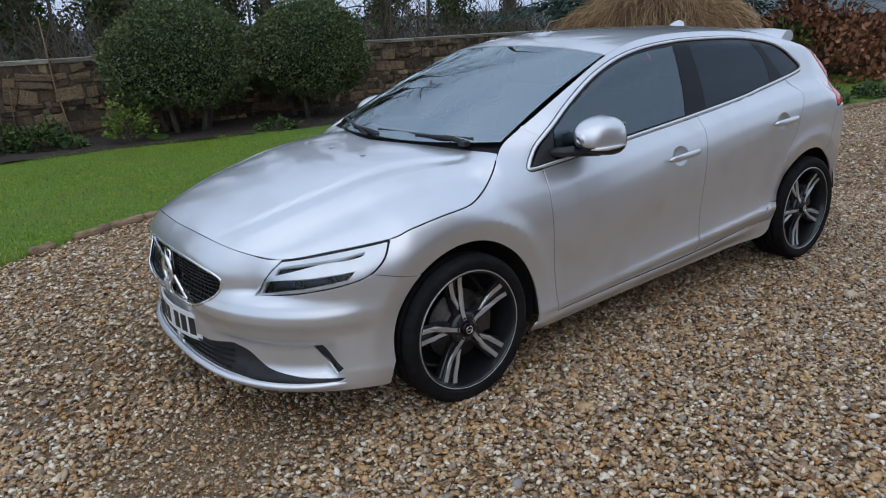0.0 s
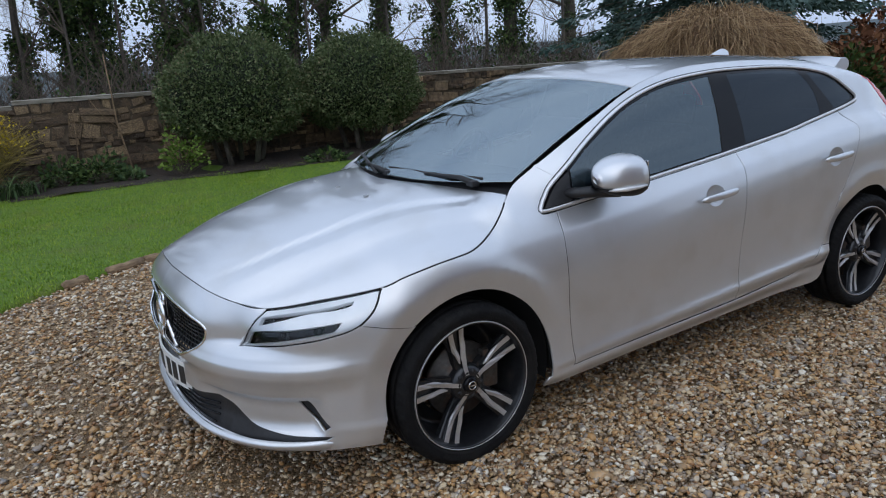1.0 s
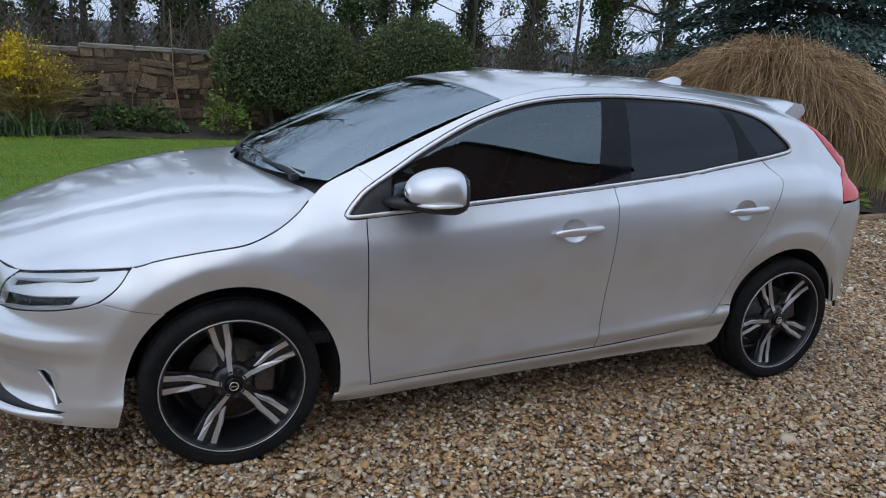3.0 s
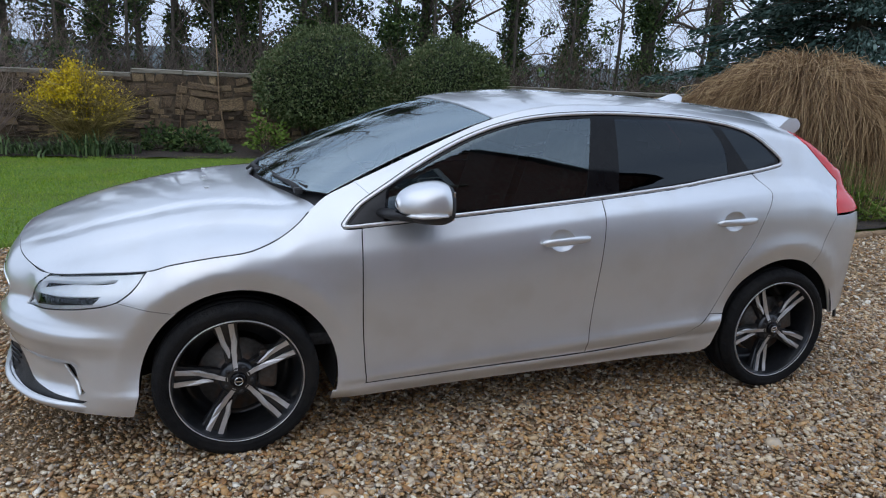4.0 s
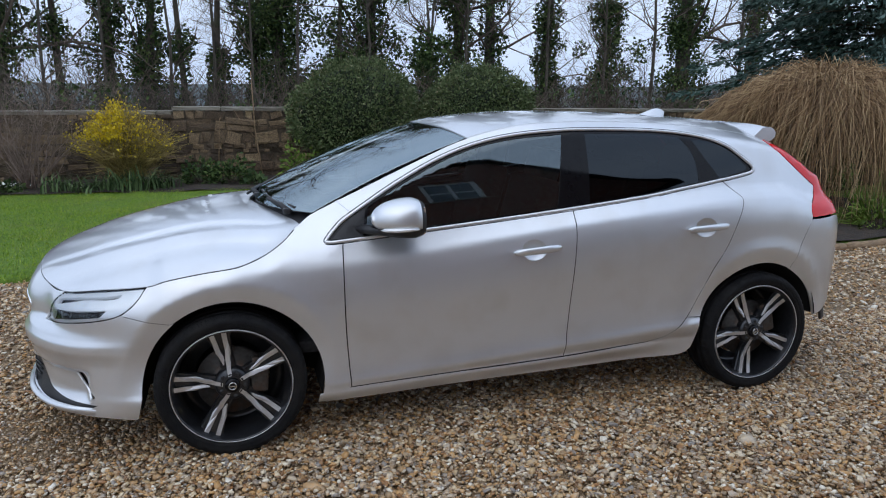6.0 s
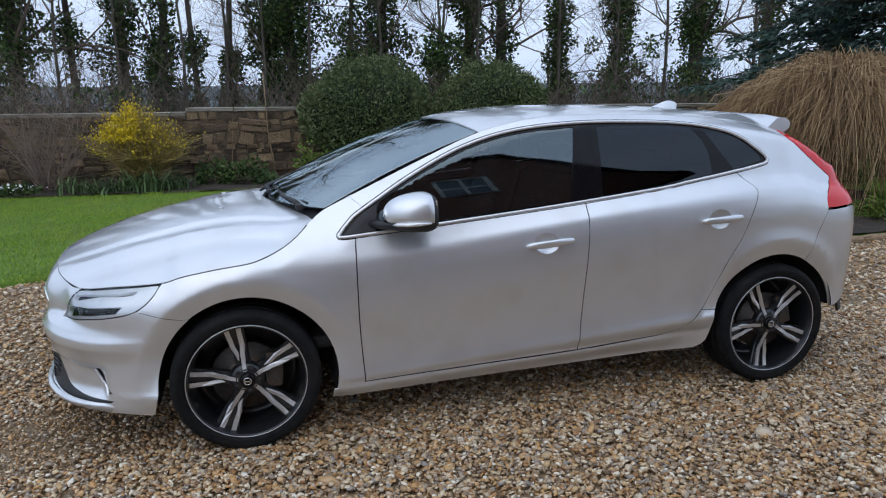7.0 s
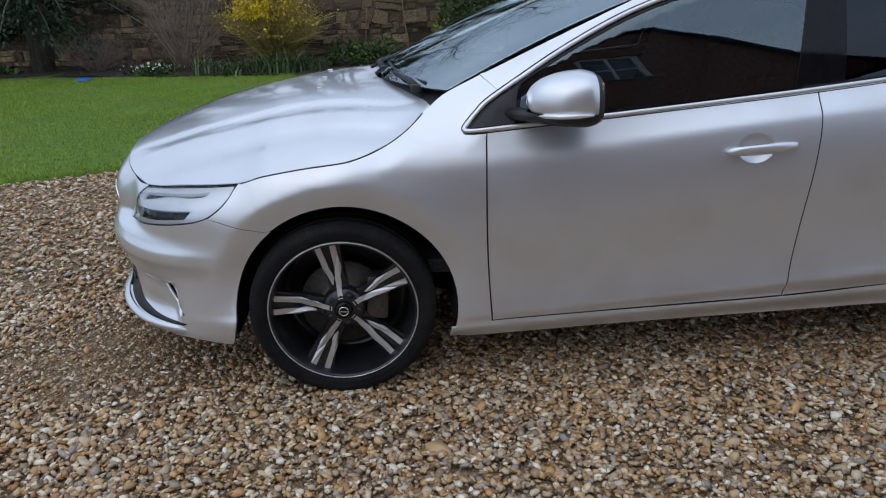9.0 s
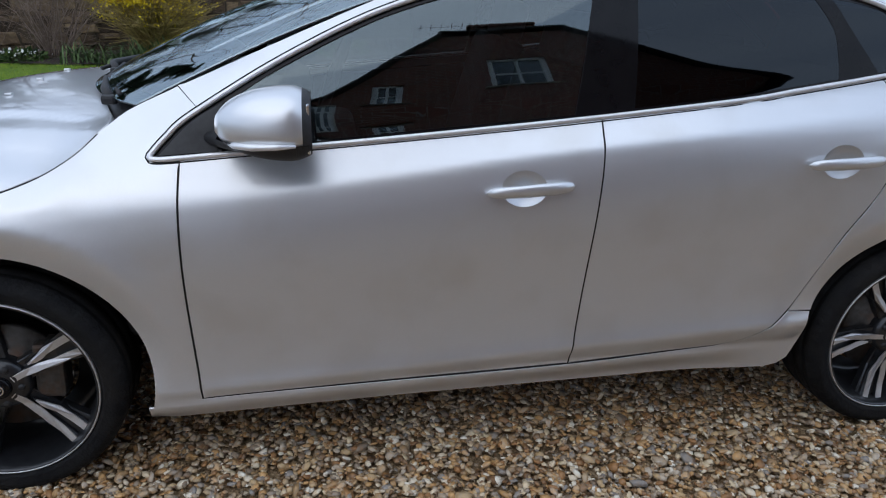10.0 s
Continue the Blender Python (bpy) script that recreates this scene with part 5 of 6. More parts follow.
        if r < RW + 0.17 and z > 0.2:
            up = smooth((z - 0.22) / 0.15)
            band = min(max((RW + 0.084 - r) / 0.084, 0.0), 1.0)
            d += (-amount * (1 - smooth((r - RW - 0.05) / 0.11)) + 0.024 * (band**1.12) * smooth((z - 0.2) / 0.3)) * up
    return d


def skin(u, z):
    """The side of the body: along the outline, and up."""
    x, w, tx, tw = plan_at(u)
    d = inset(u, z, x)
    zt = np.interp(u, TU, TZ)
    h = 0.075 + (min(max(zt - 0.82, 0.07), 0.2) - 0.075) * smooth((0.65 - x) / 0.25)
    if x < 0.1:
        h = 0.10 + (h - 0.10) * smooth((x + 0.1) / 0.2)
    g = min(max((z - zt + h) / h, 0.0), 1.25)
    if g > 0:
        d += (np.interp(u, TU, TD) - inset(u, zt, x)) * g**2.0
    return np.array((x + d * tw, -(w - d * tx), z))


def top_z(u):
    return float(np.interp(u, TU, TZ))


def along_top(u0, u1, step=0.02, gap=0.0):
    n = max(2, int(abs(u1 - u0) / step) + 1)
    return [(u, top_z(u) - gap) for u in np.linspace(u0, u1, n)]


def on_side(pts):
    """Points (x, z) on the flank into the skin's own measure."""
    return [(ux(x), z) for x, z in pts]


def at(pts):
    """Points (x, half-width, z) into the skin's own measure."""
    return [(uw(x, w)[0], z) for x, w, z in pts]


def arch(c, r, a0, a1, n=26, foot=0.0):
    """Wheel opening, widened by foot towards its rear end."""
    pts = []
    for a in np.linspace(a0, a1, n):
        q = r + foot * smooth((62 - a) / 55)
        pts.append((c[0] + q * math.cos(radians(a)), c[1] + q * math.sin(radians(a))))
    return pts


def line(pts, step=0.02):
    length = sum(math.dist(pts[i], pts[i + 1]) for i in range(len(pts) - 1))
    return [tuple(p) for p in curve_through(pts, max(3, int(length / step) + 1))]


car = new("hatchback_car", None)
tagged(car, "silver metallic five-door hatchback car with dark alloy wheels, parked on gravel", "car")

# outlines, as (u, z)
DOOR_F = line(on_side([(0.497, 0.905), (0.49, 0.787), (0.489, 0.635), (0.494, 0.48), (0.509, 0.25)]))
DOOR_B = line(on_side([(1.545, 0.288), (1.564, 0.496), (1.581, 0.746), (1.592, 0.90), (1.60, 1.0)]))
DOOR_R = line(on_side([(2.005, 0.317), (2.11, 0.346), (2.203, 0.428), (2.275, 0.545), (2.345, 0.68), (2.412, 0.789), (2.457, 0.90), (2.489, 0.981), (2.499, 1.029), (2.474, 1.062), (2.425, 1.108)]))
BELT = line(on_side([(0.505, 0.9), (0.91, 0.934), (1.25, 0.965), (1.60, 1.0), (2.0, 1.046), (2.16, 1.072), (2.30, 1.095), (2.40, 1.112), (2.49, 1.127), (2.59, 1.147)]))
DLO_TOP = line(on_side([(0.428, 0.905), (0.465, 0.945), (0.53, 1.0), (0.75, 1.131), (1.02, 1.257), (1.29, 1.330), (1.62, 1.361), (1.95, 1.361), (2.15, 1.352), (2.29, 1.336), (2.403, 1.311), (2.487, 1.275), (2.544, 1.236), (2.602, 1.191), (2.617, 1.172)]))
DLO_BOT = line(on_side([(2.613, 1.156), (2.59, 1.147), (2.49, 1.127), (2.40, 1.112), (2.30, 1.095), (2.16, 1.072), (2.0, 1.046), (1.60, 1.0), (1.25, 0.965), (0.91, 0.934), (0.505, 0.9), (0.44, 0.896), (0.426, 0.899)]))
DLO = DLO_TOP + DLO_BOT


def pillar_cut(x):
    """Where the wing's seam crosses the window frame."""
    return (ux(x), float(np.interp(ux(x), [p[0] for p in DLO_TOP], [p[1] for p in DLO_TOP])))


def cut(curve, u0, u1):
    return [p for p in curve if u0 <= p[0] <= u1]


sill_line = line(on_side([(0.366, 0.2375), (0.509, 0.25), (1.0, 0.268), (1.545, 0.288), (2.005, 0.317)]))
seam = line([(-0.4266, 0.647), (-0.3238, 0.6213), (-0.2379, 0.600)])
LAMP_LOW = [(-0.915, 0.574), (-0.82, 0.582), (-0.733, 0.592), (-0.668, 0.601), (-0.5865, 0.611), (-0.533, 0.620), (-0.472, 0.632), (-0.4266, 0.648), (-0.3795, 0.683), (-0.350, 0.717), (-0.332, 0.75)]
LAMP_IN = [(-0.836, 0.672), (-0.877, 0.626)]
u_in, u_out = -0.793, uw(-0.317, 0.811)[0]
LAMP_TIP = LAMP_LOW[0]
TAIL_F = [(2.80, 1.268), (2.90, 1.188), (2.985, 1.128), (3.06, 1.08), (3.09, 1.058), (3.06, 1.015), (2.985, 0.985), (2.955, 0.955), (2.956, 0.912)]
TAIL_SPLIT = [(2.953, 0.902), (2.918, 0.846), (2.877, 0.762), (2.845, 0.682), (2.832, 0.645)]

for flip in (False, True):
    tag = dict(parent=car, mirror=flip)
    # front wing
    wing = along_top(u_out + 0.004, ux(0.4915)) + [pillar_cut(0.5485)] + [p for p in DLO_TOP[::-1] if p[0] < ux(0.535)] + on_side([(0.420, 0.899), (0.44, 0.889)]) + [(p[0] - 0.0, p[1]) for p in DOOR_F[1:]] \
        + on_side([(0.50, 0.2445), (0.405, 0.2365)]) + on_side(arch(WF, RW, -12, 126.5, 26, 0.014)) + seam[::-1] + line(LAMP_LOW[7:])[1:-1]
    panel("front_wing", skin, shrink(wing, 0.003), material=M["paint"], step=0.026, step_b=0.02, **tag)
    # front door
    door = DOOR_F[::-1] + cut(BELT, DOOR_F[0][0] + 0.01, DOOR_B[-1][0] - 0.01) + DOOR_B[::-1] + [p for p in sill_line[::-1] if DOOR_F[-1][0] + 0.01 < p[0] < DOOR_B[0][0] - 0.01]
    c1, c2 = (ux(1.375), 0.826), (ux(2.283), 0.894)
    cup = lambda c: [(c[0] + 0.062 * math.cos(t), c[1] + 0.048 * math.sin(t)) for t in np.linspace(0, 2 * math.pi, 33)[:-1]]
    fd = panel("front_door", skin, shrink(door, 0.003), [cup(c1)], M["paint"], step_b=0.015, **tag)
    rear = DOOR_B + cut(BELT, DOOR_B[-1][0] + 0.01, DOOR_R[-1][0] - 0.01) + DOOR_R[::-1] + [p for p in sill_line[::-1] if DOOR_B[0][0] + 0.01 < p[0] < DOOR_R[0][0] - 0.01]
    rd = panel("rear_door", skin, shrink(rear, 0.003), [cup(c2)], M["paint"], step_b=0.015, **tag)
    for d_ob, c, e0, e1 in ((fd, c1, (1.268, 0.816), (1.509, 0.834)), (rd, c2, (2.172, 0.887), (2.402, 0.901))):
        def dish(r, a, c=c):
            u, z = c[0] + 0.0625 * r * math.cos(a), c[1] + 0.0485 * r * math.sin(a)
            p, n = surf_normal(skin, u, z)
            return p + n * (-0.021 * (1 - r**3) - 0.001)
        vs, fs = [], []
        for i in range(7):
            vs += [dish(0.03 + 0.97 * i / 6, 2 * math.pi * j / 28) for j in range(28)]
        fs = [(i * 28 + j, i * 28 + (j + 1) % 28, (i + 1) * 28 + (j + 1) % 28, (i + 1) * 28 + j) for i in range(6) for j in range(28)]
        vs = np.array(vs)
        if flip:
            vs[:, 1] = 2 * YC - vs[:, 1]
        else:
            fs = [tuple(reversed(f)) for f in fs]
        finish("handle_recess", vs, fs, M["paint"], d_ob)
        # bar handle with tapered ends
        vs, fs = [], []
        L = 25
        for i in range(L):
            t = i / (L - 1)
            u, z = ux(e0[0] + (e1[0] - e0[0]) * t), e0[1] + (e1[1] - e0[1]) * t
            p, n = surf_normal(skin, u, z)
            end = math.sqrt(max(0.0, 1 - (2 * t - 1)**8))
            hh, hd = 0.0165 * end * (0.86 + 0.14 * math.cos(math.pi * (t - 0.55))) + 0.0008, 0.011 * end + 0.0008
            mid = p + n * (0.010 + 0.020 * math.sin(math.pi * min(max(t, 0.0), 1.0))**0.5)
            for j in range(12):
                a = 2 * math.pi * j / 12
                vs.append(mid + n * hd * math.cos(a) + np.array((0, 0, 1)) * hh * math.sin(a))
        fs = [(i * 12 + j, i * 12 + (j + 1) % 12, (i + 1) * 12 + (j + 1) % 12, (i + 1) * 12 + j) for i in range(L - 1) for j in range(12)]
        vs = np.array(vs)
        if flip:
            vs[:, 1] = 2 * YC - vs[:, 1]
            fs = [tuple(reversed(f)) for f in fs]
        finish("door_handle", vs, fs, M["paint"], d_ob)
    # sill below the doors
    sill = [(ux(x), bottom(x)) for x in np.linspace(0.362, 2.19, 60)] + on_side([(2.235, 0.240), (2.264, 0.262), (2.283, 0.305), (2.292, 0.36), (2.298, 0.4285), (2.213, 0.438)]) + [p for p in DOOR_R[::-1] if p[0] < ux(2.2)] + [p for p in sill_line[::-1] if p[0] < DOOR_R[0][0] - 0.01]
    panel("side_sill", skin, shrink(sill, 0.003), material=M["paint"], step_b=0.008, **tag)
    # pillar, roof rail and rear quarter in one pressing
    quarter = along_top(ux(0.4885), uw(2.80, 0.54)[0]) \
        + line(TAIL_F, 0.02) + line(TAIL_SPLIT) + on_side(arch(WR, RW, 60, 163)) + on_side([(2.213, 0.437)]) \
        + [(p[0] + 0.0, p[1]) for p in DOOR_R if p[0] > ux(2.23)] + cut(BELT, DOOR_R[-1][0] + 0.01, 9)[0:-1] + DLO_BOT[:1] + [p for p in DLO_TOP[::-1] if p[0] > ux(0.56)] + [pillar_cut(0.5455)]
    panel("body_side", skin, shrink(quarter, 0.003), material=M["paint"], step=0.03, step_b=0.02, **tag)
    # windows: black surround, panes, bright strip
    wf = smooth_outline(on_side([(0.60, 0.915), (0.62, 1.035), (0.77, 1.125), (1.03, 1.245), (1.29, 1.315), (1.60, 1.345), (1.56, 1.16), (1.527, 1.006), (0.91, 0.947)]), 0.02, (0, 1, 5, 7))
    wr = smooth_outline(on_side([(1.695, 1.024), (1.71, 1.2), (1.72, 1.346), (1.95, 1.346), (2.1, 1.342), (2.227, 1.328), (2.281, 1.242), (2.292, 1.174), (2.294, 1.106), (2.0, 1.06)]), 0.02, (0, 2, 5, 8))
    wq = smooth_outline(on_side([(2.414, 1.124), (2.35, 1.215), (2.285, 1.319), (2.368, 1.307), (2.456, 1.28), (2.513, 1.246), (2.585, 1.178), (2.577, 1.163), (2.49, 1.14)]), 0.02, (0, 2, 6, 7))
    panel("window_surround", skin, shrink(DLO, 0.003), [wf, wr, wq], M["gloss_black"], off=-0.004, **tag)
    panel("front_side_window", skin, shrink(wf, 0.0005), material=M["front_glass"], off=-0.007, thick=0.004, step=0.024, **tag)
    panel("rear_side_window", skin, shrink(wr, 0.0005), material=M["privacy"], off=-0.005, thick=0.004, step=0.024, **tag)
    panel("quarter_window", skin, shrink(wq, 0.0005), material=M["privacy"], off=-0.005, thick=0.004, step=0.024, **tag)
    strip = resample(DLO, 0.025)
    sp = [surf_normal(skin, *p) for p in strip]
    pts = np.array([p + n * 0.001 for p, n in sp])
    if flip:
        pts[:, 1] = 2 * YC - pts[:, 1]
    tv, tf = tube(pts, 0.0075, 8, closed=True)
    finish("window_strip", tv, tf, M["strip"], car)
    gasket = [surf_normal(skin, *p) for p in resample(shrink(DLO, -0.0092), 0.025)]
    pts = np.array([p - n * 0.0012 for p, n in gasket])
    if flip:
        pts[:, 1] = 2 * YC - pts[:, 1]
    finish("window_gasket", *tube(pts, 0.0026, 6, closed=True), M["dark"], car)
    # inner shell, an added dark sheet that closes the gaps and blocks stray light
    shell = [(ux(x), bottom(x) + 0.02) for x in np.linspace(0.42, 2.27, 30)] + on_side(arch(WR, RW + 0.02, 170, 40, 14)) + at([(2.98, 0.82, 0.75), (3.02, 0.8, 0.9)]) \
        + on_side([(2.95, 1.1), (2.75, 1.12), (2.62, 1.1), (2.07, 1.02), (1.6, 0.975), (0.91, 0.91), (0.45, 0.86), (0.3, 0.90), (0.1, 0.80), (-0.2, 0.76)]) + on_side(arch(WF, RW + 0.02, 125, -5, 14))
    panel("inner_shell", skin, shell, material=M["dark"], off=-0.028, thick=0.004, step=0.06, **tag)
    # headlamp
    lamp_top = along_top(u_in, u_out, 0.02, 0.0)
    lamp = line(LAMP_LOW) + lamp_top[::-1][1:-1] + line([(u_in, top_z(u_in))] + LAMP_IN + [LAMP_TIP])[:-1]
    lamp = shrink(lamp, 0.003)
    hl = panel("headlamp_housing", skin, lamp, material=M["gloss_black"], off=-0.035, **tag)
    panel("lens_cover", skin, lamp, material=M["lamp_glass"], off=-0.001, thick=0.036, parent=hl, mirror=flip)
    dark_up = smooth_outline([(-0.806, 0.682), (-0.757, 0.692), (-0.65, 0.7035), (-0.544, 0.713), (-0.430, 0.727), (-0.446, 0.714), (-0.501, 0.7055), (-0.618, 0.697), (-0.73, 0.676), (-0.822, 0.655)], 0.015, (0, 4, 9))
    dark_low = smooth_outline([(-0.858, 0.629), (-0.77, 0.645), (-0.65, 0.656), (-0.488, 0.6695), (-0.519, 0.636), (-0.60, 0.625), (-0.70, 0.609), (-0.80, 0.594), (-0.893, 0.583)], 0.015, (0, 3, 4, 8))
    panel("reflector_surround", skin, shrink(lamp, 0.0015), [dark_up, dark_low], M["white_lamp"], off=-0.006, thick=0.02, parent=hl, mirror=flip, step=0.02)
    for tri_ in ([(-0.594, 0.699), (-0.560, 0.702), (-0.589, 0.7085)], [(-0.502, 0.7065), (-0.470, 0.711), (-0.496, 0.7165)]):
        panel("light_prism", skin, resample(tri_, 0.012), material=M["rim_bright"], off=-0.026, thick=0.007, parent=hl, mirror=flip, step=0.01)
    for u_, z_ in ((-0.719, 0.632), (-0.575, 0.645)):
        p, n = surf_normal(skin, u_, z_)
        c = p - n * 0.034
        if flip:
            c[1], n[1] = 2 * YC - c[1], -n[1]
        turn = Vector(n).to_track_quat("Z", "Y").to_matrix().to_4x4()
        bm = bmesh.new()
        bmesh.ops.create_uvsphere(bm, u_segments=14, v_segments=8, radius=0.017)
        bmesh.ops.translate(bm, verts=bm.verts, vec=c)
        lens = part("projector_lens", bm, M["gloss_black"], hl, smooth=True)
        bm = bmesh.new()
        for k in range(8):
            q0, q1 = math.pi * k / 4, math.pi * (k + 0.75) / 4
            vs_ = [bm.verts.new(turn @ Vector((r_ * math.cos(q), r_ * math.sin(q), h_)) + Vector(c)) for q, r_, h_ in ((q0, 0.017, 0.006), (q1, 0.017, 0.006), (q1, 0.022, 0.002), (q0, 0.022, 0.002))]
            bm.faces.new(vs_)
        part("bezel", bm, M["rim_dark"], lens)
    # tail lamp
    tl = line(TAIL_F, 0.02) + [(3.05, 0.912), (3.13, 0.914), (3.21, 0.916)] + along_top(uw(3.21, 0.64)[0], uw(2.84, 0.54)[0], 0.03)
    panel("tail_lamp", skin, shrink(tl, 0.002), material=M["tail_red"], off=0.002, **tag)
    # tail side of the rear bumper and hatch flank
    rb = line(TAIL_SPLIT) + on_side(arch(WR, RW, 60, 7, 16, 0.032))[1:] + [(u, rear_low(plan_at(u)[0])) for u in np.linspace(ux(3.06), U1, 40)] \
        + along_top(U1, uw(3.25, 0.665)[0])[0:] + [(3.21, 0.906), (3.13, 0.904), (3.05, 0.902)]
    rb_ob = rb

panel("rear_bumper", skin, shrink(rb_ob, 0.0015), material=M["paint"], parent=car, both=True)
# front bumper with its openings
u_g = lambda w: uw(float(np.interp(w, PLAN[:1040, 1], PLAN[:1040, 0])), w)[0]
fb = [(U0, top_z(U0))] + along_top(U0 + 0.02, u_in)[:-1] + [(u_in, top_z(u_in))] + LAMP_IN + line(LAMP_LOW[:8])[0:] + seam[1:] \
    + on_side(arch(WF, RW, 128, 183, 14)) + [(ux(-0.385), 0.2)] + [(u, bottom(plan_at(u)[0])) for u in np.linspace(ux(-0.40), U0, 40)]
grille = [(u_g(0.005), 0.672), (u_g(0.2), 0.668), (u_g(0.36), 0.652), (u_g(0.425), 0.632), (u_g(0.435), 0.605), (u_g(0.40), 0.555), (u_g(0.27), 0.492), (u_g(0.22), 0.483), (u_g(0.005), 0.478)]
grille_l = smooth_outline(grille, 0.02, (0, 8))
intake = [(u_g(0.005), 0.345), (u_g(0.3), 0.352), (u_g(0.44), 0.362), (u_g(0.52), 0.345), (u_g(0.60), 0.290), (u_g(0.70), 0.268), (u_g(0.815), 0.259), (u_g(0.80), 0.243), (u_g(0.6), 0.236), (u_g(0.45), 0.243), (u_g(0.2), 0.243), (u_g(0.005), 0.243)]
intake_l = smooth_outline(intake, 0.02, (0, 2, 6, 7, 11))
fog = [(-0.682, 0.386), (-0.640, 0.388), (-0.562, 0.292), (-0.592, 0.278)]
fog_l = smooth_outline(fog, 0.012, (0, 1, 2, 3))
# the openings reach the middle, so the half sheet is notched there
mid_z = [0.672, 0.478, 0.335, 0.243]
fb_notched = [p for p in fb]
end = [(U0, 0.243 - 0.001)] + [p for p in intake_l[::-1]][:-1] + [intake_l[0], (U0, 0.345)] + [(U0, 0.40)] + [(U0, 0.478)] + grille_l[::-1][:] + [(U0, 0.672)]
fb_full = fb_notched + end
panel("front_bumper", skin, fb_full, [fog_l], M["paint"], car, both=True, step=0.026, step_b=0.011)
panel("grille_backing", skin, [(U0, 0.478)] + grille_l[::-1] + [(U0, 0.672)], material=M["dark"], parent=car, both=True, off=-0.05)
panel("lower_intake", skin, [(U0, 0.243)] + intake_l[::-1] + [(U0, 0.345)], material=M["black_plastic"], parent=car, both=True, off=-0.010)
for flip in (False, True):
    panel("fog_slot", skin, shrink(fog_l, 0.0005), material=M["black_plastic"], parent=car, mirror=flip, off=-0.018)

# bonnet
nose = [(x, -w) for x, w, z in TOP[:6]]
side_b = [tuple(skin(u, top_z(u))[:2]) for u in np.linspace(uw(-0.674, 0.598)[0], uw(0.318, 0.70)[0], 56)]
rear_b = [side_b[-1], (0.303, -0.6), (0.262, -0.477), (0.2, -0.3), (0.15, -0.12), (0.128, YC)]
half = line(nose, 0.02)[:-1] + side_b + line(rear_b, 0.02)[1:]
bon = half + [(x, 2 * YC - y) for x, y in half[::-1][1:-1]]
panel("bonnet", bonnet, shrink(bon, 0.0035), material=M["paint"], parent=car, step=0.017, thick=0.02)


# windscreen
def screen(s, t):
    a = abs(s)
    xb, zb = 0.15 + 0.235 * a**2.6, 1.004 + 0.008 * a**2
    xt, zt = 1.062 + 0.066 * a**2.2, 1.372 - 0.044 * a**2.4
    wb, wt = 0.695, 0.607
    p = np.array((xb + (xt - xb) * t, YC + s * (wb + (wt - wb) * t), zb + (zt - zb) * t))
    bulge = 0.040 * math.sin(math.pi * min(max(t, 0), 1)) * (1 - 0.6 * a**2)
    return p + np.array((-0.36, 0, 0.93)) * bulge


def sq(s0, t0, s1, t1, n=24):
    return resample([(s0, t0), (s1, t0), (s1, t1), (s0, t1)], 2.0 / n)


panel("windscreen", screen, sq(-0.985, 0.0, 0.985, 0.99), material=M["screen_glass"], parent=car, step=0.06, thick=0.005, out_sign=-1)
edge_out, edge_in = sq(-0.985, 0.0, 0.985, 0.99, 60), sq(-0.957, 0.07, 0.957, 0.955, 60)
panel("windscreen_border", screen, edge_out, [edge_in], M["gloss_black"], car, step=0.05, thick=0.002, off=-0.006, out_sign=-1)

# roof
roof_mid = table([(1.0, 1.352), (1.06, 1.377), (1.25, 1.408), (1.67, 1.436), (2.1, 1.432), (2.5, 1.411), (2.8, 1.388), (3.02, 1.355)], 1.0, 3.02)
t_sort = top_pts[(top_pts[:, 0] > 0.9) & (top_pts[:, 0] < 3.0)]
roof_half = lambda x: float(np.interp(x, t_sort[:, 0], t_sort[:, 1])) + YC
roof_edge = lambda x: float(np.interp(x, t_sort[:, 0], t_sort[:, 2]))


def roof(x, y):
    t = min(abs(y - YC) / roof_half(x), 1.1)
    ze = roof_edge(x)
    return np.array((x, y, ze + (roof_mid(x) - ze) * (1 - t**2.6)))


front_e = [(1.062 + 0.066 * abs(s)**2.2, YC + s * 0.607) for s in np.linspace(-1, 1, 40)]
left_e = [(x, -(roof_half(x) - YC)) for x in np.linspace(1.14, 2.80, 70)]
right_e = [(x, 2 * YC - y) for x, y in left_e]
rf = front_e[::-1] + left_e + [(2.82, y) for y in np.linspace(-0.5, 0.56, 25)] + right_e[::-1]
panel("roof", roof, shrink(rf, 0.003), material=M["paint"], parent=car, step=0.05)

# black seal tubes added in the shut lines to stand for the gaps' shade
def shade_tube(surf, pts, depth=0.006, r=0.0042, flip=False):
    q = []
    for a, b in pts:
        p, n = surf_normal(surf, a, b)
        p = p - n * depth
        q.append((p[0], 2 * YC - p[1] if flip else p[1], p[2]))
    finish("shut_line_seal", *tube(q, r, 6), M["dark"], car)


for flip in (False, True):
    for pts in (DOOR_F, DOOR_B, DOOR_R, [p for p in sill_line if p[0] > ux(0.42)], seam, TAIL_F, TAIL_SPLIT, along_top(u_out + 0.01, ux(0.3)), line(LAMP_LOW), along_top(U0, u_out)):
        shade_tube(skin, pts, flip=flip)


# ---- the car: wheels ----
def revolve(profile, seg, fn=None):
    """Verts and faces of a ring swept round the wheel's axle: profile of (radius, outwards)."""
    n = len(profile)
    vs, fs = [], []
    for i in range(seg):
        a = 2 * math.pi * i / seg
        for j, (r, o) in enumerate(profile):
            if fn:
                r, o = fn(i, j, r, o)
            vs.append((r * math.sin(a), -o, r * math.cos(a)))
    for i in range(seg):
        k = (i + 1) % seg
        for j in range(n - 1):
            fs.append((i * n + j, i * n + j + 1, k * n + j + 1, k * n + j))
    return vs, fs


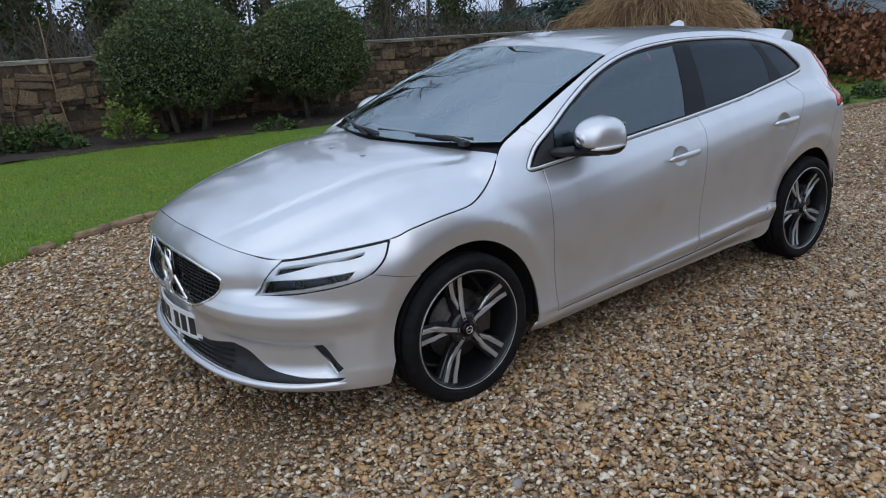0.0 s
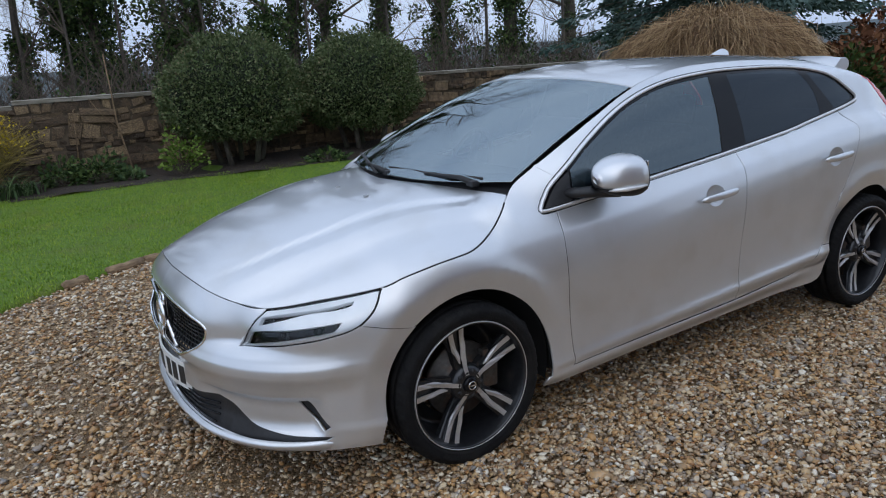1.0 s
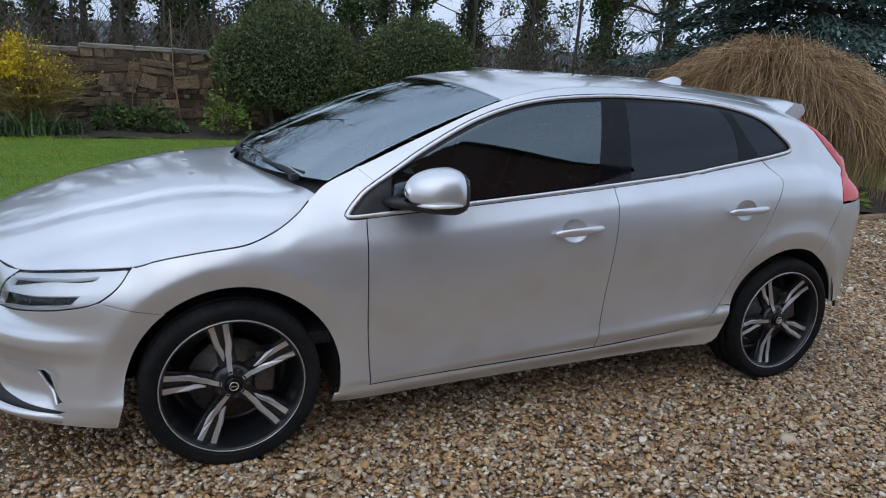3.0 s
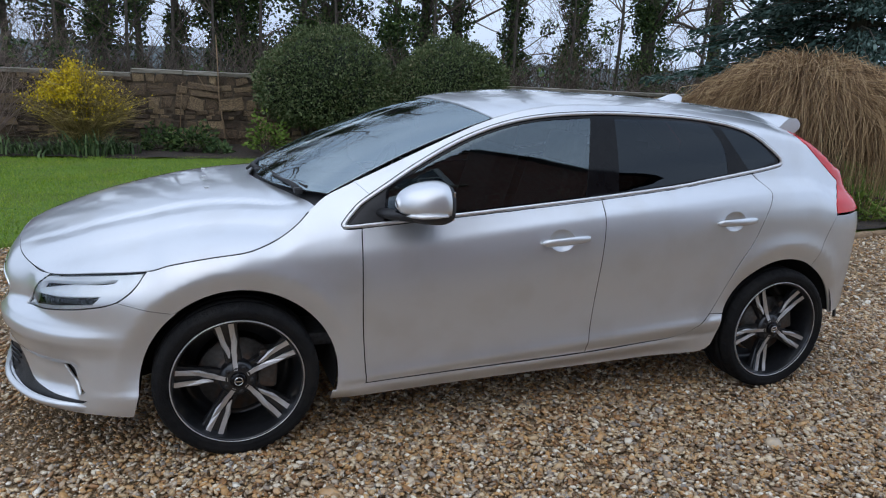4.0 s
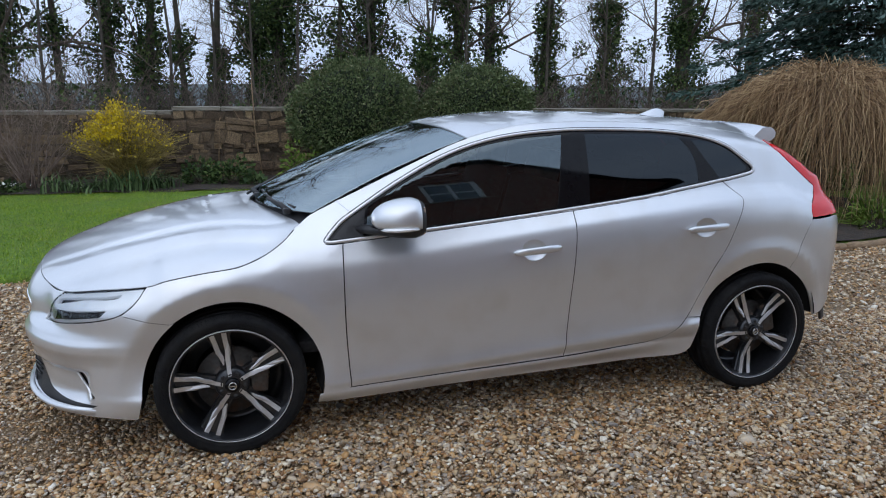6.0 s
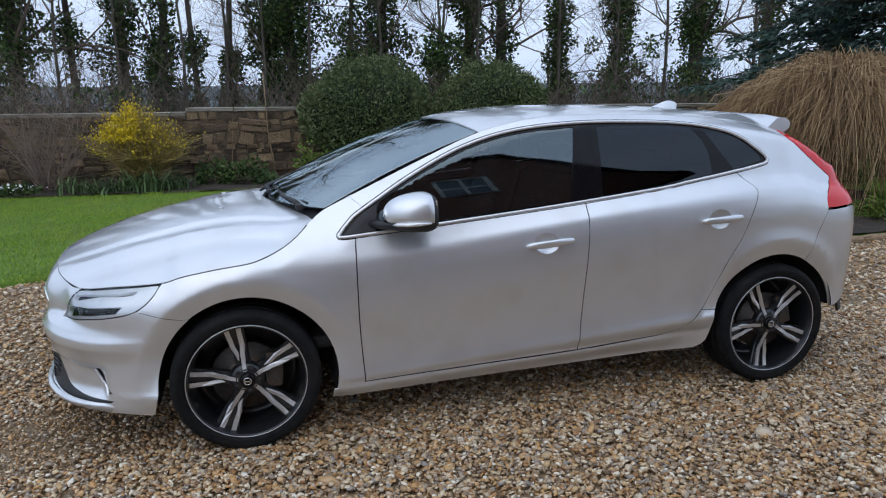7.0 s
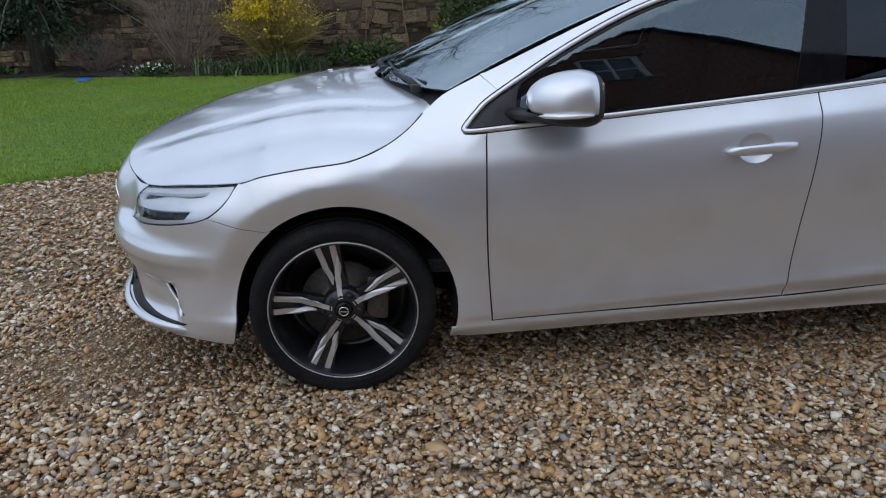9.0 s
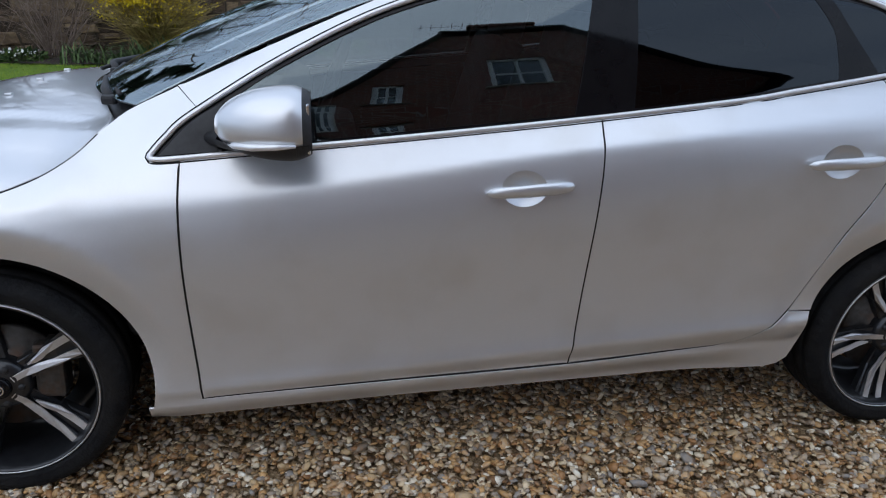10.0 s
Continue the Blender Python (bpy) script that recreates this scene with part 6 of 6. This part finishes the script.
def prism(outline, thick):
    """A slab from an outline of (x, outwards, z) points, thick inwards, with a chamfered face."""
    n = len(outline)
    c = np.mean(np.array(outline), axis=0)
    vs = []
    for x, o, z in outline:
        vs.append((x, -o, z))
    for x, o, z in outline:
        vs.append((x + (x - c[0]) * 0.10, -(o - 0.004), z + (z - c[2]) * 0.04))
    for x, o, z in outline:
        vs.append((x + (x - c[0]) * 0.16, -(o - thick), z + (z - c[2]) * 0.05))
    fs = [tuple(reversed(range(n)))]
    for k in range(2):
        fs += [(k * n + i, k * n + (i + 1) % n, (k + 1) * n + (i + 1) % n, (k + 1) * n + i) for i in range(n)]
    return vs, fs


def polar(r, deg, o):
    a = radians(deg)
    return (r * math.sin(a), o, r * math.cos(a))


def make_wheel(turn):
    barrel = [(0.252, 0.0), (0.2545, 0.004), (0.2525, 0.009), (0.247, 0.010), (0.2435, 0.006), (0.241, -0.002), (0.236, -0.02), (0.229, -0.05), (0.226, -0.10), (0.222, -0.165), (0.20, -0.17), (0.16, -0.14)]
    rim = finish("wheel", *revolve(barrel, 72), M["rim_dark"], car, "dark alloy wheel with machined twin spokes")
    lip = [(0.2545, 0.0015), (0.2548, 0.0075), (0.2532, 0.0105), (0.2512, 0.0110), (0.2496, 0.0095), (0.2490, 0.005)]
    finish("rim_lip", *revolve(lip, 72), M["rim_bright"], rim)

    def tread(i, j, r, o):
        if j in (9, 10) and i % 3 == 0:
            r -= 0.006
        return r, o
    tyre = [(0.250, -0.012), (0.2545, 0.0035), (0.258, 0.0085), (0.264, 0.0125), (0.268, 0.0155), (0.270, 0.0150), (0.279, 0.0185), (0.290, 0.0190), (0.300, 0.0150), (0.3085, 0.008), (0.3145, -0.003), (0.317, -0.016)]
    tyre += [(0.3175, -0.034), (0.311, -0.035), (0.311, -0.043), (0.318, -0.044), (0.3185, -0.085), (0.311, -0.086), (0.311, -0.096), (0.3185, -0.097), (0.318, -0.14), (0.311, -0.141), (0.311, -0.149), (0.3175, -0.15), (0.3165, -0.172), (0.308, -0.19), (0.29, -0.199), (0.255, -0.19)]
    finish("tyre", *revolve(tyre, 180, tread), M["rubber"], rim, "black low-profile rubber tyre")
    for k in range(5):
        t = turn + 72 * k
        # long bar, to the hub, and short bar beside it; dark bodies under bright faces
        fo = lambda r: -0.013 - 0.022 * math.sin(math.pi * min(max((r - 0.03) / 0.22, 0), 1)) * 0.9
        def bar_at(rows):
            """Outline of one bar: rows of (radius, sideways, width)."""
            s_, c_ = math.sin(radians(t)), math.cos(radians(t))
            up = [(q + w / 2, r) for r, q, w in rows] + [(q - w / 2, r) for r, q, w in rows[::-1]]
            return [(r * s_ + q * c_, fo(r), r * c_ - q * s_) for q, r in up]
        long_bar = bar_at(((0.246, 0.0260, 0.0205), (0.195, 0.0215, 0.0200), (0.150, 0.0200, 0.0225), (0.132, 0.0155, 0.0225), (0.112, 0.0095, 0.0210), (0.094, 0.0085, 0.0200), (0.070, 0.0030, 0.0170), (0.040, 0.0, 0.0165)))
        short_bar = bar_at(((0.246, -0.0260, 0.0205), (0.195, -0.0225, 0.0195), (0.150, -0.0205, 0.0205), (0.130, -0.0140, 0.0190), (0.112, -0.0115, 0.0150), (0.092, -0.0125, 0.0040)))
        sp = Soup()
        for bar in (long_bar, short_bar):
            c = np.mean(np.array(bar), axis=0)
            wide = [(c[0] + (x - c[0]) * 1.05, o - 0.0025, c[2] + (z - c[2]) * 1.02) for x, o, z in bar]
            sp.add(*prism(wide, 0.034))
        web = [polar(r, t + a, fo(r) - 0.016) for r, a in ((0.243, -11.5), (0.243, 11.5), (0.13, 14), (0.07, 24.0), (0.045, 34), (0.045, -34), (0.07, -26.0), (0.115, -14.0), (0.15, -10.5))]
        sp.add(*prism(web, 0.022))
        spoke = sp.done("spoke", M["rim_dark"], rim, smooth=False)
        face = Soup()
        for bar in (long_bar, short_bar):
            n = len(bar)
            vs = [(x, -(o + 0.0005), z) for x, o, z in bar] + [(x, -(o - 0.003), z) for x, o, z in bar]
            face.add(vs, [tuple(reversed(range(n)))] + [(i, (i + 1) % n, n + (i + 1) % n, n + i) for i in range(n)])
        fc = face.done("machined_face", M["rim_bright"], rim, smooth=False)
        a = radians(t + 36)
        bv, bf = revolve([(0.0005, 0.0), (0.007, 0.0), (0.0095, -0.003), (0.0105, -0.02)], 12)
        bv = [(x + 0.052 * math.sin(a), y + 0.014, z + 0.052 * math.cos(a)) for x, y, z in bv]
        finish("wheel_bolt", bv, bf, M["black_plastic"], rim)
    hubv, hubf = revolve([(0.0005, -0.016), (0.045, -0.016), (0.066, -0.024), (0.075, -0.04), (0.075, -0.08)], 40)
    finish("hub", hubv, hubf, M["rim_dark"], rim)
    capv, capf = revolve([(0.0005, 0.0), (0.018, -0.0005), (0.027, -0.003), (0.031, -0.008), (0.033, -0.018)], 32)
    cap = finish("centre_cap", capv, capf, M["gloss_black"], rim)
    rv, rf_ = tube([(0.0155 * math.sin(a), -0.0012, 0.0155 * math.cos(a)) for a in np.linspace(0, 2 * math.pi, 25)[:-1]], 0.0022, 6, closed=True)
    finish("badge_ring", rv, rf_, M["chrome"], rim)
    bm = bmesh.new()
    box(bm, (0, -0.0018, 0), (0.022, 0.003, 0.005), 0.001)
    part("badge_bar", bm, M["chrome"], rim)
    dv, df = revolve([(0.05, -0.060), (0.085, -0.060), (0.087, -0.075), (0.150, -0.075), (0.151, -0.099), (0.06, -0.099)], 56)
    finish("brake_disc", dv, df, M["disc"], rim)
    bm = bmesh.new()
    box(bm, (0.115, 0.078, 0.03), (0.075, 0.07, 0.16), 0.012)
    part("brake_caliper", bm, M["disc"], rim)
    return rim


wheel = make_wheel(-15)
wheel.matrix_basis = pose(0.0, -0.868, 0.310, 0, 3, 0)
rear = copy_thing(wheel, pose(2.65, -0.864, 0.3165, 0, -14, 0))
for x in (0.0, 2.65):
    copy_thing(wheel, pose(x, 2 * YC + 0.866, 0.3165, 0, 0, 180))
# wheel arch liners
for cx, cz in (WF, WR):
    for flip in (False, True):
        wide = 0.03 if cx > 1 else 0.012
        prof = [(RW + 0.004 + wide, -0.034), (RW + 0.012 + wide, -0.06), (RW + 0.02, -0.15), (RW + 0.02, -0.36), (0.05, -0.36)]
        vs, fs = revolve(prof, 48)
        fs = [q for q in fs if min(vs[i][2] for i in q) > -0.13 or max(math.hypot(vs[i][0], vs[i][2]) for i in q) < 0.3]
        if cx > 1:
            fs = [q for q in fs if max(vs[i][0] for i in q) < 0.2 or min(vs[i][2] for i in q) > 0.03]
        y0 = -0.868
        vs = [(x + cx, y + y0, z + cz) for x, y, z in vs]
        if flip:
            vs = [(x, 2 * YC - y, z) for x, y, z in vs]
        finish("arch_liner", vs, fs, M["dark"], car)
bm = bmesh.new()
box(bm, (1.25, YC, 0.27), (3.6, 1.0, 0.14), 0.03)
box(bm, (1.34, YC, 0.26), (1.80, 1.62, 0.11), 0.03)
box(bm, (-0.53, YC, 0.25), (0.34, 1.06, 0.05), 0.02)
box(bm, (3.13, YC, 0.36), (0.34, 1.30, 0.05), 0.02)
part("underbody", bm, M["dark"], car)

# ---- door mirror ----
for flip in (False, True):
    sy = lambda y: 2 * YC - y if flip else y

    def shell(low, high, x0, x1, k=1.0, n=16, m=28):
        vs = []
        for i in range(n + 1):
            t = x0 + (x1 - x0) * i / n
            sc = max(0.02, 1 - (1 - t)**2.5)**0.5 * (1 - 0.05 * t**6 - 0.16 * max(0.0, (t - 0.74) / 0.26)**2.2) * k
            for j in range(m):
                a = 2 * math.pi * j / m
                c, s_ = math.cos(a), math.sin(a)
                y = -0.893 + 0.099 * sc * math.copysign(abs(c)**0.72, c)
                z = 1.008 + (0.088 if s_ > 0 else 0.082) * sc * math.copysign(abs(s_)**0.78, s_) + 0.010 * c
                vs.append((0.604 + 0.222 * t, sy(y), min(max(z, low), high)))
        fs = [(i * m + j, i * m + (j + 1) % m, (i + 1) * m + (j + 1) % m, (i + 1) * m + j) for i in range(n) for j in range(m)]
        fs += [tuple(range(m))]
        return vs, fs if not flip else [tuple(reversed(f)) for f in fs]
    mir = finish("door_mirror", *shell(0.972, 2, 0.0, 0.91), M["paint"], car)
    finish("mirror_base", *shell(0.0, 0.975, 0.0, 0.97, 0.996), M["black_plastic"], mir)
    finish("mirror_rim", *shell(0.0, 2, 0.84, 1.0, 0.995, 6), M["black_plastic"], mir)
    bm = bmesh.new()
    box(bm, (0.819, sy(-0.893), 1.008), (0.008, 0.145, 0.115), 0.003)
    part("mirror_glass", bm, M["chrome"], mir)
    arm, af = tube([(0.575, sy(-0.74), 0.940), (0.62, sy(-0.79), 0.942), (0.68, sy(-0.84), 0.948), (0.74, sy(-0.89), 0.952)], [0.034, 0.032, 0.040, 0.045], 12)
    arm = [(x, y, 0.95 + (z - 0.95) * 0.65) for x, y, z in arm]
    finish("mirror_arm", arm, af, M["black_plastic"], mir)
    tv, tf = tube([(0.632, sy(-0.925), 0.970), (0.650, sy(-0.957), 0.970), (0.69, sy(-0.980), 0.971), (0.745, sy(-0.990), 0.973), (0.79, sy(-0.990), 0.975)], [0.004, 0.007, 0.0085, 0.0075, 0.004], 8)
    finish("turn_signal", tv, tf, M["white_lamp"], mir)
    # black corner piece that carries the mirror
    tri = smooth_outline(on_side([(0.448, 0.905), (0.53, 0.985), (0.605, 1.03), (0.588, 0.915)]), 0.02, (0, 2, 3))
    panel("mirror_sail", skin, tri, material=M["black_plastic"], parent=car, mirror=flip, off=0.001)

# ---- cowl, wipers, washer jets ----
def cowl(s, t):
    a = abs(s)
    xb = 0.165 + 0.26 * a**2.6
    xf = 0.118 + 0.185 * a**1.8
    return np.array((xf + (xb - xf) * t, YC + s * 0.705, 0.922 + 0.048 * t + 0.012 * a**2))


panel("cowl", cowl, sq(-0.97, -0.6, 0.97, 1.6, 40), material=M["black_plastic"], parent=car, step=0.06, thick=0.02, out_sign=-1)
for pivot, tip, mid in (((0.280, -0.52, 1.001), (0.178, 0.04, 1.026), (0.205, -0.26, 1.024)), ((0.17, 0.02, 1.004), (0.29, 0.58, 1.034), (0.195, 0.3, 1.024))):
    wv, wf_ = tube([pivot, (pivot[0] - 0.025, pivot[1] + 0.05, pivot[2] + 0.022), mid], [0.016, 0.011, 0.006], 8)
    wip = finish("wiper_arm", wv, wf_, M["black_plastic"], car)
    d = Vector(tip) - Vector(mid)
    bl = [Vector(mid) - d * 0.95 + Vector((0, 0, -0.004)), Vector(mid), Vector(mid) + d]
    bl[0].x += 0.07 * (1 if pivot[1] < 0 else 0)
    bv, bf = tube([tuple(b + Vector((0.012, 0, 0))) for b in bl], [0.007, 0.008, 0.006], 6)
    finish("wiper_blade", bv, bf, M["black_plastic"], wip)
    bm = bmesh.new()
    box(bm, pivot, (0.04, 0.05, 0.026), 0.009)
    part("wiper_cap", bm, M["black_plastic"], wip)
for y in (0.30, YC + 0.0, -0.25):
    x = -0.085 + 0.02 * abs(y)
    bm = bmesh.new()
    box(bm, (x, y, bonnet(x, y)[2] + 0.004), (0.022, 0.016, 0.008), 0.0035)
    part("washer_jet", bm, M["paint"], car)

# ---- rear: spoiler, fin, hatch ----
sv, sf = [], []
prof = [(2.80, 0.0), (2.87, 0.002), (2.94, 0.001), (2.972, -0.008), (2.99, -0.026), (2.985, -0.048), (2.95, -0.072), (2.87, -0.105), (2.80, -0.105)]
N = 33
for i in range(N):
    s = -1 + 2 * i / (N - 1)
    for x, dz in prof:
        xx = x - 0.025 * max(0, abs(s) - 0.75) / 0.25 * (x - 2.7) / 0.3 * 1.2 - 0.03 * s * s * (x - 2.8) / 0.2
        y = YC + s * 0.565
        sv.append((xx, y, roof_mid(xx) - 0.012 * abs(s)**3 + (roof(2.80, y)[2] - roof_mid(2.80) + 0.012 * abs(s)**3) * smooth((2.86 - xx) / 0.06) * (1 if dz > -0.01 else 0) + dz))
np_ = len(prof)
sf = [(i * np_ + j, i * np_ + (j + 1) % np_, (i + 1) * np_ + (j + 1) % np_, (i + 1) * np_ + j) for i in range(N - 1) for j in range(np_)]
sf += [tuple(range(np_)), tuple(reversed([(N - 1) * np_ + j for j in range(np_)]))]
bm = bmesh.new()
vv = [bm.verts.new(v) for v in sv]
for f in sf:
    bm.faces.new([vv[i] for i in f])
bmesh.ops.recalc_face_normals(bm, faces=bm.faces)
part("roof_spoiler", bm, M["paint"], car, smooth=True)
fv, ff = [], []
for i in range(13):
    t = i / 12
    x = 2.385 + 0.19 * t
    h = 0.046 * (smooth(t / 0.75) if t < 0.75 else 1 - 0.15 * ((t - 0.75) / 0.25)**2 * 2)
    wd = 0.036 * math.sin(math.pi * (0.08 + 0.84 * t))**0.6
    for j in range(11):
        a = math.pi * j / 10
        fv.append((x + 0.012 * math.sin(a) * t, YC + wd * math.cos(a) * (1 - 0.55 * math.sin(a)), roof(x, YC)[2] - 0.004 + h * math.sin(a)))
ff = [(i * 11 + j, i * 11 + j + 1, (i + 1) * 11 + j + 1, (i + 1) * 11 + j) for i in range(12) for j in range(10)] + [tuple(12 * 11 + j for j in range(11))]
finish("roof_fin", fv, ff, M["paint"], car)
# hatch between the tail lamps
hp = [p for p in top_pts if p[0] > 2.9 and p[1] > -0.02]
hv, hf = [], []
K = 15
for x, w, z in hp[::4]:
    for k in range(K):
        s = -1 + 2 * k / (K - 1)
        hv.append((x + 0.05 * (1 - s * s), YC + s * (w + YC), z))
hf = [(i * K + k, i * K + k + 1, (i + 1) * K + k + 1, (i + 1) * K + k) for i in range(len(hp[::4]) - 1) for k in range(K - 1)]
finish("tailgate", hv, hf, M["gloss_black"], car)
valance = [(u, rear_low(plan_at(u)[0]) + 0.004) for u in np.linspace(ux(3.15), U1, 40)] + [(u, 0.315 + 0.03 * smooth((3.2 - plan_at(u)[0]) / 0.15)) for u in np.linspace(U1, ux(3.17), 40)]
panel("rear_valance", skin, valance, material=M["black_plastic"], parent=car, both=True, off=-0.014)

# ---- grille, badge, plate, lower blade ----
grille_area = [(U0 - 0.01, 0.478)] + grille_l[::-1] + [(U0 - 0.01, 0.672)]


def grille_rod(name, pts):
    """One rod across the middle or a pair beside it."""
    if len(pts) > 2:
        for m_ in (1, -1):
            finish(name, *tube([(p[0], p[1] if m_ > 0 else 2 * YC - p[1], p[2]) for p in pts], 0.0034, 5), M["gloss_black"], car)


for k in range(13):
    z = 0.486 + k * 0.0148
    run = []
    for u in [u_g(w) for w in np.linspace(-0.02, 0.44, 30)]:
        if inside((u, z), grille_area):
            p, n = surf_normal(skin, u, z)
            run.append(p - n * 0.020)
    grille_rod("grille_bar", run)
for w in np.arange(0.0, 0.43, 0.03):
    run = []
    for z in np.linspace(0.48, 0.67, 14):
        if inside((u_g(w), z), grille_area):
            p, n = surf_normal(skin, u_g(w), z)
            run.append(p - n * 0.021)
    grille_rod("grille_upright", run)
ring = []
for u, z in resample(grille_l, 0.02, False):
    p, n = surf_normal(skin, u, z)
    ring.append(p - n * 0.003)
ring = [tuple(p) for p in ring] + [(p[0], 2 * YC - p[1], p[2]) for p in ring[::-1]]
finish("grille_frame", *tube(ring, 0.0065, 8, closed=True), M["chrome"], car)
bx = skin(U0, 0.575)[0] - 0.004
badge = finish("front_badge", *tube([(bx, YC + 0.052 * math.sin(a), 0.572 + 0.052 * math.cos(a)) for a in np.linspace(0, 2 * math.pi, 33)[:-1]], 0.011, 8, closed=True), M["chrome"], car)
bm = bmesh.new()
bmesh.ops.create_cone(bm, cap_ends=True, segments=28, radius1=0.048, radius2=0.048, depth=0.012, matrix=Matrix.Translation((bx + 0.004, YC, 0.572)) @ Matrix.Rotation(radians(90), 4, "Y"))
part("badge_disc", bm, M["gloss_black"], badge)
bm = bmesh.new()
box(bm, (bx - 0.004, YC, 0.572), (0.012, 0.07, 0.016), 0.003)
part("badge_band", bm, M["chrome"], badge)
finish("diagonal_bar", *tube([(bx + 0.012, YC + 0.19, 0.665), (bx + 0.008, YC - 0.19, 0.485)], 0.009, 8), M["chrome"], badge)

px_ = -0.928
vs, fs = [], []
PL = 21
for i in range(PL):
    s = -1 + 2 * i / (PL - 1)
    for x, z in ((0.0, 0.315), (0.0, 0.427), (0.008, 0.427), (0.008, 0.315)):
        vs.append((px_ + x + 0.045 * s * s + 0.05 * (0.427 - z) * 0, YC + 0.262 * s, z))
fs = [(i * 4 + j, i * 4 + (j + 1) % 4, (i + 1) * 4 + (j + 1) % 4, (i + 1) * 4 + j) for i in range(PL - 1) for j in range(4)] + [(0, 1, 2, 3), tuple((PL - 1) * 4 + j for j in (3, 2, 1, 0))]
plate = finish("number_plate", vs, [tuple(reversed(f)) for f in fs], M["plate"], car, "white plate with dark bars", smooth=False)
for k, s in enumerate((-0.80, -0.56, -0.32, -0.08, 0.30, 0.54, 0.78)):
    bm = bmesh.new()
    s = -s
    box(bm, (px_ + 0.045 * s * s - 0.0005, YC + 0.262 * s, 0.371), (0.003, 0.042, 0.074), 0.0, Matrix.Rotation(math.atan(-0.09 * s / 0.262 * 1.0), 3, "Z"))
    part("plate_bar", bm, M["black_plastic"], plate)
# lower blade: bright lip under the intake
vs, fs = [], []
us = np.linspace(U0, u_g(0.84), 46)
for u in us:
    f = smooth((u_g(0.835) - u) / 0.3)
    p, n = surf_normal(skin, u, 0.228)
    for o, z in ((0.002 - 0.006 * (1 - f), 0.244), (0.022 * f - 0.002, 0.240), (0.024 * f - 0.002, 0.230), (0.012 * f - 0.004, 0.212), (-0.02, 0.208)):
        q = p + n * o
        vs.append((q[0], q[1], z + 0.0))
fs = [(i * 5 + j, i * 5 + j + 1, (i + 1) * 5 + j + 1, (i + 1) * 5 + j) for i in range(45) for j in range(4)]
k = len(vs)
vs2 = vs + [(x, 2 * YC - y, z) for x, y, z in vs]
fs2 = fs + [tuple(reversed([i + k for i in f])) for f in fs]
finish("lower_blade", vs2, fs2, M["paint"], car)
for z in (0.262, 0.282, 0.302, 0.322):
    pts = []
    for w in np.linspace(0.0, 0.43, 16):
        p, n = surf_normal(skin, u_g(w), z)
        pts.append(p - n * 0.006)
    q = [(p[0], 2 * YC - p[1], p[2]) for p in pts[::-1]] + [tuple(p) for p in pts]
    finish("intake_slat", *tube(q, 0.004, 6), M["gloss_black"], car)

# ---- interior ----
def seat(x, y, light=True):
    bm = bmesh.new()
    box(bm, (x, y, 0.52), (0.52, 0.50, 0.15), 0.05, Matrix.Rotation(radians(-6), 3, "Y"), 3)
    s = part("front_seat" if x < 1.7 else "rear_seat", bm, M["trim_cloth"], car, smooth=True)
    bm = bmesh.new()
    box(bm, (x + 0.30, y, 0.83), (0.13, 0.48, 0.58), 0.05, Matrix.Rotation(radians(16), 3, "Y"), 3)
    part("seat_back", bm, M["trim_cloth"], s, smooth=True)
    bm = bmesh.new()
    box(bm, (x + 0.405, y, 1.17), (0.10, 0.27, 0.17), 0.04, Matrix.Rotation(radians(12), 3, "Y"), 3)
    part("head_restraint", bm, M["seat_light"], s, smooth=True)


for x, y in ((1.22, -0.36), (1.22, 0.42), (2.05, -0.36), (2.05, 0.42)):
    seat(x, y)
bm = bmesh.new()
box(bm, (0.58, YC, 0.88), (0.46, 1.36, 0.17), 0.06, None, 3)
box(bm, (0.82, YC, 0.68), (0.30, 0.30, 0.36), 0.05, None, 3)
box(bm, (0.62, 0.42, 0.965), (0.22, 0.38, 0.06), 0.025, None, 3)
part("dashboard", bm, M["trim_cloth"], car, smooth=True)
wheel_c = Vector((0.90, 0.42, 0.93))
tilt = Matrix.Rotation(radians(-68), 3, "Y")
st = finish("steering_wheel", *tube([wheel_c + tilt @ Vector((0.18 * math.cos(a), 0.18 * math.sin(a), 0)) for a in np.linspace(0, 2 * math.pi, 37)[:-1]], 0.015, 8, closed=True), M["trim_cloth"], car)
for a in (0, 180, 90):
    sv_, sf_ = tube([wheel_c, wheel_c + tilt @ Vector((0.175 * math.cos(radians(a)), 0.175 * math.sin(radians(a)), 0))], [0.03, 0.014], 8)
    finish("wheel_spoke", sv_, sf_, M["black_plastic"], st)
bm = bmesh.new()
box(bm, (1.5, YC, 0.40), (2.6, 1.5, 0.06), 0.02)
part("cabin_floor", bm, M["trim_cloth"], car)
bm = bmesh.new()
box(bm, (2.78, YC, 0.78), (0.06, 1.3, 0.6), 0.02)
part("load_cover", bm, M["trim_cloth"], car)
panel("roof_lining", roof, shrink(rf, 0.03), material=M["trim_cloth"], parent=car, step=0.1, off=-0.035, thick=0.01)
bm = bmesh.new()
box(bm, (0.93, YC, 1.262), (0.025, 0.24, 0.06), 0.012)
part("rear_view_mirror", bm, M["black_plastic"], car, smooth=True)

# ---- nearest stones of the garden wall, each by itself ----
for k, m in WALL_NEAR:
    ob = new("stone", SHAPES[k])
    ob.parent = garden_wall
    ob.matrix_basis = m
